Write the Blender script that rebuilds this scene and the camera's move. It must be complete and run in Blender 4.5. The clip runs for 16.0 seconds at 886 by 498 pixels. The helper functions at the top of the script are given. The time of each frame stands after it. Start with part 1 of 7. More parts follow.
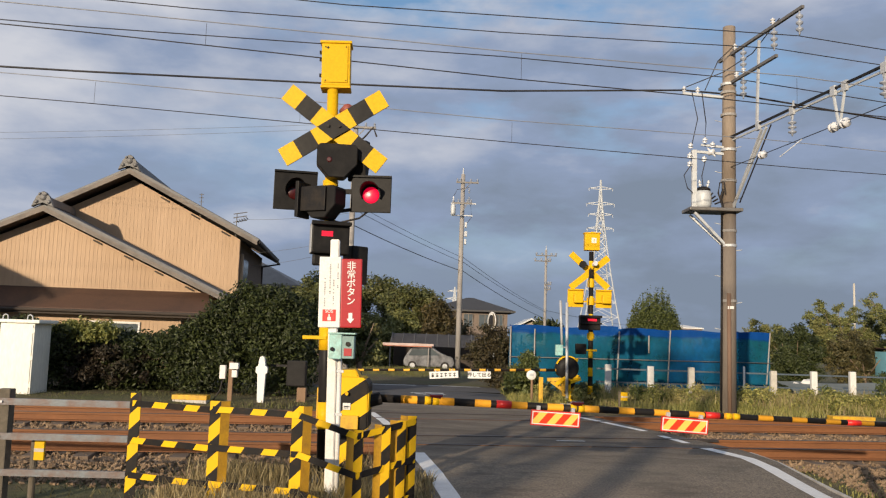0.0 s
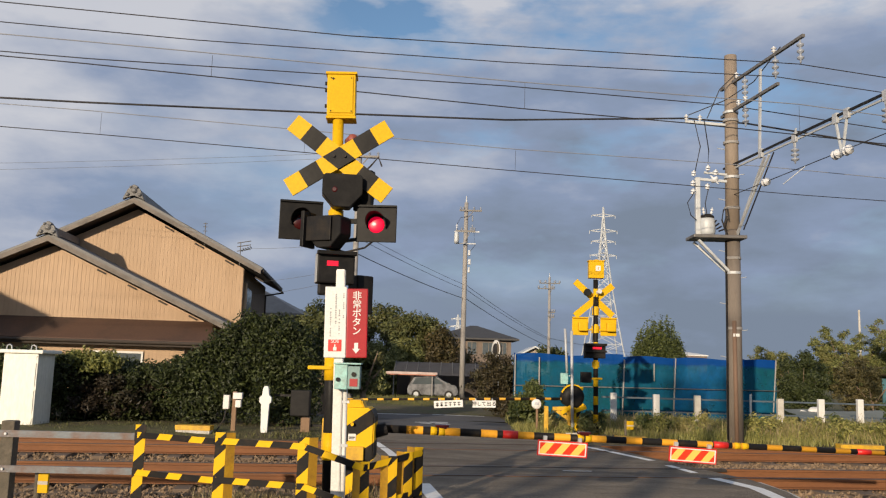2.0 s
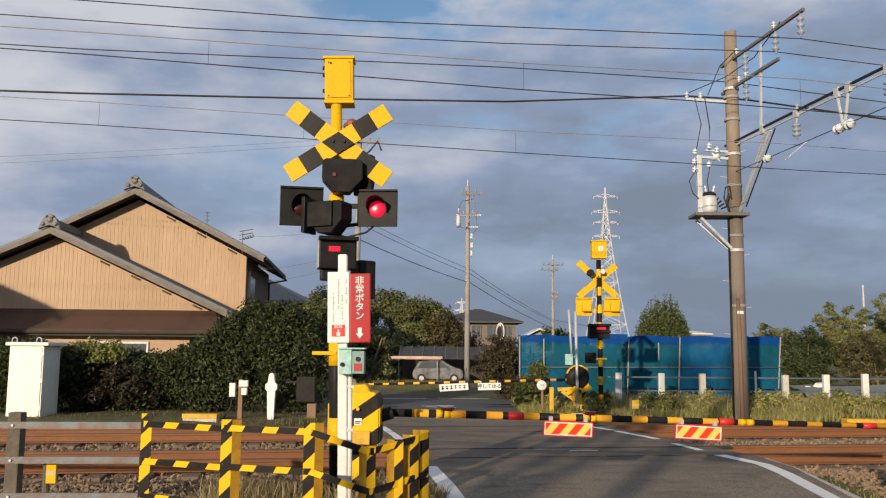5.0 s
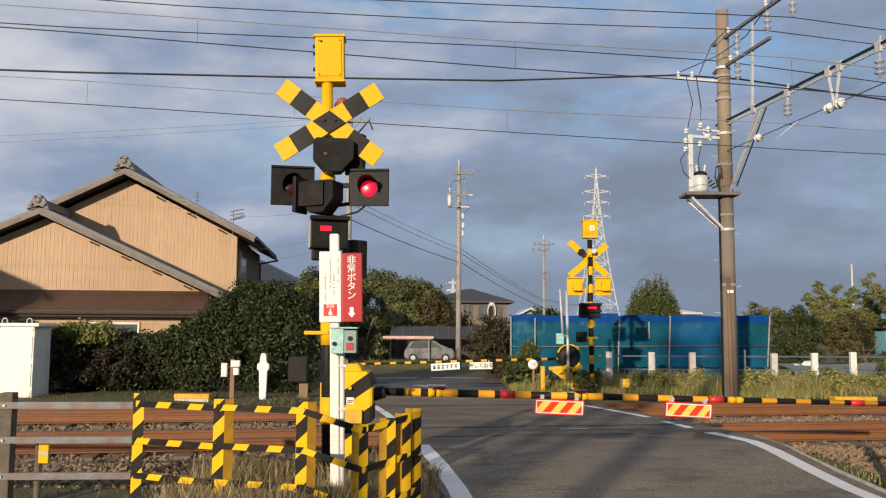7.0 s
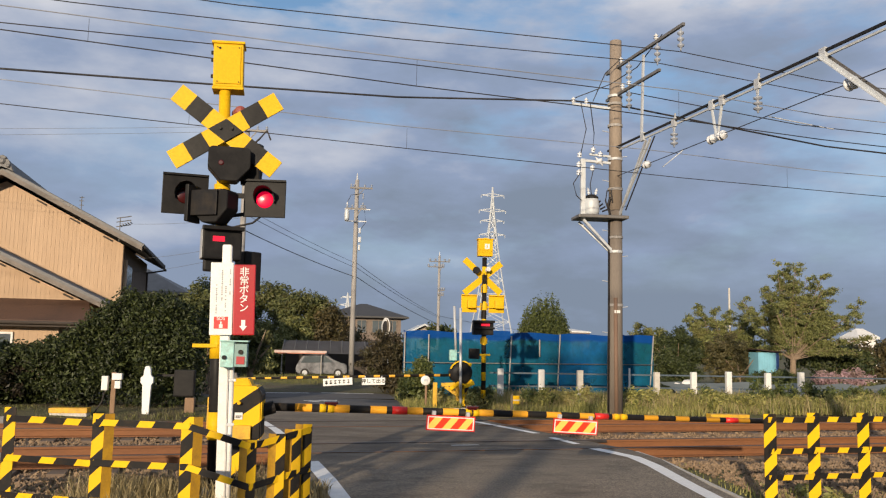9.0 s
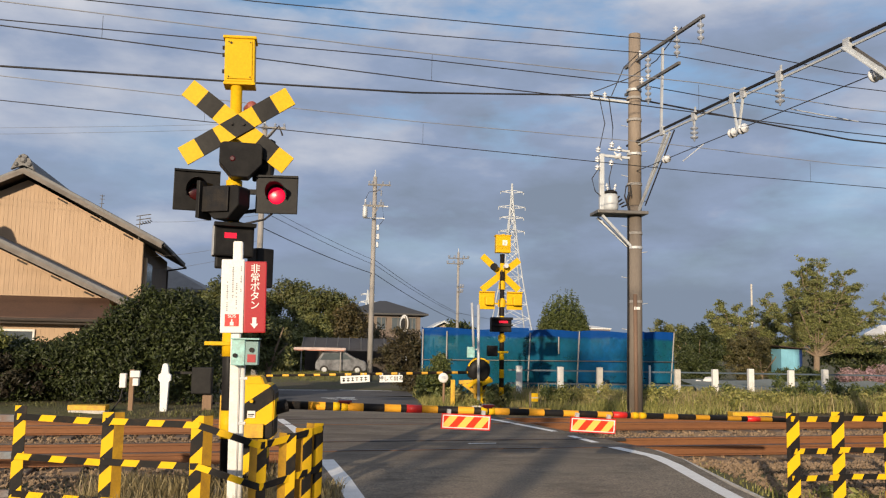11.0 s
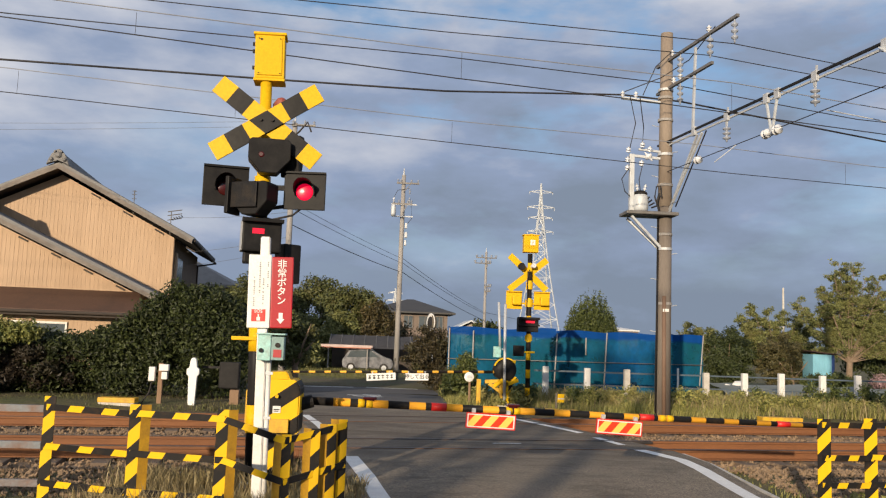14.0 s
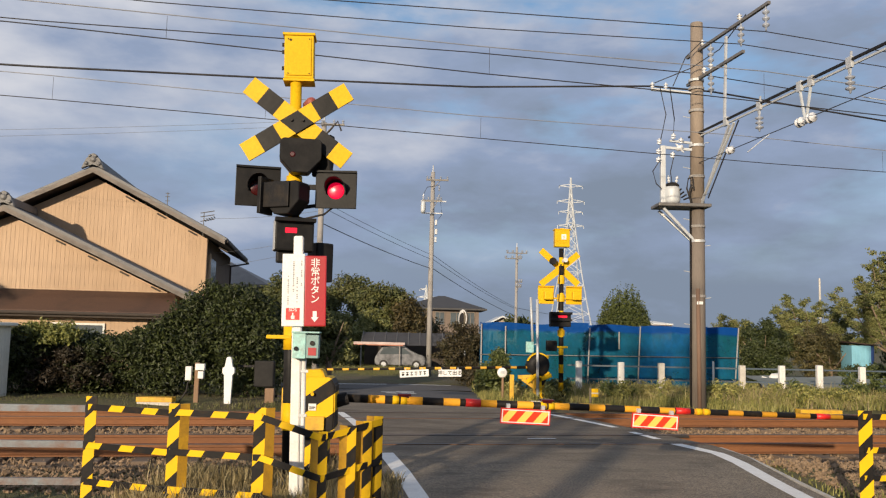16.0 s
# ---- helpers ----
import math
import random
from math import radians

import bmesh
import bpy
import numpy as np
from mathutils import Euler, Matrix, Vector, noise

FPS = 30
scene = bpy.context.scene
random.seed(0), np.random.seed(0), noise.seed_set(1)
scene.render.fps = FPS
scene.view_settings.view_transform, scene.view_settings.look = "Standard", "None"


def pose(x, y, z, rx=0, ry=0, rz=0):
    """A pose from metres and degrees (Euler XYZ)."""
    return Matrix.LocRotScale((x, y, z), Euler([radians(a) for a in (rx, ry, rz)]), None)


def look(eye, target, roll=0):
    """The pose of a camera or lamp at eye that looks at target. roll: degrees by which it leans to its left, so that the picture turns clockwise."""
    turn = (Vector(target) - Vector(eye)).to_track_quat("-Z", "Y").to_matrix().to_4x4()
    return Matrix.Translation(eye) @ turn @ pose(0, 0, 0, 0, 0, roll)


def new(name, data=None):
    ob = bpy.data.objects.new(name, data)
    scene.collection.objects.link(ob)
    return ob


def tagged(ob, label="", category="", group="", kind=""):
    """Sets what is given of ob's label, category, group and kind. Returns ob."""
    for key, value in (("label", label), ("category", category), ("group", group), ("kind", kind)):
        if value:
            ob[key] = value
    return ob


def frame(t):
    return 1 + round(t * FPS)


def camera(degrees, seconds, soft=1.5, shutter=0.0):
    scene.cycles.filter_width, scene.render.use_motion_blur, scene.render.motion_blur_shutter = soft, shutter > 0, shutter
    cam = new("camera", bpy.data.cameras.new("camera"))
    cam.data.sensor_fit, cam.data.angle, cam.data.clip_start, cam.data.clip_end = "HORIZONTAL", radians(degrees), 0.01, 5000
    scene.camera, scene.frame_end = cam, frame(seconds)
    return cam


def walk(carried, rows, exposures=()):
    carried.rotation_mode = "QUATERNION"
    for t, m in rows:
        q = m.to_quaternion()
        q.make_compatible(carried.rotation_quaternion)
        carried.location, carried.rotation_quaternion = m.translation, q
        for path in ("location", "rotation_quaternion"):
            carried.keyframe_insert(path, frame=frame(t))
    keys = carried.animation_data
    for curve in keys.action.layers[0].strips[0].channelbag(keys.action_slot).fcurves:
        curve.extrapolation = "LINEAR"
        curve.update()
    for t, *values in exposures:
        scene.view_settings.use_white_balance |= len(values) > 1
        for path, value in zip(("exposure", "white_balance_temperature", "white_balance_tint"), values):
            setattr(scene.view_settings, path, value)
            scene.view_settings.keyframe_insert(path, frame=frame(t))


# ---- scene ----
cam = camera(56.1, 16.0, soft=1.2)
PATH = [
    (0, (-0.061, -0.153, 1.598), (-0.068, 1.837, 1.8), 1.9),
    (0.5, (-0.081, -0.152, 1.601), (-0.127, 1.833, 1.838), 1.9),
    (1, (-0.083, -0.143, 1.609), (-0.116, 1.841, 1.859), 1.5),
    (1.5, (-0.089, -0.148, 1.611), (-0.094, 1.834, 1.882), 1.5),
    (2, (-0.088, -0.152, 1.613), (-0.104, 1.83, 1.881), 1.7),
    (2.5, (-0.084, -0.144, 1.604), (-0.114, 1.84, 1.856), 1.4),
    (3, (-0.083, -0.139, 1.603), (-0.116, 1.846, 1.839), 0.9),
    (3.5, (-0.08, -0.138, 1.602), (-0.108, 1.849, 1.83), 0.6),
    (4, (-0.074, -0.127, 1.607), (-0.092, 1.859, 1.839), 0.5),
    (6.5, (-0.089, -0.139, 1.594), (-0.117, 1.85, 1.799), 0.4),
    (7, (-0.085, -0.127, 1.595), (-0.085, 1.865, 1.778), 0.3),
    (7.5, (-0.085, -0.138, 1.591), (0.031, 1.85, 1.771), 0.8),
    (8, (-0.088, -0.132, 1.589), (0.087, 1.853, 1.767), 1.0),
    (8.5, (-0.088, -0.138, 1.594), (0.128, 1.84, 1.791), 1.1),
    (9, (-0.09, -0.139, 1.596), (0.158, 1.833, 1.819), 1.2),
    (9.2, (-0.091, -0.139, 1.592), (0.166, 1.832, 1.818), 1.4),
    (11.5, (-0.004, 0.007, 1.605), (0.167, 1.988, 1.818), 1.2),
    (12, (-0.008, 0.006, 1.598), (0.135, 1.99, 1.812), 1.4),
    (12.5, (0.001, 0.001, 1.6), (0.134, 1.985, 1.809), 1.6),
    (13, (0.0, 0.02, 1.602), (0.132, 2.005, 1.81), 1.9),
    (13.5, (-0.001, 0.02, 1.601), (0.137, 2.004, 1.813), 2.3),
    (14, (0.001, 0.021, 1.595), (0.135, 2.006, 1.806), 2.1),
    (14.5, (-0.003, 0.02, 1.6), (0.116, 2.005, 1.807), 1.6),
    (15, (-0.007, 0.021, 1.599), (0.091, 2.007, 1.805), 1.6),
    (15.5, (-0.004, 0.016, 1.598), (0.075, 2.005, 1.8), 1.2),
    (16, (-0.015, 0.015, 1.593), (0.047, 2.004, 1.793), 1.3),
]
walk(cam, [(t, look(e, g, r)) for t, e, g, r in PATH], [(0.0, 0.0), (1.0, -0.08), (2.0, -0.10), (3.0, -0.10), (4.0, -0.07), (6.5, -0.03), (8.5, 0.04), (12.0, 0.05), (16.0, 0.05)])


# ---- light ----
SUN = Vector((-0.372, -0.905, 0.208)).normalized()
world = bpy.data.worlds.new("sky")
scene.world = world
world.use_nodes = True


def sky_nodes():
    nt = world.node_tree
    nt.nodes.clear()
    N, L = nt.nodes.new, nt.links.new
    out, mix = N("ShaderNodeOutputWorld"), N("ShaderNodeMixShader")
    clear, cloud = N("ShaderNodeBackground"), N("ShaderNodeBackground")
    sky = N("ShaderNodeTexSky")
    sky.sky_type, sky.sun_disc = "NISHITA", False
    sky.sun_elevation, sky.sun_rotation = math.asin(SUN.z), radians(202.3)
    sky.dust_density, sky.ozone_density = 0.6, 2.5
    L(sky.outputs[0], clear.inputs[0])
    clear.inputs[1].default_value = 0.145
    co, sep = N("ShaderNodeTexCoord"), N("ShaderNodeSeparateXYZ")
    L(co.outputs["Generated"], sep.inputs[0])
    mp = N("ShaderNodeMapping")
    mp.inputs["Scale"].default_value = (1.4, 1.4, 3.8)
    mp.inputs["Rotation"].default_value = (0.0, 0.12, 0.0)
    mp.inputs["Location"].default_value = (0.35, 0.2, 0.1)
    L(co.outputs["Generated"], mp.inputs[0])
    n1, n2 = N("ShaderNodeTexNoise"), N("ShaderNodeTexNoise")
    for n, s, d in ((n1, 2.5, 9.0), (n2, 2.6, 7.0)):
        n.inputs["Scale"].default_value, n.inputs["Detail"].default_value, n.inputs["Roughness"].default_value = s, d, 0.55
        L(mp.outputs[0], n.inputs[0])
    n2.noise_dimensions = "4D"
    n2.inputs["W"].default_value = 3.7

    def m(op, a, b, clamp=False):
        q = N("ShaderNodeMath")
        q.operation, q.use_clamp = op, clamp
        for i, v in enumerate((a, b)):
            if isinstance(v, float):
                q.inputs[i].default_value = v
            else:
                L(v, q.inputs[i])
        return q.outputs[0]
    lift = m("MULTIPLY", m("ADD", sep.outputs[2], -0.06), 1.90, True)
    t = m("ADD", m("MULTIPLY", m("SUBTRACT", n1.outputs[0], 0.5), 2.1), lift, True)
    ramp = N("ShaderNodeValToRGB")
    e = ramp.color_ramp.elements
    e[0].position, e[0].color = 0.0, (0.219, 0.270, 0.355, 1)
    e[1].position, e[1].color = 0.82, (0.615, 0.63, 0.69, 1)
    mid = e.new(0.33)
    mid.color = (0.282, 0.350, 0.498, 1)
    west = m("MAXIMUM", m("SUBTRACT", m("MULTIPLY", sep.outputs[0], -1.0), 0.03), 0.0)
    t = m("ADD", t, m("MULTIPLY", m("POWER", m("MAXIMUM", m("SUBTRACT", 0.06, sep.outputs[0]), 0.0), 0.6), 0.40), True)
    L(t, ramp.inputs[0])
    L(ramp.outputs[0], cloud.inputs[0])
    cloud.inputs[1].default_value = 1.0
    east = m("SUBTRACT", 1.0, m("MULTIPLY", west, 2.5, True), True)
    gap = m("MULTIPLY", east, m("MULTIPLY", m("MULTIPLY", m("SUBTRACT", n2.outputs[0], 0.49), 7.0, True), m("MULTIPLY", lift, 1.3, True), True))
    # the cloud sheet breaks up overhead
    high = m("MULTIPLY", m("SUBTRACT", sep.outputs[2], 0.42), 4.0, True)
    cover = m("SUBTRACT", 1.0, m("MULTIPLY", gap, 1.6, True), True)
    L(m("MULTIPLY", cover, m("SUBTRACT", 1.0, m("MULTIPLY", high, 0.5))), mix.inputs[0])
    L(clear.outputs[0], mix.inputs[1])
    L(cloud.outputs[0], mix.inputs[2])
    L(mix.outputs[0], out.inputs[0])


sky_nodes()
sun = new("sun", bpy.data.lights.new("sun", "SUN"))
sun.data.energy, sun.data.angle, sun.data.color = 5.0, radians(0.8), (1.0, 0.82, 0.60)
sun.matrix_world = look(SUN * 60, (0, 0, 0))
scene.view_settings.exposure = 0.0


# ---- materials ----
def base_material(name, rough=0.7, metal=0.0):
    ma = bpy.data.materials.new(name)
    ma.use_nodes = True
    nt = ma.node_tree
    b = nt.nodes["Principled BSDF"]
    b.inputs["Roughness"].default_value, b.inputs["Metallic"].default_value = rough, metal
    co = nt.nodes.new("ShaderNodeTexCoord")
    return ma, nt, b, co


def noise_out(nt, co, scale, detail=5.0, rough=0.6, stretch=None):
    n = nt.nodes.new("ShaderNodeTexNoise")
    n.inputs["Scale"].default_value, n.inputs["Detail"].default_value, n.inputs["Roughness"].default_value = scale, detail, rough
    src = co.outputs["Object"]
    if stretch:
        mp = nt.nodes.new("ShaderNodeMapping")
        mp.inputs["Scale"].default_value = stretch
        nt.links.new(src, mp.inputs[0])
        src = mp.outputs[0]
    nt.links.new(src, n.inputs[0])
    return n.outputs[0]


def mixed(nt, fac, a, b):
    q = nt.nodes.new("ShaderNodeMix")
    q.data_type = "RGBA"
    for i, v in ((6, a), (7, b)):
        if isinstance(v, tuple):
            q.inputs[i].default_value = (*v, 1)
        else:
            nt.links.new(v, q.inputs[i])
    if isinstance(fac, float):
        q.inputs[0].default_value = fac
    else:
        nt.links.new(fac, q.inputs[0])
    return q.outputs[2]


def ramped(nt, src, lo, hi):
    q = nt.nodes.new("ShaderNodeMapRange")
    q.inputs[1].default_value, q.inputs[2].default_value = lo, hi
    nt.links.new(src, q.inputs[0])
    return q.outputs[0]


def bumped(nt, b, src, strength, dist):
    q = nt.nodes.new("ShaderNodeBump")
    q.inputs["Strength"].default_value, q.inputs["Distance"].default_value = strength, dist
    nt.links.new(src, q.inputs["Height"])
    nt.links.new(q.outputs[0], b.inputs["Normal"])


def worn(name, col, col2, rough=0.7, metal=0.0, grain=60.0, stain=3.0, amount=0.5, bump=0.15, stretch=None, dist=0.01):
    """Two scales of variation: fine grain between two tones, larger stains over it."""
    ma, nt, b, co = base_material(name, rough, metal)
    fine = ramped(nt, noise_out(nt, co, grain, 4.0, 0.6, stretch), 0.3, 0.7)
    big = ramped(nt, noise_out(nt, co, stain, 6.0, 0.65, stretch), 0.42, 0.68)
    c1 = mixed(nt, fine, col, tuple(0.82 * v for v in col))
    q = nt.nodes.new("ShaderNodeMath")
    q.operation = "MULTIPLY"
    q.inputs[1].default_value = amount
    nt.links.new(big, q.inputs[0])
    nt.links.new(mixed(nt, q.outputs[0], c1, col2), b.inputs["Base Color"])
    if bump:
        bumped(nt, b, fine, bump, dist)
    return ma


def striped(name, axis, period, a, b_, share=0.5, shift=0.0, rough=0.55, grime=0.35):
    """Painted stripes across axis (object space), with rubbed and dirty paint."""
    ma, nt, b, co = base_material(name, rough)
    b.inputs["Specular IOR Level"].default_value = 0.12
    dot = nt.nodes.new("ShaderNodeVectorMath")
    dot.operation = "DOT_PRODUCT"
    nt.links.new(co.outputs["Object"], dot.inputs[0])
    dot.inputs[1].default_value = tuple(v / period for v in axis)
    add, fr, lt = (nt.nodes.new("ShaderNodeMath") for _ in range(3))
    add.operation, fr.operation, lt.operation = "ADD", "FRACT", "LESS_THAN"
    add.inputs[1].default_value, lt.inputs[1].default_value = shift, share
    nt.links.new(dot.outputs["Value"], add.inputs[0])
    nt.links.new(add.outputs[0], fr.inputs[0])
    nt.links.new(fr.outputs[0], lt.inputs[0])
    paint = mixed(nt, lt.outputs[0], b_, a)
    dirt = ramped(nt, noise_out(nt, co, 9.0, 7.0, 0.7), 0.5, 0.8)
    q = nt.nodes.new("ShaderNodeMath")
    q.operation = "MULTIPLY"
    q.inputs[1].default_value = grime
    nt.links.new(dirt, q.inputs[0])
    nt.links.new(mixed(nt, q.outputs[0], paint, (0.16, 0.09, 0.03)), b.inputs["Base Color"])
    bumped(nt, b, noise_out(nt, co, 120.0), 0.05, 0.004)
    return ma


def leafy(name, dark, light, third):
    ma, nt, b, co = base_material(name, 0.55)
    geo = nt.nodes.new("ShaderNodeNewGeometry")
    c = mixed(nt, geo.outputs["Random Per Island"], dark, light)
    c = mixed(nt, ramped(nt, noise_out(nt, co, 1.3, 4.0), 0.5, 0.75), c, third)
    nt.links.new(c, b.inputs["Base Color"])
    b.inputs["Subsurface Weight"].default_value = 0.0
    tr = nt.nodes.new("ShaderNodeBsdfTranslucent")
    nt.links.new(c, tr.inputs[0])
    mx = nt.nodes.new("ShaderNodeMixShader")
    mx.inputs[0].default_value = 0.25
    nt.links.new(b.outputs[0], mx.inputs[1])
    nt.links.new(tr.outputs[0], mx.inputs[2])
    nt.links.new(mx.outputs[0], nt.nodes["Material Output"].inputs[0])
    return ma


def glowing(name, col, strength):
    ma, nt, b, co = base_material(name, 0.3)
    b.inputs["Base Color"].default_value = (*col, 1)
    b.inputs["Emission Color"].default_value = (*col, 1)
    b.inputs["Emission Strength"].default_value = strength
    return ma


YEL, BLK = (0.78, 0.465, 0.012), (0.016, 0.015, 0.015)
M_YELLOW = worn("yellow_paint", YEL, (0.60, 0.34, 0.012), 0.45, grain=40, stain=4, amount=0.18, bump=0.04)
M_YELLOW_OLD = worn("weathered_yellow_paint", (0.72, 0.42, 0.02), (0.30, 0.15, 0.03), 0.6, grain=40, stain=7, amount=0.6, bump=0.08)
M_BLACK = worn("black_paint", (0.016, 0.0155, 0.016), (0.032, 0.030, 0.028), 0.45, grain=50, stain=6, amount=0.6, bump=0.05)
M_BLACK_METAL = worn("dark_metal", (0.02, 0.02, 0.022), (0.05, 0.04, 0.03), 0.5, 0.3, stain=8)
for q in (M_BLACK, M_BLACK_METAL, M_YELLOW):
    q.node_tree.nodes["Principled BSDF"].inputs["Specular IOR Level"].default_value = 0.10
M_FENCE = striped("fence_stripes", (0.7, 0.0, -0.72), 0.20, YEL, BLK, 0.5, 0.1, grime=0.22)
M_RAILSTRIPE = striped("fence_rail_stripes", (1.0, 0.3, -0.55), 0.285, YEL, BLK, 0.42, 0.2, grime=0.25)
# post flanges: a darker yellow than the striped faces
M_FENCE_SIDE = worn("darker_flange_yellow", (0.55, 0.30, 0.015), (0.22, 0.11, 0.02), 0.6, stain=8, amount=0.6)
M_MACHINE = striped("machine_stripes", (-0.57, 0.0, 0.82), 0.30, BLK, YEL, 0.467, 0.613, grime=0.25)
M_POSTBAND = striped("banded_post", (0.0, 0.0, 1.0), 0.44, YEL, BLK, 0.47, 0.364)
M_ARM = striped("arm_bands", (1.0, 0.0, 0.0), 0.415, (0.80, 0.37, 0.03), BLK, 0.44, 0.15)
M_FARARM = striped("far_arm_bands", (1.0, 0.0, 0.0), 0.37, (0.85, 0.45, 0.06), BLK, 0.40, 0.0)
M_WARN = striped("red_yellow_stripes", (0.75, 0.0, -0.66), 0.145, (0.75, 0.05, 0.02), (0.90, 0.55, 0.12), 0.5, grime=0.15)
M_WHITE = worn("white_paint", (0.80, 0.79, 0.76), (0.5, 0.45, 0.38), 0.5, stain=4, amount=0.35, bump=0.04)
M_WHITE_CLEAN = worn("white_enamel", (0.82, 0.82, 0.80), (0.62, 0.60, 0.55), 0.35, stain=4, amount=0.3, bump=0.02)
M_RED = worn("red_enamel", (0.42, 0.012, 0.02), (0.30, 0.02, 0.02), 0.35, stain=4, amount=0.4, bump=0.02)
M_REDTAPE = worn("red_tape", (0.75, 0.02, 0.015), (0.5, 0.03, 0.02), 0.4, stain=8)
M_GREEN_BOX = worn("pale_green_enamel", (0.33, 0.62, 0.58), (0.22, 0.30, 0.27), 0.4, stain=14, amount=0.8)
M_STEEL = worn("galvanised_steel", (0.54, 0.56, 0.58), (0.36, 0.35, 0.34), 0.5, 0.2, grain=50, stain=6)
M_GALV_RUST = worn("rusting_guard_rail", (0.16, 0.18, 0.20), (0.13, 0.060, 0.032), 0.55, 0.3, grain=40, stain=3.4, amount=1.0)
M_GREYPAINT = worn("grey_paint", (0.58, 0.61, 0.63), (0.40, 0.39, 0.37), 0.5, 0.1, stain=5)
M_CONC = worn("pale_concrete", (0.60, 0.57, 0.51), (0.34, 0.30, 0.25), 0.85, grain=45, stain=5, amount=0.6, bump=0.2)
M_CPOLE = worn("weathered_pole_concrete", (0.265, 0.21, 0.165), (0.13, 0.10, 0.078), 0.85, grain=50, stain=2.5, amount=0.8, bump=0.2, stretch=(1, 1, 0.25))
M_DARKPOST = worn("dark_post_concrete", (0.15, 0.125, 0.095), (0.06, 0.055, 0.04), 0.9, grain=40, stain=5, amount=0.8, bump=0.3)
M_POLE = worn("grey_pole_concrete", (0.36, 0.34, 0.32), (0.22, 0.20, 0.18), 0.85, grain=30, stain=2, bump=0.15, stretch=(1, 1, 0.3))
M_PORC = worn("porcelain", (0.74, 0.76, 0.79), (0.5, 0.48, 0.46), 0.25, grain=20, stain=6, bump=0)
M_INS = worn("grey_insulator", (0.33, 0.36, 0.42), (0.20, 0.20, 0.21), 0.35, grain=20, stain=6, bump=0)
M_WIRE = worn("dark_wire", (0.035, 0.033, 0.035), (0.06, 0.05, 0.045), 0.6, 0.3, stain=2, bump=0)
M_WIRE_PALE = worn("pale_bronze_wire", (0.30, 0.31, 0.34), (0.22, 0.22, 0.24), 0.5, 0.2, stain=2, bump=0)
M_SERVICE = worn("grey_service_wire", (0.17, 0.18, 0.20), (0.12, 0.12, 0.13), 0.6, 0.1, stain=2, bump=0)
M_RAIL = worn("rusty_rail", (0.235, 0.096, 0.036), (0.125, 0.052, 0.024), 0.75, 0.1, grain=30, stain=3, amount=0.6, bump=0.2, stretch=(0.3, 1, 1))
M_RAILTOP = worn("running_surface", (0.11, 0.085, 0.07), (0.07, 0.05, 0.04), 0.5, 0.4, grain=20, stain=2)
M_SLEEPER = worn("sleeper_concrete", (0.17, 0.125, 0.09), (0.10, 0.065, 0.045), 0.9, grain=40, stain=5)
M_RUBBER = worn("dark_rubber", (0.022, 0.02, 0.02), (0.06, 0.045, 0.035), 0.8, stain=5)
M_LINE = worn("road_marking_paint", (0.90, 0.89, 0.86), (0.45, 0.41, 0.37), 0.7, grain=60, stain=7, amount=0.22, bump=0.2)
M_SIDING = worn("tan_metal_siding", (0.50, 0.338, 0.205), (0.37, 0.24, 0.135), 0.6, grain=8, stain=0.7, amount=0.6, bump=0.05, stretch=(1, 1, 0.12))
M_ROOFTILE = worn("grey_roof_tile", (0.20, 0.195, 0.19), (0.11, 0.105, 0.10), 0.6, grain=14, stain=1.6, bump=0.2)
M_BARGE = worn("weathered_bargeboard", (0.235, 0.20, 0.17), (0.09, 0.08, 0.07), 0.8, grain=9, stain=1.1, amount=0.7)
M_PENT = worn("rusted_sheet_roof", (0.095, 0.050, 0.032), (0.026, 0.019, 0.016), 0.7, 0.0, grain=14, stain=0.5, amount=0.85, stretch=(1, 0.5, 1))
M_DARKWOOD = worn("dark_timber", (0.06, 0.045, 0.035), (0.03, 0.025, 0.02), 0.8, stain=2)
M_PLASTER = worn("brown_plaster", (0.16, 0.110, 0.075), (0.09, 0.065, 0.048), 0.8, stain=1.5)
M_GLASS = worn("dull_window_glass", (0.10, 0.12, 0.13), (0.06, 0.07, 0.08), 0.12, 0.0, stain=2, bump=0)
M_HUT = worn("cream_cabinet_paint", (0.86, 0.86, 0.78), (0.66, 0.62, 0.50), 0.5, grain=20, stain=2, amount=0.25, bump=0.03, stretch=(1, 1, 0.3))
M_CONDUIT = worn("rust_brown_cover", (0.20, 0.125, 0.085), (0.12, 0.075, 0.052), 0.8, stain=3, amount=0.7, stretch=(1, 1, 0.3))
M_ARMSTEEL = worn("dull_arm_steel", (0.20, 0.19, 0.18), (0.10, 0.085, 0.07), 0.55, 0.3, stain=6)
M_WOOD = worn("old_timber", (0.27, 0.17, 0.10), (0.14, 0.09, 0.06), 0.85, stain=8, stretch=(3, 3, 0.5))
M_STONE = worn("ballast_stone", (0.29, 0.200, 0.122), (0.095, 0.066, 0.043), 0.9, grain=30, stain=9, amount=0.8, bump=0.3)
M_BARK = worn("bark", (0.30, 0.22, 0.15), (0.13, 0.095, 0.065), 0.9, grain=30, stain=6, bump=0.5, dist=0.03)
M_SHEET = worn("grey_sheet", (0.14, 0.135, 0.14), (0.09, 0.085, 0.085), 0.6, stain=1.5)
M_BLUESHED = worn("blue_shed_sheet", (0.22, 0.50, 0.62), (0.16, 0.35, 0.42), 0.6, stain=2)
M_REDLIT = glowing("lit_red_lamp", (0.68, 0.002, 0.035), 0.80)
M_REDARROW = glowing("lit_red_panel", (0.60, 0.008, 0.03), 0.9)
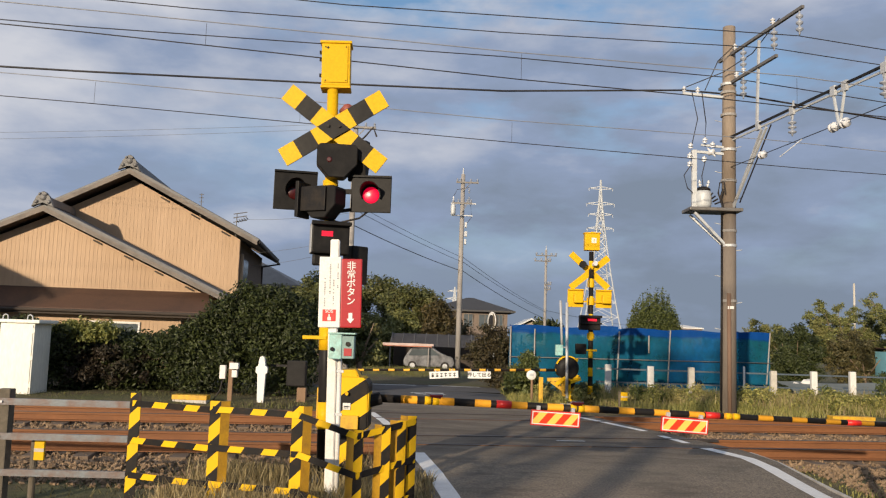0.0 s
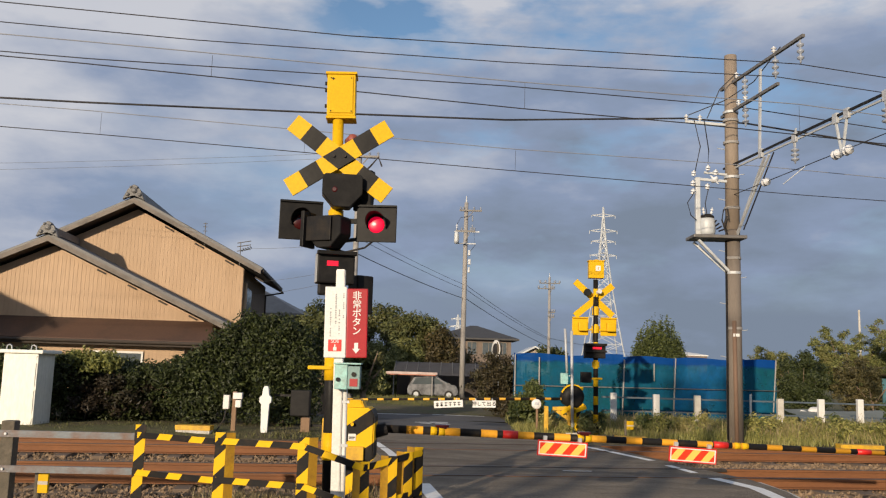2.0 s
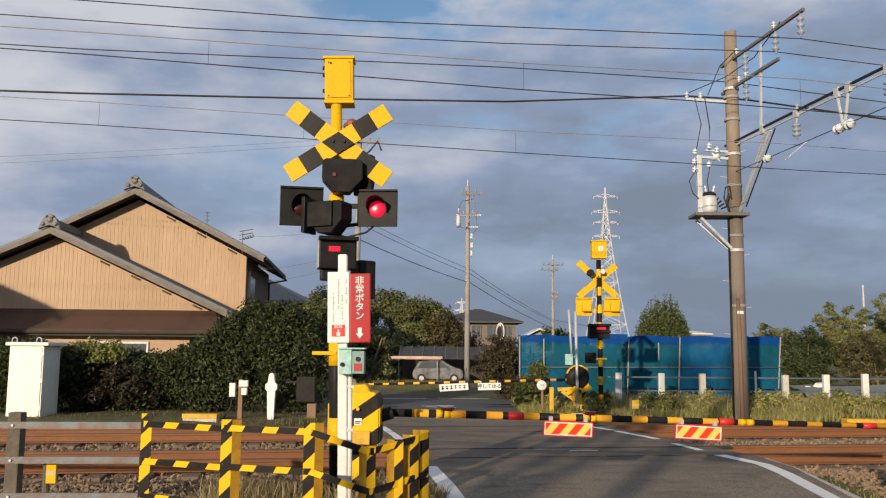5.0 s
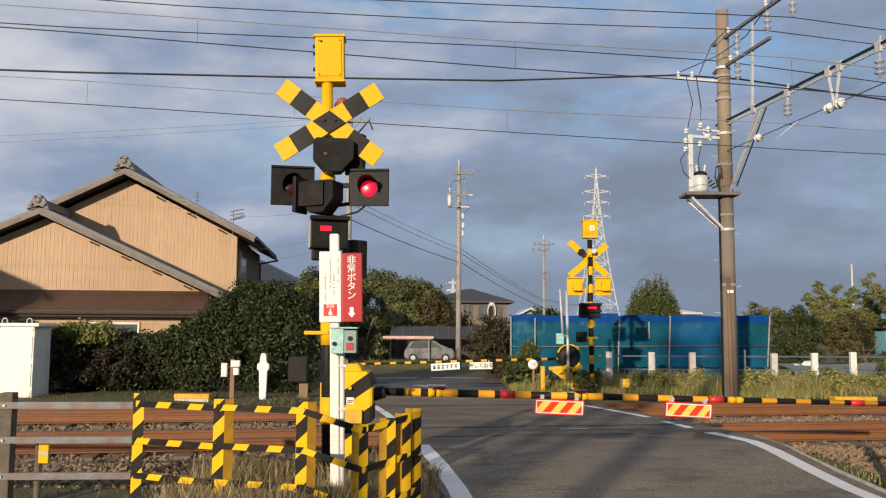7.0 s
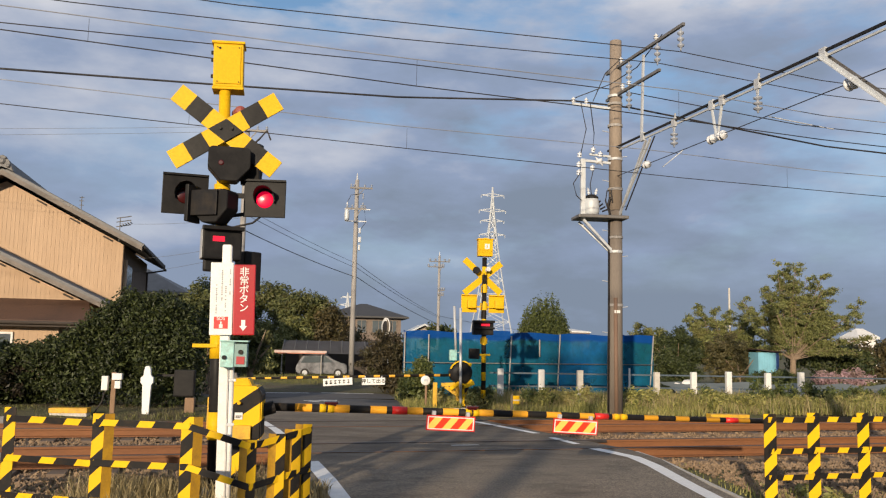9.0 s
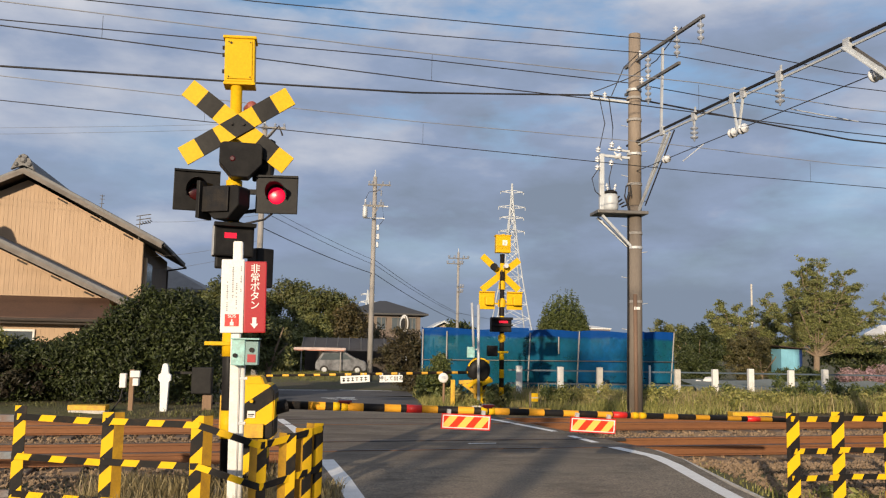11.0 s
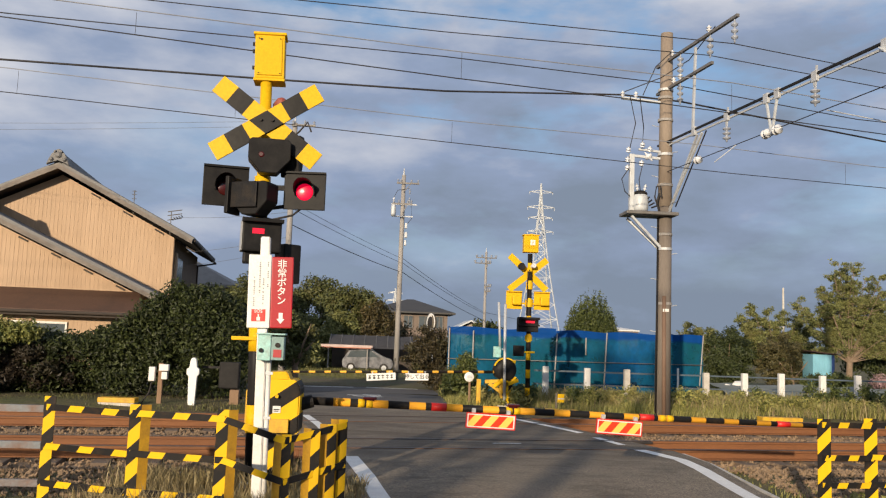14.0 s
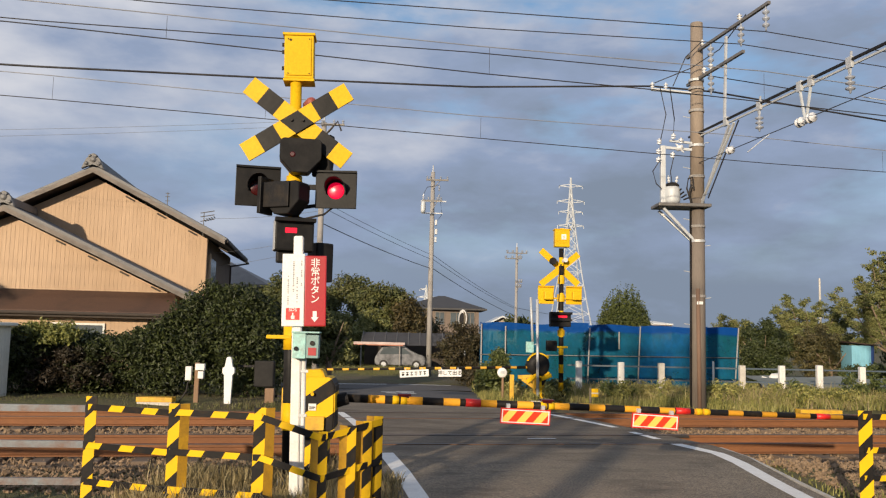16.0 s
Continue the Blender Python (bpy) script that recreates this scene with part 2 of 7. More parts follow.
M_REDLENS = worn("unlit_red_lens", (0.06, 0.004, 0.005), (0.03, 0.004, 0.004), 0.2, stain=5, bump=0)
L_HEDGE = leafy("hedge_leaves", (0.008, 0.013, 0.004), (0.086, 0.108, 0.028), (0.026, 0.035, 0.010))
L_DARK = leafy("dark_tree_leaves", (0.020, 0.036, 0.012), (0.095, 0.115, 0.035), (0.12, 0.105, 0.035))
L_OLIVE = leafy("olive_tree_leaves", (0.065, 0.085, 0.022), (0.31, 0.31, 0.105), (0.31, 0.27, 0.10))
L_GARDEN = leafy("garden_tree_leaves", (0.065, 0.085, 0.026), (0.31, 0.32, 0.11), (0.25, 0.235, 0.08))
L_WOOD = leafy("far_tree_leaves", (0.036, 0.046, 0.015), (0.165, 0.180, 0.055), (0.150, 0.125, 0.044))
L_BROWN = leafy("autumn_brown_leaves", (0.04, 0.034, 0.014), (0.14, 0.105, 0.04), (0.07, 0.075, 0.025))
L_THICKET = leafy("thicket_leaves", (0.022, 0.020, 0.010), (0.105, 0.080, 0.036), (0.060, 0.062, 0.022))
L_CYPRESS = leafy("dense_green_leaves", (0.024, 0.042, 0.012), (0.150, 0.175, 0.046), (0.13, 0.145, 0.042))
L_GRASS = leafy("verge_grass", (0.10, 0.115, 0.026), (0.40, 0.375, 0.11), (0.40, 0.33, 0.13))
L_DRY = leafy("dry_grass", (0.16, 0.12, 0.052), (0.46, 0.37, 0.19), (0.26, 0.22, 0.09))
L_DULL = leafy("dull_grass", (0.04, 0.04, 0.015), (0.15, 0.13, 0.055), (0.09, 0.08, 0.03))
L_PINK = leafy("pink_flower_heads", (0.22, 0.14, 0.13), (0.50, 0.33, 0.36), (0.18, 0.17, 0.08))


def net_material(name, body, deep):
    ma, nt, b, co = base_material(name, 0.8)
    b.inputs["Specular IOR Level"].default_value = 0.1
    sep = nt.nodes.new("ShaderNodeSeparateXYZ")
    nt.links.new(co.outputs["Object"], sep.inputs[0])
    wave = nt.nodes.new("ShaderNodeMath")
    wave.operation = "MULTIPLY_ADD"
    wave.inputs[1].default_value = 0.30
    nt.links.new(noise_out(nt, co, 0.8, 4.0), wave.inputs[0])
    nt.links.new(sep.outputs[2], wave.inputs[2])
    hem = ramped(nt, wave.outputs[0], 1.90, 1.98)
    c = mixed(nt, ramped(nt, noise_out(nt, co, 0.7, 4.0), 0.40, 0.62), body, deep)
    c = mixed(nt, ramped(nt, noise_out(nt, co, 6.0, 6.0, 0.75, (1, 1, 0.5)), 0.45, 0.85), c, (0.012, 0.065, 0.115))
    nt.links.new(mixed(nt, hem, c, (0.002, 0.050, 0.225)), b.inputs["Base Color"])
    tr, mx = nt.nodes.new("ShaderNodeBsdfTransparent"), nt.nodes.new("ShaderNodeMixShader")
    tr.inputs[0].default_value = (0.30, 0.56, 0.68, 1)
    q = nt.nodes.new("ShaderNodeMapRange")
    q.inputs[1].default_value, q.inputs[2].default_value = 0.38, 0.68
    q.inputs[3].default_value, q.inputs[4].default_value = 0.86, 0.52
    nt.links.new(noise_out(nt, co, 1.1, 6.0, 0.7), q.inputs[0])
    top = nt.nodes.new("ShaderNodeMath")
    top.operation = "MAXIMUM"
    nt.links.new(q.outputs[0], top.inputs[0])
    top.use_clamp = True
    scaled = nt.nodes.new("ShaderNodeMath")
    scaled.operation = "MULTIPLY"
    scaled.inputs[1].default_value = 0.93
    nt.links.new(hem, scaled.inputs[0])
    nt.links.new(scaled.outputs[0], top.inputs[1])
    nt.links.new(top.outputs[0], mx.inputs[0])
    nt.links.new(tr.outputs[0], mx.inputs[1])
    nt.links.new(b.outputs[0], mx.inputs[2])
    nt.links.new(mx.outputs[0], nt.nodes["Material Output"].inputs[0])
    return ma


M_NET = net_material("blue_green_net", (0.006, 0.090, 0.125), (0.006, 0.110, 0.225))
M_NET_BLUE = net_material("blue_net", (0.006, 0.105, 0.285), (0.006, 0.105, 0.215))


def asphalt_material():
    ma, nt, b, co = base_material("worn_asphalt", 0.85)
    fine = ramped(nt, noise_out(nt, co, 38.0, 5.0, 0.9), 0.38, 0.64)
    big = ramped(nt, noise_out(nt, co, 0.9, 7.0, 0.7), 0.35, 0.7)
    patch = ramped(nt, noise_out(nt, co, 1.6, 7.0, 0.75, (0.6, 1.0, 1)), 0.50, 0.66)
    c = mixed(nt, fine, (0.072, 0.058, 0.042), (0.44, 0.355, 0.255))
    c = mixed(nt, big, c, mixed(nt, fine, (0.070, 0.057, 0.041), (0.30, 0.245, 0.175)))
    q = nt.nodes.new("ShaderNodeMath")
    q.operation = "MULTIPLY"
    q.inputs[1].default_value = 0.85
    nt.links.new(patch, q.inputs[0])
    c = mixed(nt, q.outputs[0], c, (0.078, 0.063, 0.047))
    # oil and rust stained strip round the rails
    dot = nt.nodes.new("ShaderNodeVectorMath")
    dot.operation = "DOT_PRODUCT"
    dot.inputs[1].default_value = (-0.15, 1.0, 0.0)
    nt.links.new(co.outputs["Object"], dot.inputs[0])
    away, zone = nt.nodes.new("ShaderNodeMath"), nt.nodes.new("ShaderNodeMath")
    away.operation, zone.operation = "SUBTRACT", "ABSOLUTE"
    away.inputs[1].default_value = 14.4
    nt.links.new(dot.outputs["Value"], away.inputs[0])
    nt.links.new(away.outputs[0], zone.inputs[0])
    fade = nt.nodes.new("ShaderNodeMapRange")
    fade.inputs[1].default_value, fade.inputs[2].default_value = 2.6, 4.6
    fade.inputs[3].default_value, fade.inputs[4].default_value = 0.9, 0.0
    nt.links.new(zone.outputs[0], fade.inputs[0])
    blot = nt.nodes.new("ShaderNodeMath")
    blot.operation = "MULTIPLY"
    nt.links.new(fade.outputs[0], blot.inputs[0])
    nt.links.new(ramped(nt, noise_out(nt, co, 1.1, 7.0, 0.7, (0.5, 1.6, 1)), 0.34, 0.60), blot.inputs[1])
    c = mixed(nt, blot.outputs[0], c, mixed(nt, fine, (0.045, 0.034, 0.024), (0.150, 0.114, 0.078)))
    nt.links.new(c, b.inputs["Base Color"])
    bumped(nt, b, fine, 0.35, 0.006)
    return ma


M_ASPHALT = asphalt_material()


def ground_material():
    ma, nt, b, co = base_material("earth_and_grass", 0.95)
    big = ramped(nt, noise_out(nt, co, 0.35, 8.0, 0.7), 0.40, 0.62)
    fine = ramped(nt, noise_out(nt, co, 9.0, 8.0, 0.75), 0.32, 0.7)
    c = mixed(nt, fine, (0.055, 0.042, 0.026), (0.16, 0.12, 0.065))
    c = mixed(nt, big, c, mixed(nt, fine, (0.05, 0.065, 0.018), (0.14, 0.14, 0.045)))
    nt.links.new(c, b.inputs["Base Color"])
    bumped(nt, b, fine, 0.6, 0.05)
    return ma


M_GROUND = ground_material()


# ---- building helpers ----
def mesh_object(name, bm, material, smooth=False):
    bmesh.ops.recalc_face_normals(bm, faces=bm.faces)
    me = bpy.data.meshes.new(name)
    bm.to_mesh(me)
    bm.free()
    if smooth:
        for p in me.polygons:
            p.use_smooth = True
    if material:
        me.materials.append(material)
    return new(name, me)


def thing(name, at, label, category, group="", kind=""):
    ob = new(name)
    ob.location = at
    ob.empty_display_size = 0.1
    return tagged(ob, label, category, group, kind)


def top_of(ob):
    v = Vector(ob.location)
    while ob.parent:
        ob = ob.parent
        v = v + Vector(ob.location)
    return v


def part(name, bm, material, parent, label="", smooth=False):
    """One mesh under a thing or a part; the bmesh is in world coordinates."""
    bmesh.ops.translate(bm, verts=bm.verts, vec=-top_of(parent))
    ob = mesh_object(name, bm, material, smooth)
    ob.parent = parent
    return tagged(ob, label)


def single(name, bm, material, label="", category="", group="", kind="", smooth=False):
    return tagged(mesh_object(name, bm, material, smooth), label, category, group, kind)


def box(bm, x0, x1, y0, y1, z0, z1, bevel=0.0, m=None):
    r = bmesh.ops.create_cube(bm, size=1, matrix=(m or Matrix()) @ Matrix.Translation(((x0 + x1) / 2, (y0 + y1) / 2, (z0 + z1) / 2)) @ Matrix.Diagonal((x1 - x0, y1 - y0, z1 - z0, 1)))
    if bevel:
        es = list({e for v in r["verts"] for e in v.link_edges})
        bmesh.ops.bevel(bm, geom=es, offset=bevel, segments=2, affect="EDGES", profile=0.6)
    return bm


def rod(bm, p0, p1, r0, r1=None, seg=10):
    p0, p1 = Vector(p0), Vector(p1)
    d = p1 - p0
    m = Matrix.Translation((p0 + p1) / 2) @ d.to_track_quat("Z", "Y").to_matrix().to_4x4()
    bmesh.ops.create_cone(bm, cap_ends=True, segments=seg, radius1=r0, radius2=r0 if r1 is None else r1, depth=d.length, matrix=m)
    return bm


def lathe(bm, p0, p1, radii, seg=12):
    """Stacked discs along p0 to p1, with the given radii."""
    p0, p1 = Vector(p0), Vector(p1)
    q = (p1 - p0).to_track_quat("Z", "Y").to_matrix()
    rings = []
    for i, r in enumerate(radii):
        c = p0.lerp(p1, i / (len(radii) - 1))
        rings.append([bm.verts.new(c + q @ Vector((r * math.cos(a), r * math.sin(a), 0))) for a in (2 * math.pi * k / seg for k in range(seg))])
    for a, b in zip(rings, rings[1:]):
        for k in range(seg):
            bm.faces.new((a[k], a[(k + 1) % seg], b[(k + 1) % seg], b[k]))
    bm.faces.new(rings[0][::-1])
    bm.faces.new(rings[-1])
    return bm


def prism(bm, pts, y0, y1):
    """A polygon in x and z, from y0 to y1."""
    a = [bm.verts.new((x, y0, z)) for x, z in pts]
    b = [bm.verts.new((x, y1, z)) for x, z in pts]
    bm.faces.new(a)
    bm.faces.new(b[::-1])
    n = len(pts)
    for i in range(n):
        bm.faces.new((a[i], b[i], b[(i + 1) % n], a[(i + 1) % n]))
    return bm


def beam(bm, p0, p1, w, h):
    """A rectangular bar between two points."""
    p0, p1 = Vector(p0), Vector(p1)
    d = p1 - p0
    m = Matrix.Translation((p0 + p1) / 2) @ d.to_track_quat("X", "Z").to_matrix().to_4x4()
    bmesh.ops.create_cube(bm, size=1, matrix=m @ Matrix.Diagonal((d.length, w, h, 1)))
    return bm


B = bmesh.new


def tube(name, pts, r, material, parent=None, label="", category="", sag=0.0, kind="", group=""):
    """A wire or cable through points, sagging between its ends."""
    bm = B()
    pts = [Vector(p) for p in pts]
    line = []
    for a, b in zip(pts, pts[1:]):
        n = 10 if sag else 1
        for i in range(n):
            t = i / n
            line.append(a.lerp(b, t) - Vector((0, 0, 4 * sag * t * (1 - t))))
    line.append(pts[-1])
    rings = []
    for i, c in enumerate(line):
        d = (line[min(i + 1, len(line) - 1)] - line[max(i - 1, 0)]).normalized()
        q = d.to_track_quat("Z", "Y").to_matrix()
        rings.append([bm.verts.new(c + q @ Vector((r * math.cos(k * math.tau / 6), r * math.sin(k * math.tau / 6), 0))) for k in range(6)])
    for a, b in zip(rings, rings[1:]):
        for k in range(6):
            bm.faces.new((a[k], a[(k + 1) % 6], b[(k + 1) % 6], b[k]))
    if parent:
        return part(name, bm, material, parent, label, True)
    return single(name, bm, material, label, category, group, kind, True)


def text_part(name, body, size, m, material, parent, label=""):
    cu = bpy.data.curves.new(name, "FONT")
    cu.body, cu.size, cu.align_x, cu.align_y, cu.extrude = body, size, "CENTER", "CENTER", 0.001
    cu.offset = size * 0.012
    tmp = bpy.data.objects.new("tmp_text", cu)
    scene.collection.objects.link(tmp)
    me = bpy.data.meshes.new_from_object(tmp.evaluated_get(bpy.context.evaluated_depsgraph_get()))
    bpy.data.objects.remove(tmp)
    bm = B()
    bm.from_mesh(me)
    bmesh.ops.transform(bm, matrix=m, verts=bm.verts)
    return part(name, bm, material, parent, label)


RNG = np.random.default_rng(7)


def soup(name, verts, faces, material):
    me = bpy.data.meshes.new(name)
    me.from_pydata(verts.tolist() if hasattr(verts, "tolist") else verts, [], faces)
    me.materials.append(material)
    return new(name, me)


def leaf_mesh(lobes, count, size, flat=0.5, shell=0.45):
    """Folded leaf blades in and on a set of ellipsoid lobes (x, y, z, rx, ry, rz)."""
    lob = np.array(lobes, float)
    wt = (lob[:, 3] * lob[:, 4] * lob[:, 5]) ** 0.67
    k = RNG.choice(len(lob), count, p=wt / wt.sum())
    d = RNG.normal(size=(count, 3))
    d /= np.linalg.norm(d, axis=1)[:, None]
    rad = 1 - shell * RNG.random(count) ** 1.6 + 0.10 * RNG.normal(size=count)
    c = lob[k, :3] + d * lob[k, 3:] * rad[:, None] + RNG.normal(size=(count, 3)) * size * 0.8
    n = d + flat * RNG.normal(size=(count, 3)) + np.array((0, 0, 0.35))
    n /= np.linalg.norm(n, axis=1)[:, None]
    u = np.cross(n, RNG.normal(size=(count, 3)))
    u /= np.linalg.norm(u, axis=1)[:, None] + 1e-9
    w = np.cross(n, u)
    s = size * (0.55 + 0.9 * RNG.random(count))[:, None]
    v = np.stack([c - u * s, c + w * s * 0.45 + n * s * 0.18, c + u * s, c - w * s * 0.45 + n * s * 0.18], 1).reshape(-1, 3)
    i = np.arange(count) * 4
    return v, np.concatenate([np.stack([i, i + 1, i + 2], 1), np.stack([i, i + 2, i + 3], 1)]).tolist()


def crown_part(parent, lobes, count, size, material, name="crown", flat=0.5, shell=0.45, label=""):
    v, f = leaf_mesh(lobes, count, size, flat, shell)
    ob = soup(name, v - np.array(top_of(parent)), f, material)
    ob.parent = parent
    return tagged(ob, label)


def lobes_in(center, radii, count, small, seed):
    """Clumps scattered over an ellipsoid, for an uneven crown."""
    g = np.random.default_rng(seed)
    out = []
    for _ in range(count):
        d = g.normal(size=3)
        d /= np.linalg.norm(d)
        p = np.array(center) + d * np.array(radii) * g.uniform(0.45, 1.0)
        r = small * g.uniform(0.6, 1.3)
        out.append((*p, r, r, r * g.uniform(0.6, 0.95)))
    return out


def limbs(bm, base, height, spread, r, seed, count=7):
    g = random.Random(seed)
    base = Vector(base)
    fork = base + Vector((0, 0, height * 0.35))
    rod(bm, base, fork, r, r * 0.75, 9)
    for i in range(count):
        a = i * math.tau / count + g.uniform(-0.3, 0.3)
        mid = fork + Vector((math.cos(a) * spread * 0.45, math.sin(a) * spread * 0.45, height * g.uniform(0.2, 0.35)))
        end = mid + Vector((math.cos(a) * spread * 0.5, math.sin(a) * spread * 0.5, height * g.uniform(0.1, 0.35)))
        rod(bm, fork, mid, r * 0.5, r * 0.3, 7)
        rod(bm, mid, end, r * 0.3, r * 0.08, 6)
    return bm


def blades(name, spots, count, height, material, label, category="grass"):
    """Grass blades over rectangles (x0, x1, y0, y1, z, height factor)."""
    sp = np.array(spots, float)
    area = (sp[:, 1] - sp[:, 0]) * (sp[:, 3] - sp[:, 2])
    k = RNG.choice(len(sp), count, p=area / area.sum())
    clump = RNG.random((count, 2)) + 0.04 * RNG.normal(size=(count, 2))
    c = np.stack([sp[k, 0] + (sp[k, 1] - sp[k, 0]) * clump[:, 0], sp[k, 2] + (sp[k, 3] - sp[k, 2]) * clump[:, 1], sp[k, 4]], 1)
    patch = 0.55 + 0.45 * np.sin(c[:, 0] * 1.7 + 1.3 * np.sin(c[:, 1] * 1.1)) * np.sin(c[:, 1] * 1.9 + c[:, 0] * 0.6)
    h = height * sp[k, 5] * (0.35 + 0.75 * RNG.random(count)) * (0.45 + 0.75 * patch)
    a = RNG.random(count) * math.tau
    side = np.stack([np.cos(a), np.sin(a), 0 * a], 1) * (0.003 + 0.0045 * RNG.random(count))[:, None] * (1 + height)
    lean = np.stack([RNG.normal(size=count), RNG.normal(size=count), 0 * a], 1) * (0.28 * h)[:, None]
    up = np.stack([0 * a, 0 * a, h], 1)
    mid = c + up * 0.55 + lean * 0.35
    v = np.stack([c - side, c + side, mid + side * 0.8, mid - side * 0.8, c + up + lean], 1).reshape(-1, 3)
    i = np.arange(count) * 5
    f = np.stack([i, i + 1, i + 2, i + 3], 1).tolist() + np.stack([i + 3, i + 2, i + 4], 1).tolist()
    return tagged(soup(name, v, f, material), label, category, kind="stuff")


# ---- ground, road and railway ----
SLOPE = 0.15
TURN = math.degrees(math.atan(SLOPE))


# y, left edge, right edge of the asphalt
ROAD = [(-16, -0.7, 4.9), (2, -0.4, 4.75), (6, -0.05, 4.35), (8, -0.05, 4.26), (9.5, -0.28, 4.38), (11.5, -0.60, 4.58), (12.6, -0.85, 4.50), (14, -1.10, 4.05), (16, -1.55, 3.45),
        (18, -1.95, 2.75), (20, -2.25, 2.2), (22.5, -2.5, 1.85), (24.5, -3.2, 1.7)]


def road_z(y):
    return -0.018 * max(0.0, y - 20.0) - 0.003 * max(0.0, 6.0 - y)


def road_edges(y):
    for (y0, l0, r0), (y1, l1, r1) in zip(ROAD, ROAD[1:]):
        if y0 <= y <= y1:
            t = (y - y0) / (y1 - y0)
            return l0 + (l1 - l0) * t, r0 + (r1 - r0) * t
    return ROAD[-1][1:]


def ground_height(x, y):
    v = y - SLOPE * x
    far = -0.022 * max(0.0, min(y - 24.0, 58.0))
    dip = min(1.0, max(0.0, (v - 10.3) / 0.9)) * min(1.0, max(0.0, (18.9 - v) / 0.9))
    z = -0.04 + far - 0.27 * dip + 0.03 * noise.noise((x * 0.5, y * 0.5, 0))
    # bed of the two roads
    side = 24.3 < y < 28.2 and -40 < x < 1.6
    if side or (-16 < y < 24.6 and road_edges(y)[0] - 0.1 < x < road_edges(y)[1] + 0.1):
        z = min(z, road_z(y) - 0.22)
    return z


def build_ground():
    xs = [-900, -300, -120, -60, -40] + [i * 0.6 for i in range(-50, 61)] + [50, 80, 160, 400, 900]
    ys = [-200, -60, -25] + [i * 0.6 for i in range(-20, 75)] + [50, 60, 75, 95, 130, 200, 400, 900, 2200]
    bm = B()
    grid = [[bm.verts.new((x, y, ground_height(x, y))) for x in xs] for y in ys]
    for a, b in zip(grid, grid[1:]):
        for i in range(len(xs) - 1):
            bm.faces.new((a[i], a[i + 1], b[i + 1], b[i]))
    single("ground", bm, M_GROUND, kind="structure", smooth=True)


build_ground()

def crown(y):
    return 0.03 * min(1.0, max(0.0, (11.4 - y) / 1.5) + max(0.0, (y - 18.0) / 1.5))


def build_road():
    bm = B()
    top, bot = [], []
    for y, l, r in ROAD:
        n = 8
        top.append([bm.verts.new((l + (r - l) * i / n, y, road_z(y) - crown(y) * (2 * i / n - 1) ** 2)) for i in range(n + 1)])
        bot.append([bm.verts.new((l - 0.12, y, -0.45 + road_z(y))), bm.verts.new((r + 0.12, y, -0.45 + road_z(y)))])
    for a, b in zip(top, top[1:]):
        for i in range(8):
            bm.faces.new((a[i], a[i + 1], b[i + 1], b[i]))
    for a, b, c, d in zip(top, top[1:], bot, bot[1:]):
        bm.faces.new((a[0], b[0], d[0], c[0]))
        bm.faces.new((b[-1], a[-1], c[1], d[1]))
    # the side road that the crossing road meets beyond the railway
    side = [(-40, 24.2, 28.0), (-10, 24.3, 28.3), (-3.2, 24.5, 28.6), (0.6, 24.5, 28.6), (1.7, 24.5, 27.6)]
    rows = [[bm.verts.new((x, y0 + (y1 - y0) * i / 4, road_z(y0 + (y1 - y0) * i / 4) + 0.0)) for i in range(5)] for x, y0, y1 in side]
    for a, b in zip(rows, rows[1:]):
        for i in range(4):
            bm.faces.new((a[i], b[i], b[i + 1], a[i + 1]))
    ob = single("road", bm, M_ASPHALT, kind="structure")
    # the paving beyond the crossing is darker: hedge shade put into its colour
    ob.data.materials.append(worn("dark_shaded_asphalt", (0.105, 0.098, 0.094), (0.062, 0.058, 0.056), 0.85, grain=48, stain=1.1, amount=0.7, bump=0.3))
    for p in ob.data.polygons:
        if p.center.y > 20.0:
            p.material_index = 1


build_road()


def strip(name, pts, w, material, lift=0.006):
    """A painted line through plan points."""
    bm = B()
    rows = []
    for i, (x, y) in enumerate(pts):
        a, b = pts[max(0, i - 1)], pts[min(len(pts) - 1, i + 1)]
        d = Vector((b[0] - a[0], b[1] - a[1])).normalized()
        rows.append([bm.verts.new((x - d.y * s * w / 2, y + d.x * s * w / 2, road_z(y) + lift - edge_drop(x - d.y * s * w / 2, y))) for s in (-1, 1)])
    for a, b in zip(rows, rows[1:]):
        bm.faces.new((a[0], a[1], b[1], b[0]))
    return single(name, bm, material, kind="structure")


def edge_drop(x, y):
    for (y0, l0, r0), (y1, l1, r1) in zip(ROAD, ROAD[1:]):
        if y0 <= y <= y1:
            t = (y - y0) / (y1 - y0)
            l, r = l0 + (l1 - l0) * t, r0 + (r1 - r0) * t
            i = (x - l) / (r - l) * 8
            k = min(7, max(0, math.floor(i)))
            f = lambda j: (crown(y0) * (1 - t) + crown(y1) * t) * (2 * j / 8 - 1) ** 2
            return f(k) + (f(k + 1) - f(k)) * min(1, max(0, i - k))
    return 0.0


def along(pts, n):
    out = []
    for (x0, y0), (x1, y1) in zip(pts, pts[1:]):
        out += [(x0 + (x1 - x0) * i / n, y0 + (y1 - y0) * i / n) for i in range(n)]
    return out + [pts[-1]]


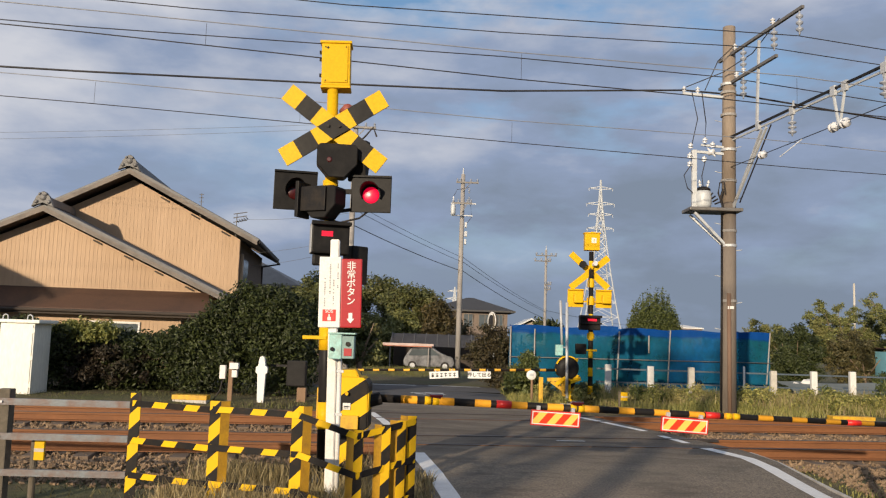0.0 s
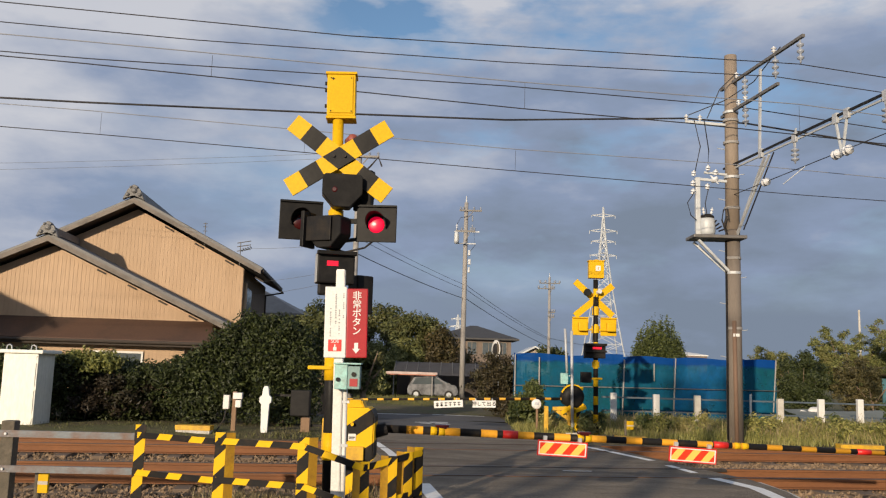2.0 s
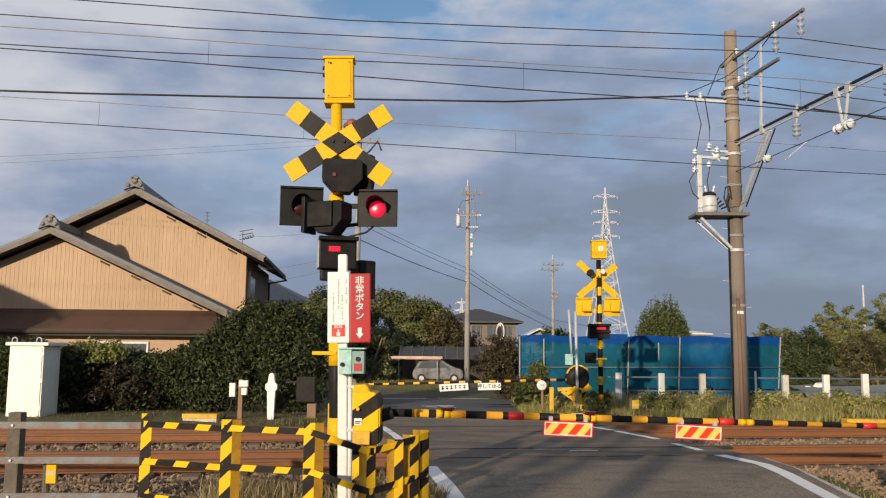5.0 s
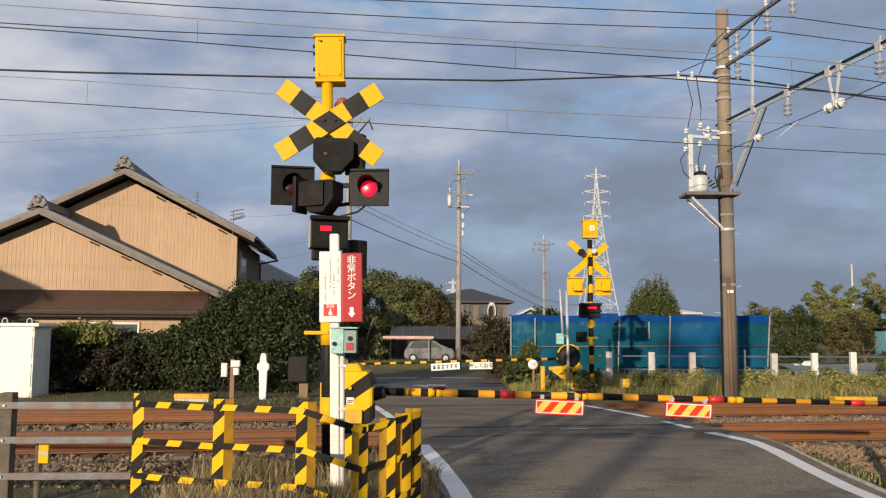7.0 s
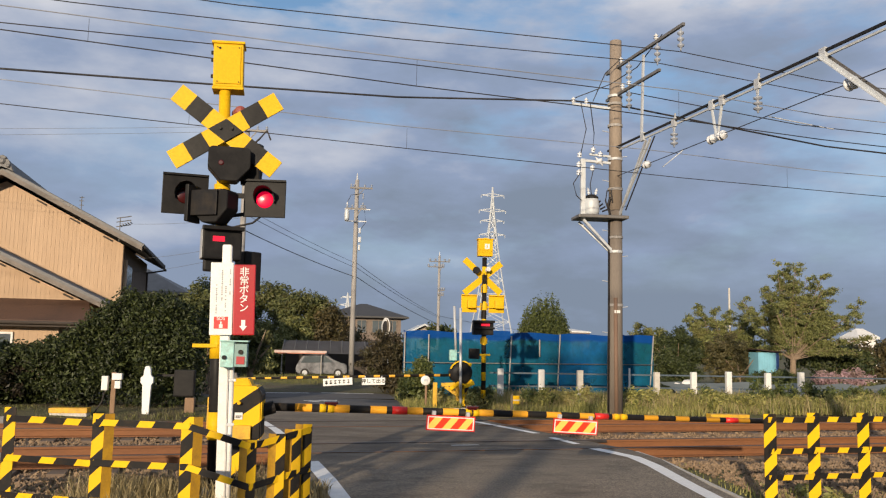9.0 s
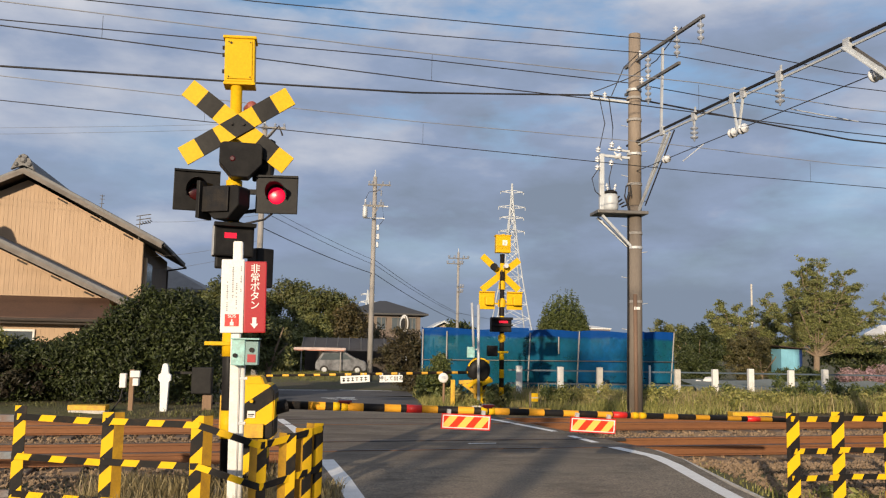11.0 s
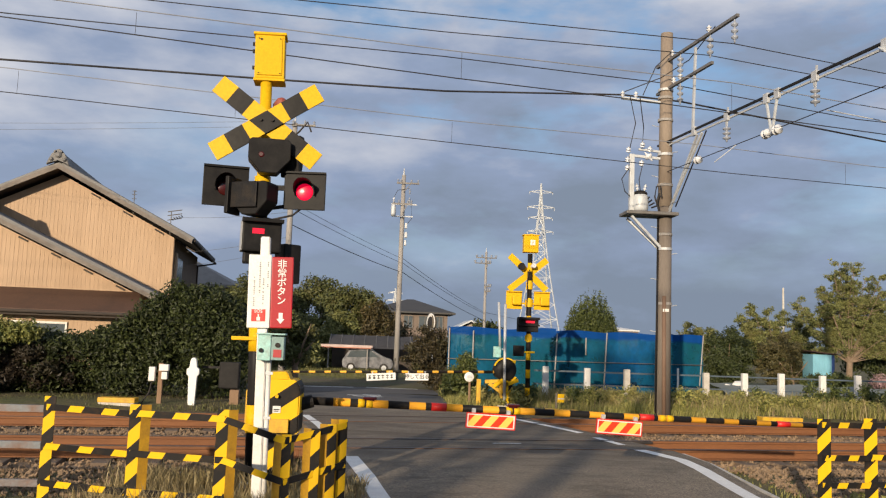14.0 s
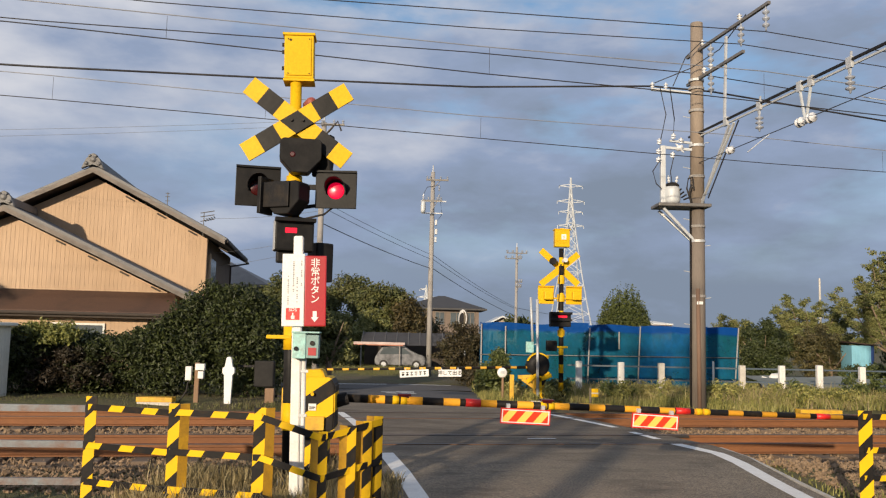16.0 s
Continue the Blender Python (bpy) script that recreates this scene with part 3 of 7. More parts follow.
KERB = [(4.32, 4.0), (4.30, 8.0), (4.42, 9.5), (4.62, 11.5), (4.58, 12.5)]
bm = B()
for (x0, y0), (x1, y1) in zip(KERB, KERB[1:]):
    beam(bm, (x0, y0, -0.10), (x1, y1 + 0.01, -0.10), 0.04, 0.17)
single("kerb_right", bm, M_CONC, kind="structure")
strip("road_line_left", along([(0.25, -10), (0.26, 4), (0.17, 7.2), (0.06, 8.4), (-0.12, 9.8), (-0.36, 11.2)], 8), 0.20, M_LINE)
strip("road_line_left_far", along([(-0.72, 13.2), (-1.08, 15.0), (-1.46, 16.6)], 8), 0.15, M_LINE)
strip("road_line_right", along([(4.3, -10), (4.2, 2), (4.02, 7.4), (4.03, 8.5), (4.24, 10.9), (4.24, 11.7), (3.93, 12.72)], 8), 0.20, M_LINE)
strip("road_line_right_middle", along([(3.84, 13.2), (3.66, 14.1)], 6), 0.14, M_LINE)
strip("road_line_right_far", along([(3.55, 14.75), (3.0, 16.3), (2.62, 17.2)], 6), 0.15, M_LINE)
strip("road_line_right_end", along([(2.2, 18.0), (1.75, 19.4)], 6), 0.15, M_LINE)
strip("worn_line", along([(1.75, 12.95), (2.2, 13.02)], 4), 0.06, M_LINE)
strip("stop_line_far", along([(-1.9, 20.3), (-0.2, 20.5)], 6), 0.16, M_LINE)
for x0, y0, x1, y1 in ((-0.90, 23.02, 0.00, 23.04), (-0.50, 23.32, 0.00, 23.32), (-0.75, 22.67, -0.45, 22.42), (-0.35, 22.72, 0.05, 22.42)):
    strip("worn_road_lettering", along([(x0, y0), (x1, y1)], 2), 0.13, M_LINE)
strip("side_road_line", along([(-2.5, 27.3), (-0.9, 27.6)], 4), 0.15, M_LINE)
strip("side_road_line_end", along([(-0.5, 27.9), (1.2, 27.6)], 4), 0.15, M_LINE)


def rail_profile(bm, c, x0, x1):
    """A rail along the track at plan offset c."""
    prof = [(-0.06, -0.150), (0.06, -0.150), (0.06, -0.138), (0.010, -0.122), (0.010, -0.042), (0.033, -0.034), (0.033, -0.004), (0.027, 0.0), (-0.027, 0.0), (-0.033, -0.004), (-0.033, -0.034), (-0.010, -0.042), (-0.010, -0.122), (-0.06, -0.138)]
    m = pose(0, c, 0.006, 0, 0, TURN)
    a = [bm.verts.new(m @ Vector((x0, u, z))) for u, z in prof]
    b = [bm.verts.new(m @ Vector((x1, u, z))) for u, z in prof]
    n = len(prof)
    for i in range(n):
        bm.faces.new((a[i], b[i], b[(i + 1) % n], a[(i + 1) % n]))
    return bm


def railway(center):
    t = thing("railway_track", (0, center, -0.15), "rusty railway track crossing the asphalt road", "railway track", "railway tracks")
    for s in (-1, 1):
        c = center + s * 0.5335 * 1.0112
        r = part("rail", rail_profile(B(), c, -70, 70), M_RAIL, t)
        bm = B()
        box(bm, -70, 70, -0.036, 0.036, 0.0062, 0.010, m=pose(0, c, 0, 0, 0, TURN))
        part("running_surface", bm, M_RAILTOP, r, "worn shiny top of the rail")
        bm = B()
        x0, x1 = -1.3 - 0.18 * (center - 13), 4.4 - 0.4 * (center - 13)
        box(bm, x0, x1, -0.10 if s > 0 else 0.034, -0.034 if s > 0 else 0.10, -0.03, 0.004, m=pose(0, c, 0, 0, 0, TURN))
        part("flangeway", bm, M_RUBBER, t, "dark groove beside the rail")
    me = mesh_object("sleeper", box(B(), -0.11, 0.11, -0.95, 0.95, -0.15, -0.005, 0.012), M_SLEEPER)
    me.parent, me.matrix_basis = t, pose(0, 0, 0, 0, 0, TURN) @ Matrix.Translation((-60 * 0.62, 0, 0))
    for i in range(-59, 61):
        if abs(i * 0.62 - 1.4) > 3.6:
            ob = new("sleeper", me.data)
            ob.parent, ob.matrix_basis = t, pose(0, 0, 0, 0, 0, TURN) @ Matrix.Translation((i * 0.62, 0, 0))


NEAR, FAR = 12.62, 16.22
railway(NEAR)
railway(FAR)


def ballast():
    count = 42000
    near = RNG.random(count) < 0.7
    x = np.where(near, RNG.uniform(-11, 13, count), RNG.uniform(-40, 45, count))
    v = RNG.uniform(10.5, 18.6, count)
    y = v + SLOPE * x
    l = np.interp(y, [r[0] for r in ROAD], [r[1] for r in ROAD]) - 0.12
    r = np.interp(y, [q[0] for q in ROAD], [q[2] for q in ROAD]) + 0.12
    keep = (x < l) | (x > r)
    x, y, v = x[keep], y[keep], v[keep]
    n = len(x)
    shoulder = np.clip((v - 10.5) / 1.0, 0, 1) * np.clip((18.6 - v) / 1.0, 0, 1)
    z = -0.22 + 0.05 * shoulder * RNG.random(n) - 0.10 * (1 - shoulder)
    s = RNG.uniform(0.014, 0.038, n)[:, None]
    dirs = np.array([(1, 0, 0), (0, 1, 0), (-1, 0, 0), (0, -1, 0), (0, 0, 1), (0, 0, -1)], float)
    verts = np.stack([x, y, z], 1)[:, None, :] + dirs[None] * s[:, None] * RNG.uniform(0.55, 1.4, (n, 6, 1)) + RNG.normal(size=(n, 6, 3)) * 0.006
    i = np.arange(n)[:, None] * 6
    f = np.concatenate([i + np.array(q) for q in ((0, 1, 4), (1, 2, 4), (2, 3, 4), (3, 0, 4), (1, 0, 5), (2, 1, 5), (3, 2, 5), (0, 3, 5))])
    x, y = np.concatenate([RNG.uniform(4.75, 10.5, 11000), RNG.uniform(-9, -1.3, 9000)]), np.concatenate([RNG.uniform(8.3, 12.6, 11000), RNG.uniform(8.3, 11.2, 9000)])
    z = np.array([ground_height(a, b) for a, b in zip(x, y)]) + RNG.uniform(0.0, 0.03, 20000)
    s = RNG.uniform(0.012, 0.030, 20000)[:, None]
    more = np.stack([x, y, z], 1)[:, None, :] + dirs[None] * s[:, None] * RNG.uniform(0.55, 1.4, (20000, 6, 1)) + RNG.normal(size=(20000, 6, 3)) * 0.006
    verts = np.concatenate([verts, more])
    i = np.arange(len(verts))[:, None] * 6
    f = np.concatenate([i + np.array(q) for q in ((0, 1, 4), (1, 2, 4), (2, 3, 4), (3, 0, 4), (1, 0, 5), (2, 1, 5), (3, 2, 5), (0, 3, 5))])
    tagged(soup("ballast_stones", verts.reshape(-1, 3), f.tolist(), M_STONE), "brown crushed stone ballast round the rails", "ballast", kind="stuff")
    for side, x0, x1 in (("left", -70, -1.2), ("right", 4.5, 70)):
        bm = B()
        m = 60
        us = [10.6, 11.5, 12.6, 14.4, 16.2, 17.4, 18.5]
        zs = [-0.34, -0.20, -0.20, -0.21, -0.20, -0.20, -0.33]
        rows = []
        for u, zz in zip(us, zs):
            a = x0 if side == "left" else max(x0, float(np.interp(u + 0.6, [q[0] for q in ROAD], [q[2] for q in ROAD])) - 0.05)
            b = x1 if side == "right" else min(x1, float(np.interp(u - 0.1, [q[0] for q in ROAD], [q[1] for q in ROAD])) + 0.10)
            rows.append([bm.verts.new((a + (b - a) * i / m, u + SLOPE * (a + (b - a) * i / m), zz)) for i in range(m + 1)])
        for a, b in zip(rows, rows[1:]):
            for i in range(m):
                bm.faces.new((a[i], a[i + 1], b[i + 1], b[i]))
        single("ballast_bed_" + side, bm, M_STONE, kind="structure")


ballast()


# ---- crossing signals ----
def lamp(parent, x, y, z, w, lit, facing=0.0):
    """A square backboard with a round hooded red lamp; facing turns it about its height."""
    m = Matrix.Translation((x, y, z)) @ pose(0, 0, 0, 0, 0, facing)
    bm = B()
    box(bm, -w / 2, w / 2, 0.0, 0.022, -w / 2 + 0.02, w / 2 - 0.02, 0.006, m)
    box(bm, -w / 2, w / 2, -0.03, 0.0, w / 2 - 0.035, w / 2 - 0.015, 0, m)
    board = part("backboard", bm, M_BLACK, parent)
    bm = B()
    rod(bm, m @ Vector((0, 0.02, 0)), m @ Vector((0, 0.17, 0)), 0.13, 0.09, 16)
    part("lamp_housing", bm, M_BLACK, parent)
    bm = B()
    lathe(bm, m @ Vector((0, 0.0, -0.01)), m @ Vector((0, -0.02, -0.01)), [0.090, 0.088, 0.074, 0.045, 0.012], 20)
    part("lens", bm, M_REDLIT if lit else M_REDLENS, board, "lit red lamp lens" if lit else "dark unlit red lens", True)
    bm = B()
    n, ring = 14, []
    for i in range(n + 1):
        a = math.radians(-25 + 230 * i / n)
        ln = 0.05 + 0.17 * max(0.0, math.sin(a)) ** 0.7 if math.sin(a) > 0 else 0.05
        ring.append([bm.verts.new(m @ Vector((rr * math.cos(a), yy, rr * math.sin(a)))) for rr, yy in ((0.112, 0.0), (0.112, -ln), (0.106, -ln), (0.106, 0.0))])
    for a, b in zip(ring, ring[1:]):
        for k in range(4):
            bm.faces.new((a[k], b[k], b[(k + 1) % 4], a[(k + 1) % 4]))
    bm.faces.new(ring[0])
    bm.faces.new(ring[-1][::-1])
    part("hood", bm, M_BLACK, board)


def crossboard(parent, p, q, w, materials, lean=90.0, cuts=(0.19, 0.405), name="crossbuck_board"):
    """One arm of the crossbuck between its tips, in bands; lean: the angle at which the other arm crosses it."""
    p, q = Vector(p), Vector(q)
    d = q - p
    half, k, cot = d.length / 2, w / 2 / math.sin(radians(lean)), 1 / math.tan(radians(lean))
    edges = [(-half, 0), (-half + cuts[0], 0), (-half + cuts[1], 0), (-k, cot), (k, cot), (half - cuts[1], 0), (half - cuts[0], 0), (half, 0)]
    bm = B()
    rows = [[bm.verts.new((s + t * c, y, t)) for t, y in ((-w / 2, -0.012), (w / 2, -0.012), (w / 2, 0.012), (-w / 2, 0.012))] for s, c in edges]
    for i, (a, b) in enumerate(zip(rows, rows[1:])):
        for n in range(4):
            f = bm.faces.new((a[n], b[n], b[(n + 1) % 4], a[(n + 1) % 4]))
            f.material_index = i % 2
    bm.faces.new(rows[0]).material_index = 0
    bm.faces.new(rows[-1][::-1]).material_index = 0
    ob = mesh_object(name, bm, materials[0])
    ob.data.materials.append(materials[-1])
    ob.parent = parent
    ob.matrix_basis = Matrix.Translation((p + q) / 2 - top_of(parent)) @ pose(0, 0, 0, 0, -math.degrees(math.atan2(d.z, d.x)), 0)
    return ob


def hooded_box(parent, x0, x1, y, z0, z1, facing, name="side_lamp"):
    """A lamp seen from its side: dark backboard and a deep hood."""
    cx, cz, w, h = (x0 + x1) / 2, (z0 + z1) / 2, x1 - x0, z1 - z0
    m = Matrix.Translation((cx, y, cz)) @ pose(0, 0, 0, 0, 0, facing)
    bm = B()
    pts = [(-w / 2, h * 0.42), (-w * 0.42, h / 2), (w * 0.42, h / 2), (w / 2, h * 0.42), (w / 2, -h * 0.1), (w * 0.2, -h / 2), (-w * 0.2, -h / 2), (-w / 2, -h * 0.1)]
    prism(bm, pts, -0.10, 0.12)
    bmesh.ops.transform(bm, matrix=m, verts=bm.verts)
    bmesh.ops.bevel(bm, geom=list(bm.edges), offset=0.008, segments=1, affect="EDGES")
    return part(name, bm, M_BLACK, parent, "black hooded signal lamp seen from its side")


def near_signal():
    t = thing("crossing_signal", (-1.28, 8.85, -0.03), "yellow and black level crossing signal with crossbuck and lit red lamp", "crossing signal")
    foot, head = Vector((-1.28, 8.85, -0.05)), Vector((-1.372, 8.85, 4.25))
    at = lambda z: foot.lerp(head, (z + 0.05) / 4.3)
    part("post", rod(B(), at(-0.05), at(2.4), 0.075, None, 16), M_BLACK, t, "black lower post", True)
    part("upper_post", rod(B(), at(2.4), at(4.26), 0.062, None, 16), M_YELLOW, t, "yellow upper post", True)
    for z0, z1 in ((1.38, 1.66), (0.55, 0.83), (3.12, 3.22)):
        part("yellow_band", rod(B(), at(z0), at(z1), 0.082 if z1 < 3 else 0.085, None, 16), M_YELLOW, t, "yellow painted band", True)
    bm = B()
    box(bm, -1.56, -1.30, 8.76, 8.80, 1.49, 1.53, 0.008)
    part("bracket", bm, M_YELLOW, t, "yellow steel bracket")
    m = pose(-1.335, 8.80, 4.28, 0, -1.5, 3)
    bm = B()
    box(bm, -0.16, 0.155, -0.02, 0.20, 0.0, 0.475, 0.012, m)
    case = part("bell_case", bm, M_YELLOW, t, "yellow sheet steel bell case")
    bm = B()
    box(bm, -0.178, 0.172, -0.035, 0.21, 0.475, 0.505, 0.008, m)
    part("case_lid", bm, M_YELLOW, case)
    part("case_base", box(B(), -0.168, 0.162, -0.026, 0.205, -0.03, 0.0, 0.006, m), M_YELLOW, case)
    bm = B()
    box(bm, -0.135, 0.13, -0.032, -0.02, 0.03, 0.45, 0.006, m)
    part("case_door", bm, M_YELLOW, case, "yellow door with corner screws")
    bm = B()
    rod(bm, m @ Vector((-0.09, -0.031, 0.42)), m @ Vector((-0.09, -0.036, 0.42)), 0.016, None, 4)
    part("lock", bm, M_BLACK_METAL, case)
    for x, z in ((-0.115, 0.05), (0.11, 0.05), (-0.115, 0.43), (0.11, 0.43)):
        part("screw", rod(B(), m @ Vector((x, -0.031, z)), m @ Vector((x, -0.038, z)), 0.007, None, 8), M_BLACK_METAL, case)
    for z in (0.36, 0.28, 0.1):
        part("hinge", box(B(), -0.185, -0.16, 0.0, 0.03, z, z + 0.035, 0, m), M_BLACK_METAL, case)
    bm = B()
    rod(bm, (-1.27, 8.98, 4.04), (-1.20, 8.76, 4.0), 0.04, 0.055, 14)
    lathe(bm, (-1.20, 8.77, 4.0), (-1.16, 8.70, 4.01), [0.05, 0.062, 0.055, 0.02], 14)
    rod(bm, (-1.14, 8.86, 3.97), (-1.06, 8.80, 3.93), 0.035, 0.045, 10)
    part("siren", bm, worn("faded_red_paint", (0.33, 0.07, 0.05), (0.2, 0.08, 0.06), 0.6), t, "faded red siren horn")
    crossboard(t, (-1.845, 8.70, 4.165), (-0.785, 8.70, 3.375), 0.205, (M_YELLOW, M_BLACK), 69.7)
    crossboard(t, (-1.855, 8.675, 3.425), (-0.785, 8.675, 4.12), 0.205, (M_YELLOW, M_BLACK), 110.3)
    for x in (-0.06, 0.06):
        part("bolt", rod(B(), (-1.315 + x, 8.66, 3.79), (-1.315 + x, 8.64, 3.79), 0.016, None, 10), M_BLACK_METAL, t)
    hooded_box(t, -1.48, -1.05, 8.66, 3.215, 3.575, 8, "upper_side_lamp")
    bm = B()
    lathe(bm, (-1.335, 8.555, 3.40), (-1.335, 8.542, 3.40), [0.035, 0.03, 0.02], 12)
    part("lens", bm, M_REDLENS, t, "dark red lens")
    hooded_box(t, -1.10, -0.98, 8.80, 3.22, 3.66, 70, "rear_side_lamp")
    bm = B()
    beam(bm, (-1.86, 8.80, 3.10), (-0.72, 8.80, 3.10), 0.05, 0.05)
    beam(bm, (-1.35, 8.78, 2.86), (-0.85, 8.78, 2.94), 0.035, 0.035)
    part("cross_arm", bm, M_BLACK, t)
    lamp(t, -1.70, 8.69, 3.075, 0.46, False, 12)
    lamp(t, -0.885, 8.69, 3.06, 0.435, True, -3)
    hooded_box(t, -1.58, -1.17, 8.55, 2.76, 3.10, -24, "lower_side_lamp")
    bm = B()
    box(bm, -0.20, 0.10, -0.015, 0.0, -0.13, 0.13, 0.006, Matrix.Translation((-1.42, 8.44, 2.96)) @ pose(0, 0, 0, 0, 0, -24))
    part("lamp_cover", bm, M_BLACK_METAL, t, "dull grey cover plate")
    bm = B()
    box(bm, -0.02, 0.02, -0.10, 0.13, -0.19, 0.19, 0.006, Matrix.Translation((-1.605, 8.56, 2.955)) @ pose(0, 0, 0, 0, 0, -24))
    part("side_backboard", bm, M_BLACK, t)
    # train direction indicator
    bm = B()
    box(bm, -0.215, 0.19, -0.09, 0.12, 2.40, 2.735, 0.02, pose(-1.30, 8.72, 0, 0, 0, 14))
    box(bm, -0.22, 0.20, -0.17, -0.08, 2.70, 2.74, 0.006, pose(-1.30, 8.72, 0, 0, 0, 14))
    ind = part("direction_indicator", bm, M_BLACK, t, "black train direction indicator box")
    bm = B()
    box(bm, -0.075, 0.045, -0.10, -0.092, 2.585, 2.64, 0, pose(-1.335, 8.72, 0, 0, 0, 14))
    part("arrow_panel", bm, M_REDARROW, ind, "lit red arrow panel")
    bm = B()
    box(bm, -0.214, -0.20, -0.085, 0.115, 2.41, 2.72, 0, pose(-1.302, 8.72, 0, 0, 0, 14))
    part("side_plate", bm, M_STEEL, ind, "pale worn edge plate")
    bm = B()
    box(bm, -0.10, 0.10, -0.05, 0.16, 2.10, 2.52, 0.02, pose(-1.10, 8.95, 0, 0, 0, -50))
    part("rear_indicator", bm, M_BLACK, t)
    bm = B()
    box(bm, -0.09, 0.09, -0.06, 0.06, 2.28, 2.41, 0.02, pose(-1.40, 8.74, 0, 0, 0, 14))
    part("junction_box", bm, M_BLACK, t)
    tube("cable", [(-1.36, 8.70, 2.78), (-1.2, 8.66, 2.74), (-1.0, 8.70, 2.80), (-0.9, 8.76, 2.9)], 0.012, M_RUBBER, t)
    tube("cable", [(-1.1, 8.8, 3.6), (-0.98, 8.78, 3.72), (-0.9, 8.78, 3.82), (-0.86, 8.8, 3.72)], 0.010, M_RUBBER, t)
    bm = B()
    rod(bm, (-1.28, 8.85, -0.1), (-1.28, 8.85, 0.06), 0.14, 0.12, 14)
    part("base_collar", bm, M_CONC, t)


near_signal()


def gate_machine():
    t = thing("barrier_machine", (-1.0, 9.05, -0.05), "black and yellow striped level crossing barrier machine", "barrier machine")
    bm = B()
    pts = [(-1.25, 0.55), (-1.25, 0.98), (-1.14, 1.10), (-0.88, 1.10), (-0.83, 1.02), (-0.83, 0.55)]
    prism(bm, pts, 8.80, 9.25)
    bmesh.ops.bevel(bm, geom=list(bm.edges), offset=0.015, segments=2, affect="EDGES")
    case = part("case", bm, M_MACHINE, t)
    bm = B()
    prism(bm, [(-1.20, 1.09), (-1.19, 1.17), (-0.98, 1.18), (-0.94, 1.09)], 8.85, 9.15)
    bmesh.ops.bevel(bm, geom=list(bm.edges), offset=0.012, segments=2, affect="EDGES")
    part("top_cover", bm, M_YELLOW, t, "yellow top cover")
    bm = B()
    box(bm, -1.2, -0.9, 8.88, 9.2, -0.05, 0.56, 0.01)
    part("stand", bm, M_MACHINE, t)
    bm = B()
    box(bm, -1.18, -0.93, 8.76, 8.80, 0.56, 0.70, 0.006)
    part("latch_box", bm, M_YELLOW_OLD, t)
    bm = B()
    box(bm, -1.10, -1.02, 8.788, 8.80, 0.76, 0.83)
    part("number_plate", bm, M_WHITE, case, "small white plate with bars")
    bm = B()
    box(bm, -1.09, -1.03, 8.783, 8.789, 0.79, 0.80)
    box(bm, -1.09, -1.04, 8.783, 8.789, 0.775, 0.782)
    part("plate_bars", bm, M_BLACK_METAL, case)
    bm = B()
    rod(bm, (-1.06, 8.79, 0.93), (-1.06, 8.75, 0.93), 0.018, None, 10)
    part("handle", bm, M_YELLOW, case)
    bm = B()
    rod(bm, (-1.30, 9.0, 0.70), (-0.72, 9.1, 0.87), 0.07, None, 12)
    part("pivot", bm, M_BLACK_METAL, t)
    bm = B()
    box(bm, -1.40, -1.27, 8.9, 9.2, 0.55, 0.98, 0.02)
    part("counterweight", bm, M_YELLOW_OLD, t, "yellow counterweight")
    bm = B()
    box(bm, -1.45, -0.75, 8.75, 9.4, -0.25, 0.0, 0.02)
    part("footing", bm, M_CONC, t)


gate_machine()


def barrier_arm(p, q, r0, r1, material, name="crossing_barrier"):
    t = thing(name, p, "lowered yellow and black banded level crossing barrier pole", "crossing barrier", "crossing barriers")
    p, q = Vector(p), Vector(q)
    d = q - p
    m = d.to_track_quat("X", "Z").to_matrix().to_4x4()
    bm = B()
    rod(bm, (0, 0, 0), (d.length, 0, 0), r0, r1, 14)
    ob = mesh_object("pole", bm, material, True)
    ob.parent = t
    ob.matrix_basis = m
    at = lambda s: p + d * (s / d.length)

    def sleeve(s0, s1, mat, nm, lab):
        k = r0 + (r1 - r0) * s0 / d.length
        part(nm, rod(B(), at(s0), at(s1), k + 0.003, None, 14), mat, t, lab, True)
    return t, at, sleeve


arm, on_arm, sleeve = barrier_arm((-0.86, 9.18, 0.865), (5.25, 9.82, 0.70), 0.046, 0.029, M_ARM)
for s0 in (0.98, 3.42, 5.15):
    sleeve(s0 + 0.45, s0 + 0.62, M_REDTAPE, "red_band", "red reflective band")
for s0 in (2.28, 4.12, 0.62):
    for k in (0.0, 0.09):
        sleeve(s0 + k, s0 + k + 0.07, M_YELLOW, "clamp", "yellow clamp ring")
for s0 in (0.75, 2.36):
    a = on_arm(s0)
    bm = B()
    box(bm, a.x - 0.075, a.x + 0.075, a.y - 0.05, a.y + 0.05, a.z + 0.048, a.z + 0.075, 0.010)
    box(bm, a.x - 0.05, a.x + 0.05, a.y - 0.03, a.y + 0.03, a.z + 0.03, a.z + 0.06)
    part("arm_lamp", bm, M_REDLENS, arm, "small dark red lamp on the arm")


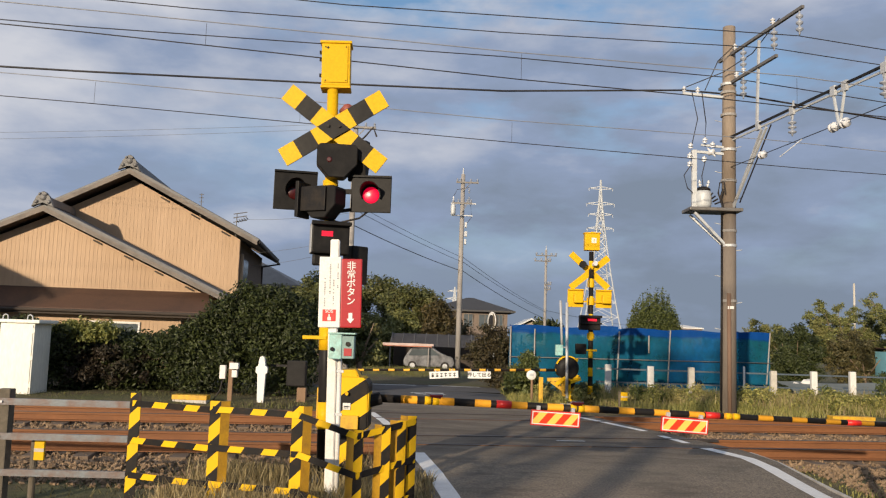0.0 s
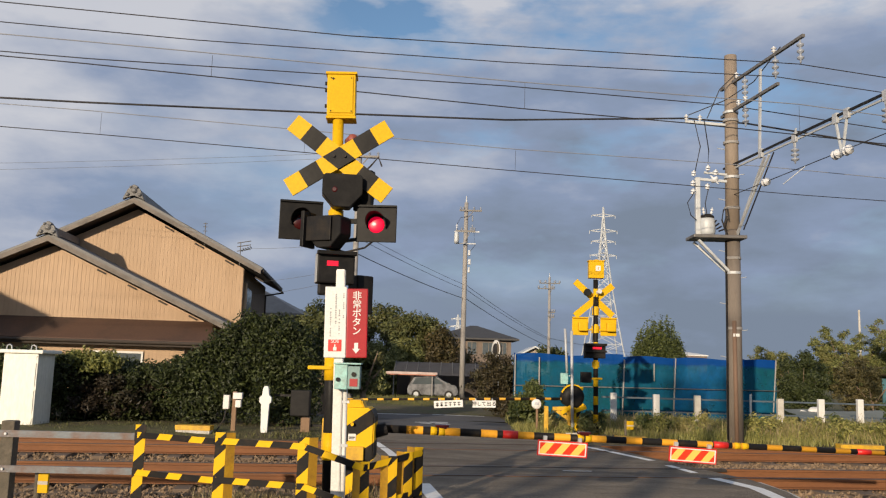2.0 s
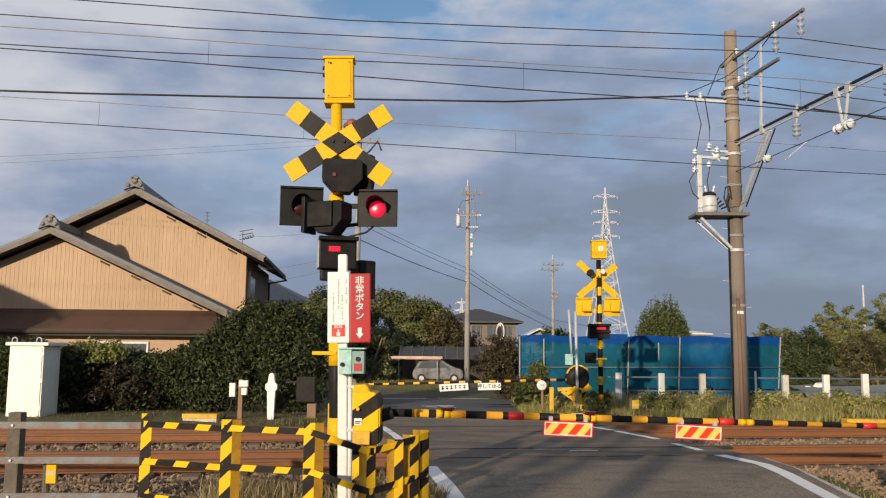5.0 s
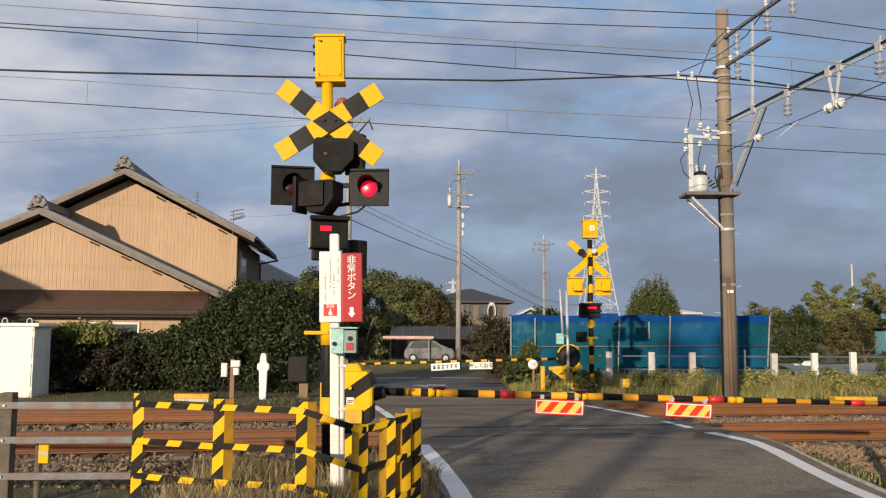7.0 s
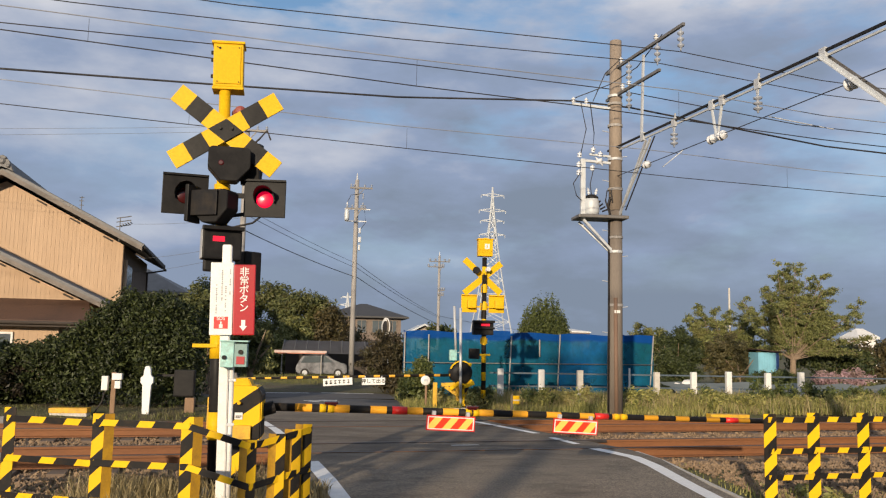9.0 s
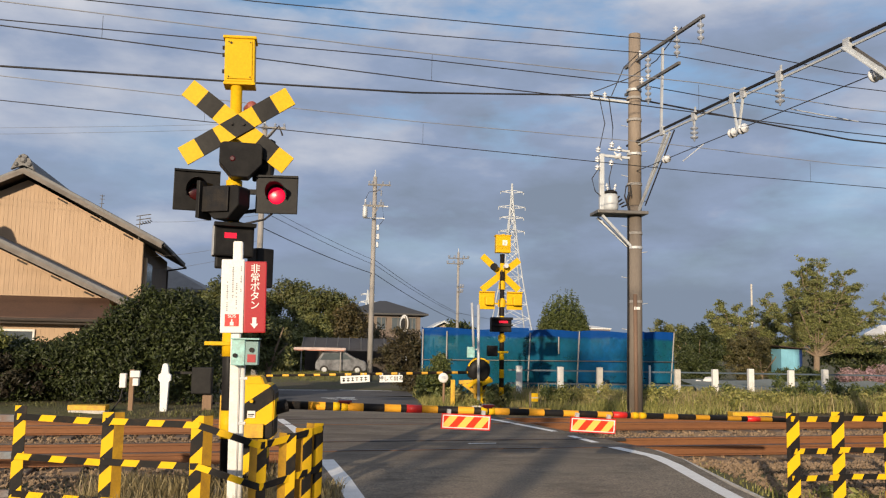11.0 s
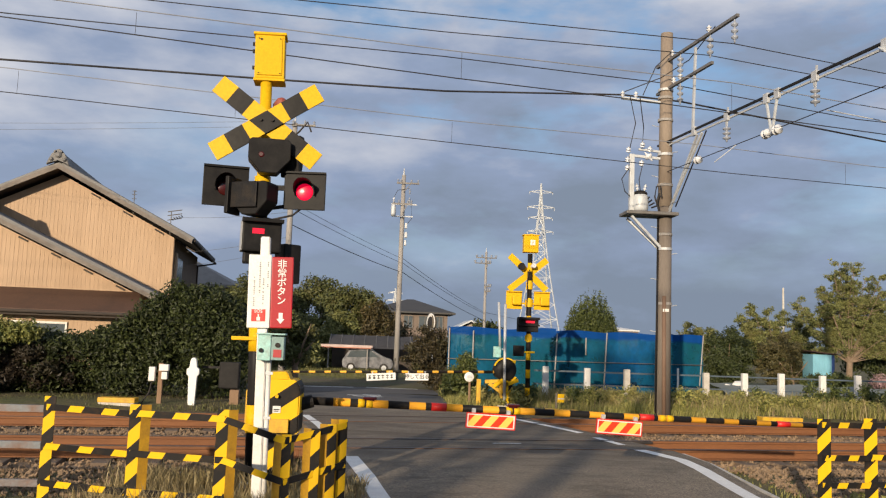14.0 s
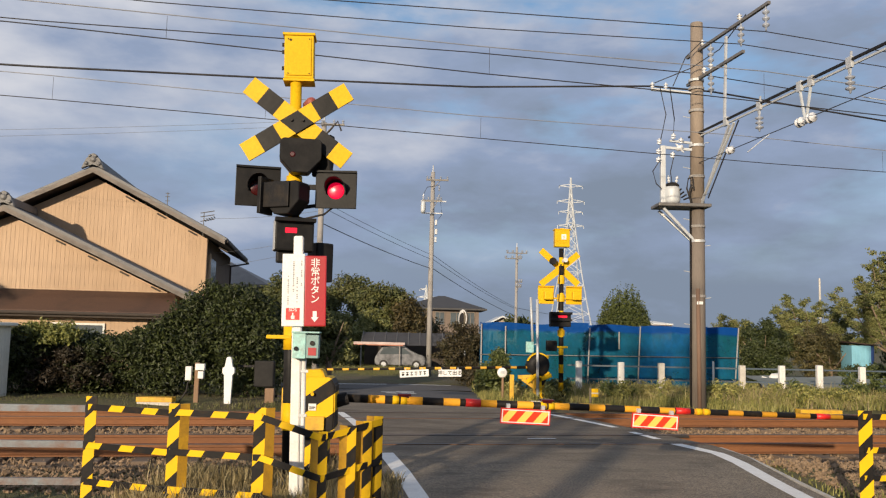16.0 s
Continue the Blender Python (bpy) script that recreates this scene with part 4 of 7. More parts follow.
def warning_board(s0, w, h, tilt):
    a = on_arm(s0)
    t = thing("warning_board", (a.x, a.y - 0.05, a.z - 0.05), "red and yellow striped warning board hanging from the barrier arm", "warning board", "boards on the barrier arm")
    m = Matrix.Translation((a.x + w / 2, a.y - 0.045, a.z - 0.05)) @ pose(0, 0, 0, 4, tilt, 6)
    bm = B()
    box(bm, -w / 2, w / 2, -0.006, 0.006, -h, 0.0, 0.003, m)
    ob = part("panel", bm, M_WARN, t)
    bm = B()
    for x0, x1, z0, z1 in ((-w / 2 - 0.006, w / 2 + 0.006, -h - 0.008, -h + 0.004), (-w / 2 - 0.006, w / 2 + 0.006, -0.006, 0.006), (-w / 2 - 0.006, -w / 2 + 0.005, -h, 0), (w / 2 - 0.005, w / 2 + 0.006, -h, 0)):
        box(bm, x0, x1, -0.010, 0.010, z0, z1, 0, m)
    part("border", bm, M_REDTAPE, t, "red and white taped border")
    bm = B()
    for x0, x1, z0, z1 in ((-w / 2 + 0.005, w / 2 - 0.005, -h + 0.004, -h + 0.014), (-w / 2 + 0.005, w / 2 - 0.005, -0.018, -0.006), (-w / 2 + 0.005, -w / 2 + 0.018, -h + 0.014, -0.018), (w / 2 - 0.018, w / 2 - 0.005, -h + 0.014, -0.018)):
        box(bm, x0, x1, -0.009, 0.009, z0, z1, 0, m)
    part("edge_band", bm, M_WHITE_CLEAN, t, "white edge band")
    for x in (-w * 0.36, w * 0.36):
        part("hanger", box(B(), x - 0.02, x + 0.02, -0.005, 0.05, -0.01, 0.05, 0.004, m), M_STEEL, t)


warning_board(1.83, 0.55, 0.155, 2.5)
warning_board(3.34, 0.54, 0.155, 3.2)


# ---- emergency button ----
def button_post():
    t = thing("emergency_button", (-1.08, 7.8, -0.03), "white post with red and white sign over green button box", "emergency button")
    foot, head = Vector((-1.075, 7.8, -0.05)), Vector((-1.125, 7.8, 2.46))
    bm = B()
    beam(bm, foot, head, 0.085, 0.085)
    bmesh.ops.bevel(bm, geom=list(bm.edges), offset=0.008, segments=2, affect="EDGES")
    part("post", bm, M_WHITE, t)
    bm = B()
    rod(bm, (-1.005, 7.765, -0.05), (-1.03, 7.765, 1.34), 0.022, None, 10)
    part("conduit", bm, M_WHITE, t, "white cable conduit", True)
    for z in (0.3, 0.8, 1.2):
        part("conduit_clip", box(B(), -1.05, -0.985, 7.735, 7.76, z, z + 0.025), M_STEEL, t)
    m = Matrix.Translation((-1.045, 7.73, 1.955)) @ pose(0, 0, 0, 0, -1.2, 3)
    bm = B()
    box(bm, -0.205, 0.0, -0.012, 0.012, -0.335, 0.335, 0.010, m)
    white = part("notice_board", bm, M_WHITE_CLEAN, t, "white enamel notice board")
    bm = B()
    box(bm, 0.002, 0.20, -0.012, 0.012, -0.335, 0.318, 0.010, m)
    red = part("sign_board", bm, M_RED, t, "red enamel sign with white writing")
    face = pose(0, 0, 0, 90, 0, 0)
    for i, ch in enumerate("非常ボタン"):
        text_part("lettering", ch, 0.088, m @ Matrix.Translation((0.098, -0.0145, 0.245 - 0.083 * i)) @ face, M_WHITE_CLEAN, red)
    bm = B()
    pts = [(-0.018, 0.0), (-0.018, -0.055), (-0.036, -0.055), (0.0, -0.10), (0.036, -0.055), (0.018, -0.055), (0.018, 0.0)]
    prism(bm, pts, -0.0165, -0.0125)
    bmesh.ops.transform(bm, matrix=m @ Matrix.Translation((0.098, 0, -0.195)), verts=bm.verts)
    part("down_arrow", bm, M_WHITE_CLEAN, red)
    bm = B()
    box(bm, -0.165, -0.04, -0.0155, -0.0125, -0.275, -0.165, 0, m)
    part("push_panel", bm, M_REDTAPE, white, "red panel with a pointing mark")
    text_part("lettering", "SOS", 0.042, m @ Matrix.Translation((-0.103, -0.0165, -0.183)) @ face, M_WHITE_CLEAN, white)
    bm = B()
    box(bm, -0.118, -0.085, -0.0175, -0.0155, -0.268, -0.235, 0.002, m)
    box(bm, -0.108, -0.096, -0.0175, -0.0155, -0.24, -0.21, 0, m)
    part("pointing_mark", bm, M_WHITE_CLEAN, white)
    g = random.Random(4)
    ink = worn("print_grey", (0.22, 0.22, 0.24), (0.35, 0.35, 0.36), 0.6, bump=0)
    for col, top, n in ((-0.028, 0.27, 14), (-0.066, 0.15, 16), (-0.10, 0.265, 18), (-0.148, 0.13, 17)):
        bm = B()
        for k in range(n):
            if g.random() < 0.8:
                s = g.uniform(0.004, 0.008)
                box(bm, col - s, col + s, -0.0145, -0.0125, top - 0.017 * k - 0.010, top - 0.017 * k, 0, m)
        tagged(part("print_column", bm, ink, white, "column of small print too small to read"), kind="stuff")
    bm = B()
    box(bm, -1.12, -1.0, 7.62, 7.75, 1.33, 1.56, 0.008)
    part("button_box", bm, M_GREEN_BOX, t, "pale green chipped button box")
    bm = B()
    box(bm, -1.0, -0.885, 7.63, 7.75, 1.335, 1.545, 0.006)
    cover = part("button_cover", bm, worn("dull_green_cover", (0.20, 0.33, 0.32), (0.13, 0.18, 0.17), 0.5), t, "dull green hinged cover with a red label")
    bm = B()
    box(bm, -0.978, -0.905, 7.624, 7.632, 1.36, 1.43)
    part("label_plate", bm, M_RED, cover)
    bm = B()
    rod(bm, (-0.942, 7.632, 1.47), (-0.942, 7.615, 1.47), 0.022, None, 14)
    part("push_button", bm, M_BLACK_METAL, cover)
    bm = B()
    box(bm, -1.13, -0.875, 7.60, 7.76, 1.56, 1.575, 0.004)
    part("box_roof", bm, M_GREEN_BOX, t)
    bm = B()
    rod(bm, (-1.085, 7.618, 1.42), (-1.085, 7.600, 1.42), 0.02, None, 10)
    part("keyhole", bm, M_BLACK_METAL, t)


button_post()


# ---- fences by the road ----
def fence_post(parent, x, y, top, w, side):
    """An angle-section post: striped face and a plain flange."""
    bm = B()
    box(bm, x - w / 2, x + w / 2, y - 0.008, y, -0.08, top, 0.002)
    post = part("post", bm, M_FENCE, parent)
    if not side:
        return
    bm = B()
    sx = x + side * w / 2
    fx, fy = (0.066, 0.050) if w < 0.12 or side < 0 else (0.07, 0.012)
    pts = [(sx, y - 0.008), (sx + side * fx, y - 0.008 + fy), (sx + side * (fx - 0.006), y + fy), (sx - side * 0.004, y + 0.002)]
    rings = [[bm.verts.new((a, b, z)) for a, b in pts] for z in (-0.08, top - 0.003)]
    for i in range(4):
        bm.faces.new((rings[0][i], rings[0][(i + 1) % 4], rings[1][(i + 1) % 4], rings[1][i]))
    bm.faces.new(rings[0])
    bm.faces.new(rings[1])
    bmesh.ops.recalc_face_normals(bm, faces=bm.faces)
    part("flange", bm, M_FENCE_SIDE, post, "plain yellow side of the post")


def fence_rail(parent, a, b, h=0.052):
    bm = B()
    beam(bm, a, b, 0.012, h)
    part("rail", bm, M_RAILSTRIPE, parent)


def barrier_fence(label, posts, rails, w=0.095, side=1):
    x, y = posts[0][:2]
    t = thing("crossing_fence", (x, y, -0.03), label, "fence", "striped fences")
    for i, (px, py, top) in enumerate(posts):
        fence_post(t, px, py, top, w, side if i or w != 0.095 else 0)
    for (x0, y0, _), (x1, y1, _) in zip(posts, posts[1:]):
        for z in rails:
            fence_rail(t, (x0 - 0.02, y0 - 0.016, z), (x1 + 0.02, y1 - 0.016, z - 0.01))
    return t


fa = barrier_fence("yellow and black striped steel fence on dry grass", [(-2.80, 7.42, 0.975), (-2.0, 7.12, 0.955), (-1.26, 6.95, 0.95)], (0.885, 0.56, 0.255))
fb = barrier_fence("yellow and black striped steel fence along the road edge", [(-0.73, 6.84, 0.78), (-0.51, 6.95, 0.82), (-0.385, 7.03, 0.85), (-0.30, 7.10, 0.885)], (), 0.075, -1)
for z in (0.72, 0.40, 0.09):
    fence_rail(fa, (-1.24, 6.934, z + 0.15), (-0.74, 6.82, z + 0.01))
    fence_rail(fb, (-0.74, 6.82, z + 0.01), (-0.27, 7.09, z + 0.12))
fc = barrier_fence("yellow and black striped steel fence beside the ballast", [(4.18, 7.72, 0.96), (4.72, 7.86, 0.965), (5.30, 7.92, 0.965), (5.95, 8.05, 0.96)], (0.905, 0.60, 0.345), 0.13, 0)


def guard_rail():
    t = thing("guard_rail", (-4.0, 7.4, -0.03), "rusting grey steel guard rail on concrete posts", "guard rail")
    for z in (0.865, 0.56, 0.245):
        bm = B()
        beam(bm, (-9.5, 7.05, z), (-2.86, 7.44, z), 0.012, 0.058)
        beam(bm, (-9.5, 7.065, z + 0.026), (-2.86, 7.455, z + 0.026), 0.04, 0.008)
        part("rail", bm, M_GALV_RUST, t)
    for x in (-3.98, -5.9, -7.8):
        bm = B()
        y = 7.44 + (x + 2.86) * 0.0587
        box(bm, x - 0.06, x + 0.06, y + 0.012, y + 0.12, -0.1, 0.975, 0.012)
        part("post", bm, M_DARKPOST, t, "dark brown concrete post")
    for x in (-3.98, -5.9, -7.8):
        y = 7.44 + (x + 2.86) * 0.0587
        for z in (0.865, 0.56, 0.245):
            part("bolt", rod(B(), (x, y - 0.005, z), (x, y - 0.02, z), 0.012, None, 8), M_STEEL, t)


guard_rail()


def marker_stake(x, y, h, w, label):
    t = thing("marker_stake", (x, y, -0.05), label, "marker stake", "yellow marker stakes")
    part("stake", rod(B(), (x, y, -0.1), (x, y, h), 0.03, None, 10), M_DARKPOST, t)
    bm = B()
    box(bm, x + 0.02, x + 0.02 + w, y - 0.05, y - 0.02, h - 0.22, h - 0.02, 0.004)
    part("reflector", bm, M_YELLOW, t, "yellow reflector plate")
    part("reflector_band", box(B(), x + 0.02, x + 0.02 + w, y - 0.054, y - 0.049, h - 0.145, h - 0.115), M_CONC, t, "pale band across the reflector")


marker_stake(-3.74, 7.55, 0.56, 0.09, "grey stake with a yellow reflector beside the guard rail")
marker_stake(4.22, 20.05, 0.36, 0.16, "grey stake with a yellow reflector in the verge grass")


# ---- far side of the crossing ----
def far_signal():
    t = thing("crossing_signal", (3.6, 20.55, -0.05), "yellow and black banded crossing signal seen from behind", "crossing signal")
    x, y = 3.58, 20.55
    part("post", rod(B(), (x + 0.02, y, -0.1), (x, y, 3.75), 0.06, None, 14), M_POSTBAND, t, "black and yellow banded post", True)
    bm = B()
    box(bm, x - 0.18, x + 0.19, y - 0.12, y + 0.12, 3.78, 4.20, 0.012)
    case = part("bell_case", bm, M_YELLOW, t, "yellow sheet steel bell case")
    bm = B()
    part("case_lid", box(B(), x - 0.2, x + 0.21, y - 0.14, y + 0.14, 4.20, 4.225, 0.006), M_YELLOW, case)
    prism(bm, [(x - 0.10, 4.225), (x, 4.25), (x + 0.14, 4.225)], y - 0.08, y + 0.08)
    part("lid_vent", bm, M_YELLOW, case)
    bm = B()
    box(bm, x - 0.02, x + 0.10, y - 0.126, y - 0.12, 3.96, 4.09)
    part("number_plate", bm, M_WHITE_CLEAN, case, "white plate with a bar")
    bm = B()
    box(bm, x + 0.03, x + 0.05, y - 0.131, y - 0.126, 3.99, 4.06)
    part("plate_bar", bm, M_YELLOW_OLD, case)
    crossboard(t, (x - 0.50, y + 0.08, 3.70), (x + 0.44, y + 0.08, 2.86), 0.16, (M_YELLOW,))
    crossboard(t, (x - 0.50, y + 0.06, 2.84), (x + 0.44, y + 0.06, 3.62), 0.16, (M_YELLOW,))
    for sx in (-0.37, 0.33):
        bm = B()
        box(bm, x + sx - 0.20, x + sx + 0.20, y + 0.04, y + 0.07, 2.36, 2.80, 0.008)
        box(bm, x + sx - 0.20, x + sx + 0.20, y - 0.02, y + 0.06, 2.78, 2.81, 0.004)
        bb = part("backboard", bm, M_YELLOW, t, "yellow back of a lamp board")
        bm = B()
        box(bm, x + sx - 0.06, x + sx + 0.17, y - 0.12, y + 0.04, 2.46, 2.68, 0.03)
        part("lamp_housing", bm, M_YELLOW, bb)
    bm = B()
    beam(bm, (x - 0.3, y - 0.02, 2.50), (x + 0.3, y - 0.02, 2.50), 0.04, 0.04)
    part("cross_arm", bm, M_YELLOW, t)
    part("clamp", rod(B(), (x, y, 2.42), (x, y, 2.60), 0.10, None, 14), M_YELLOW, t)
    part("clamp", rod(B(), (x, y, 2.86), (x, y, 3.04), 0.085, None, 14), M_YELLOW, t)
    part("clamp", rod(B(), (x + 0.01, y, 1.58), (x + 0.01, y, 1.72), 0.09, None, 14), M_YELLOW, t)
    bm = B()
    box(bm, x - 0.28, x + 0.22, y - 0.2, y + 0.10, 1.80, 2.16, 0.02, None)
    box(bm, x - 0.30, x + 0.24, y - 0.30, y - 0.2, 2.10, 2.16, 0.01)
    box(bm, x - 0.30, x + 0.24, y - 0.28, y - 0.2, 1.94, 1.99, 0.01)
    ind = part("direction_indicator", bm, M_BLACK, t, "black direction indicator with two hooded panels")
    bm = B()
    box(bm, x - 0.10, x + 0.12, y - 0.215, y - 0.2, 2.02, 2.075)
    part("arrow_panel", bm, M_REDARROW, ind, "lit red arrow panel")
    bm = B()
    box(bm, x - 0.36, x - 0.10, y - 0.10, y + 0.08, 1.20, 1.46, 0.02)
    part("speaker_box", bm, M_BLACK, t)
    bm = B()
    box(bm, x - 0.1, x + 0.16, y - 0.1, y - 0.05, 1.28, 1.33, 0.01)
    part("step_bracket", bm, M_YELLOW, t)
    bm = B()
    lathe(bm, (x - 0.22, y - 0.12, 3.42), (x - 0.22, y + 0.1, 3.42), [0.09, 0.09, 0.08, 0.04], 12)
    part("rear_lamp", bm, M_BLACK, t)
    bm = B()
    rod(bm, (x + 0.08, y - 0.16, 3.45), (x + 0.02, y + 0.1, 3.40), 0.06, 0.04, 14)
    part("siren", bm, M_PORC, t, "pale siren horn")
    tube("cable", [(x - 0.02, y - 0.08, 3.35), (x - 0.07, y - 0.1, 3.1), (x - 0.06, y - 0.1, 2.7), (x - 0.08, y - 0.08, 2.2)], 0.012, M_RUBBER, t)


far_signal()


def far_machine():
    t = thing("barrier_machine", (3.0, 20.5, -0.05), "yellow barrier machine with a black motor case in the grass", "barrier machine")
    bm = B()
    prism(bm, [(2.78, 0.66), (2.72, 0.86), (2.80, 1.05), (2.96, 1.12), (3.18, 1.08), (3.28, 0.92), (3.24, 0.70), (3.0, 0.60)], 20.35, 20.7)
    bmesh.ops.bevel(bm, geom=list(bm.edges), offset=0.02, segments=2, affect="EDGES")
    part("motor_case", bm, M_BLACK, t, "black motor case")
    part("motor_drum", lathe(B(), (3.0, 20.36, 0.86), (3.0, 20.26, 0.86), [0.27, 0.28, 0.26, 0.12], 24), M_BLACK, t, "round black motor drum", True)
    bm = B()
    for i in range(9):
        a0, a1 = (math.radians(35 + 14 * (i + k)) for k in (0, 1))
        beam(bm, (3.0 + 0.285 * math.cos(a0), 20.3, 0.86 + 0.285 * math.sin(a0)), (3.0 + 0.285 * math.cos(a1), 20.3, 0.86 + 0.285 * math.sin(a1)), 0.09, 0.03)
    part("drum_guard", bm, M_YELLOW, t, "yellow arched guard over the drum")
    bm = B()
    box(bm, 2.86, 3.05, 20.32, 20.5, 1.07, 1.15, 0.02)
    box(bm, 3.14, 3.26, 20.32, 20.5, 1.04, 1.10, 0.02)
    part("top_cover", bm, M_YELLOW, t)
    for a, b in (((2.90, 20.4, 0.62), (2.96, 20.4, -0.1)), ((3.12, 20.5, 0.68), (3.16, 20.5, -0.1)), ((2.52, 20.4, 0.56), (2.9, 20.4, 0.58)), ((2.62, 20.42, 0.52), (2.94, 20.42, 0.30))):
        bm = B()
        beam(bm, a, b, 0.10, 0.085)
        part("frame_bar", bm, M_YELLOW_OLD, t)
    bm = B()
    beam(bm, (3.26, 20.36, 0.70), (3.02, 20.36, 0.28), 0.03, 0.10)
    beam(bm, (2.98, 20.36, 0.30), (3.08, 20.36, -0.02), 0.03, 0.10)
    part("striped_guard", bm, M_FENCE, t, "yellow and black guard plate")
    bm = B()
    box(bm, 2.30, 2.40, 20.2, 20.32, -0.1, 0.62, 0.012)
    part("stop_post", bm, M_YELLOW_OLD, t, "yellow stop post")
    for a, b in (((2.95, 20.3, 0.62), (2.72, 20.3, 0.46)), ((3.02, 20.3, 0.60), (3.06, 20.3, 0.05)), ((3.0, 20.3, 0.50), (3.32, 20.3, 0.62))):
        part("bracket", beam(B(), a, b, 0.06, 0.09), M_YELLOW, t, "yellow forked steel bracket")


far_machine()
arm2, on_arm2, sleeve2 = barrier_arm((2.85, 20.4, 0.80), (-2.55, 20.25, 0.635), 0.036, 0.024, M_FARARM)
for x0, x1, body in ((-0.36, 0.34, ""), (0.57, 1.13, "押して出る")):
    s0 = 2.85 - x1
    a = on_arm2(s0)
    t = thing("notice_board", (x0, 20.28, 0.6), "small white notice board hanging from the barrier arm", "notice board", "notices on the barrier arm")
    tilt = -1.5 if body else -4.0
    m = Matrix.Translation(((x0 + x1) / 2, 20.27, a.z - 0.125)) @ pose(0, 0, 0, 0, tilt, 0)
    w = x1 - x0
    bm = B()
    box(bm, -w / 2, w / 2, -0.006, 0.006, -0.085, 0.085, 0.004, m)
    b = part("panel", bm, M_WHITE_CLEAN, t)
    for sx in (-0.2, 0.2):
        part("hanger", box(B(), sx - 0.012, sx + 0.012, 0.0, 0.06, 0.08, 0.13, 0, m), M_STEEL, t)
    if body:
        text_part("lettering", body, 0.118, m @ Matrix.Translation((0, -0.0085, 0.0)) @ pose(0, 0, 0, 90, 0, 0), M_BLACK_METAL, b)
    else:
        bm = B()
        g = random.Random(8)
        for k in range(6):
            cx = -0.27 + 0.105 * k
            box(bm, cx - 0.035, cx + 0.035, -0.009, -0.006, 0.022, 0.038, 0, m)
            box(bm, cx - 0.01, cx + 0.006, -0.009, -0.006, -0.05, 0.045, 0, m)
            box(bm, cx - 0.03, cx + 0.03, -0.009, -0.006, -0.045 + 0.03 * g.random(), -0.028 + 0.03 * g.random(), 0, m)
        part("lettering_bars", bm, M_BLACK_METAL, b, "dark lettering too blurred to read")


def far_button():
    t = thing("emergency_button", (2.95, 20.2, 0.0), "bare steel posts with a pale green emergency button box", "emergency button")
    part("post", rod(B(), (2.98, 20.2, -0.1), (2.94, 20.2, 2.45), 0.035, None, 12), M_STEEL, t, "", True)
    part("rear_post", rod(B(), (2.86, 20.35, 1.4), (2.80, 20.35, 2.5), 0.03, None, 12), M_STEEL, t, "", True)
    bm = B()
    box(bm, 2.68, 2.86, 20.15, 20.28, 1.16, 1.42, 0.01)
    part("button_box", bm, M_GREEN_BOX, t, "pale green button box")
    bm = B()
    beam(bm, (2.80, 20.26, 1.36), (2.98, 20.24, 1.36), 0.03, 0.03)
    part("bracket", bm, M_STEEL, t)
    bm = B()
    box(bm, 2.80, 3.15, 20.05, 20.35, -0.12, 0.02, 0.01)
    part("footing", bm, M_CONC, t)


far_button()


def reflector_disc():
    t = thing("reflector_post", (2.12, 20.3, -0.05), "round white reflector on a short post in the grass", "reflector")
    part("post", rod(B(), (2.14, 20.34, -0.1), (2.14, 20.34, 0.55), 0.03, None, 8), M_WOOD, t)
    bm = B()
    lathe(bm, (2.12, 20.31, 0.66), (2.12, 20.28, 0.66), [0.115, 0.12, 0.11, 0.03], 24)
    part("disc", bm, M_WHITE, t, "white disc", True)
    bm = B()
    box(bm, 2.07, 2.17, 20.268, 20.278, 0.64, 0.70)
    part("mark", bm, M_STEEL, t)


reflector_disc()


# ---- overhead line ----
PERP = Vector((0.148, -0.989, 0.0))
POLE = Vector((6.60, 19.4, 0.0))


def span(s, z, side=0.0):
    """A place s metres from the far mast over the tracks, at height z."""
    return POLE + PERP * s + Vector((0.989, 0.148, 0.0)) * side + Vector((0, 0, z))


def insulator(parent, p0, p1, r, discs, material, name="insulator"):
    rad = [0.012, 0.02]
    for _ in range(discs):
        rad += [r * 0.3, r, r * 0.95, r * 0.28]
    rad += [0.02, 0.012]
    return part(name, lathe(B(), p0, p1, rad, 12), material, parent, "", True)


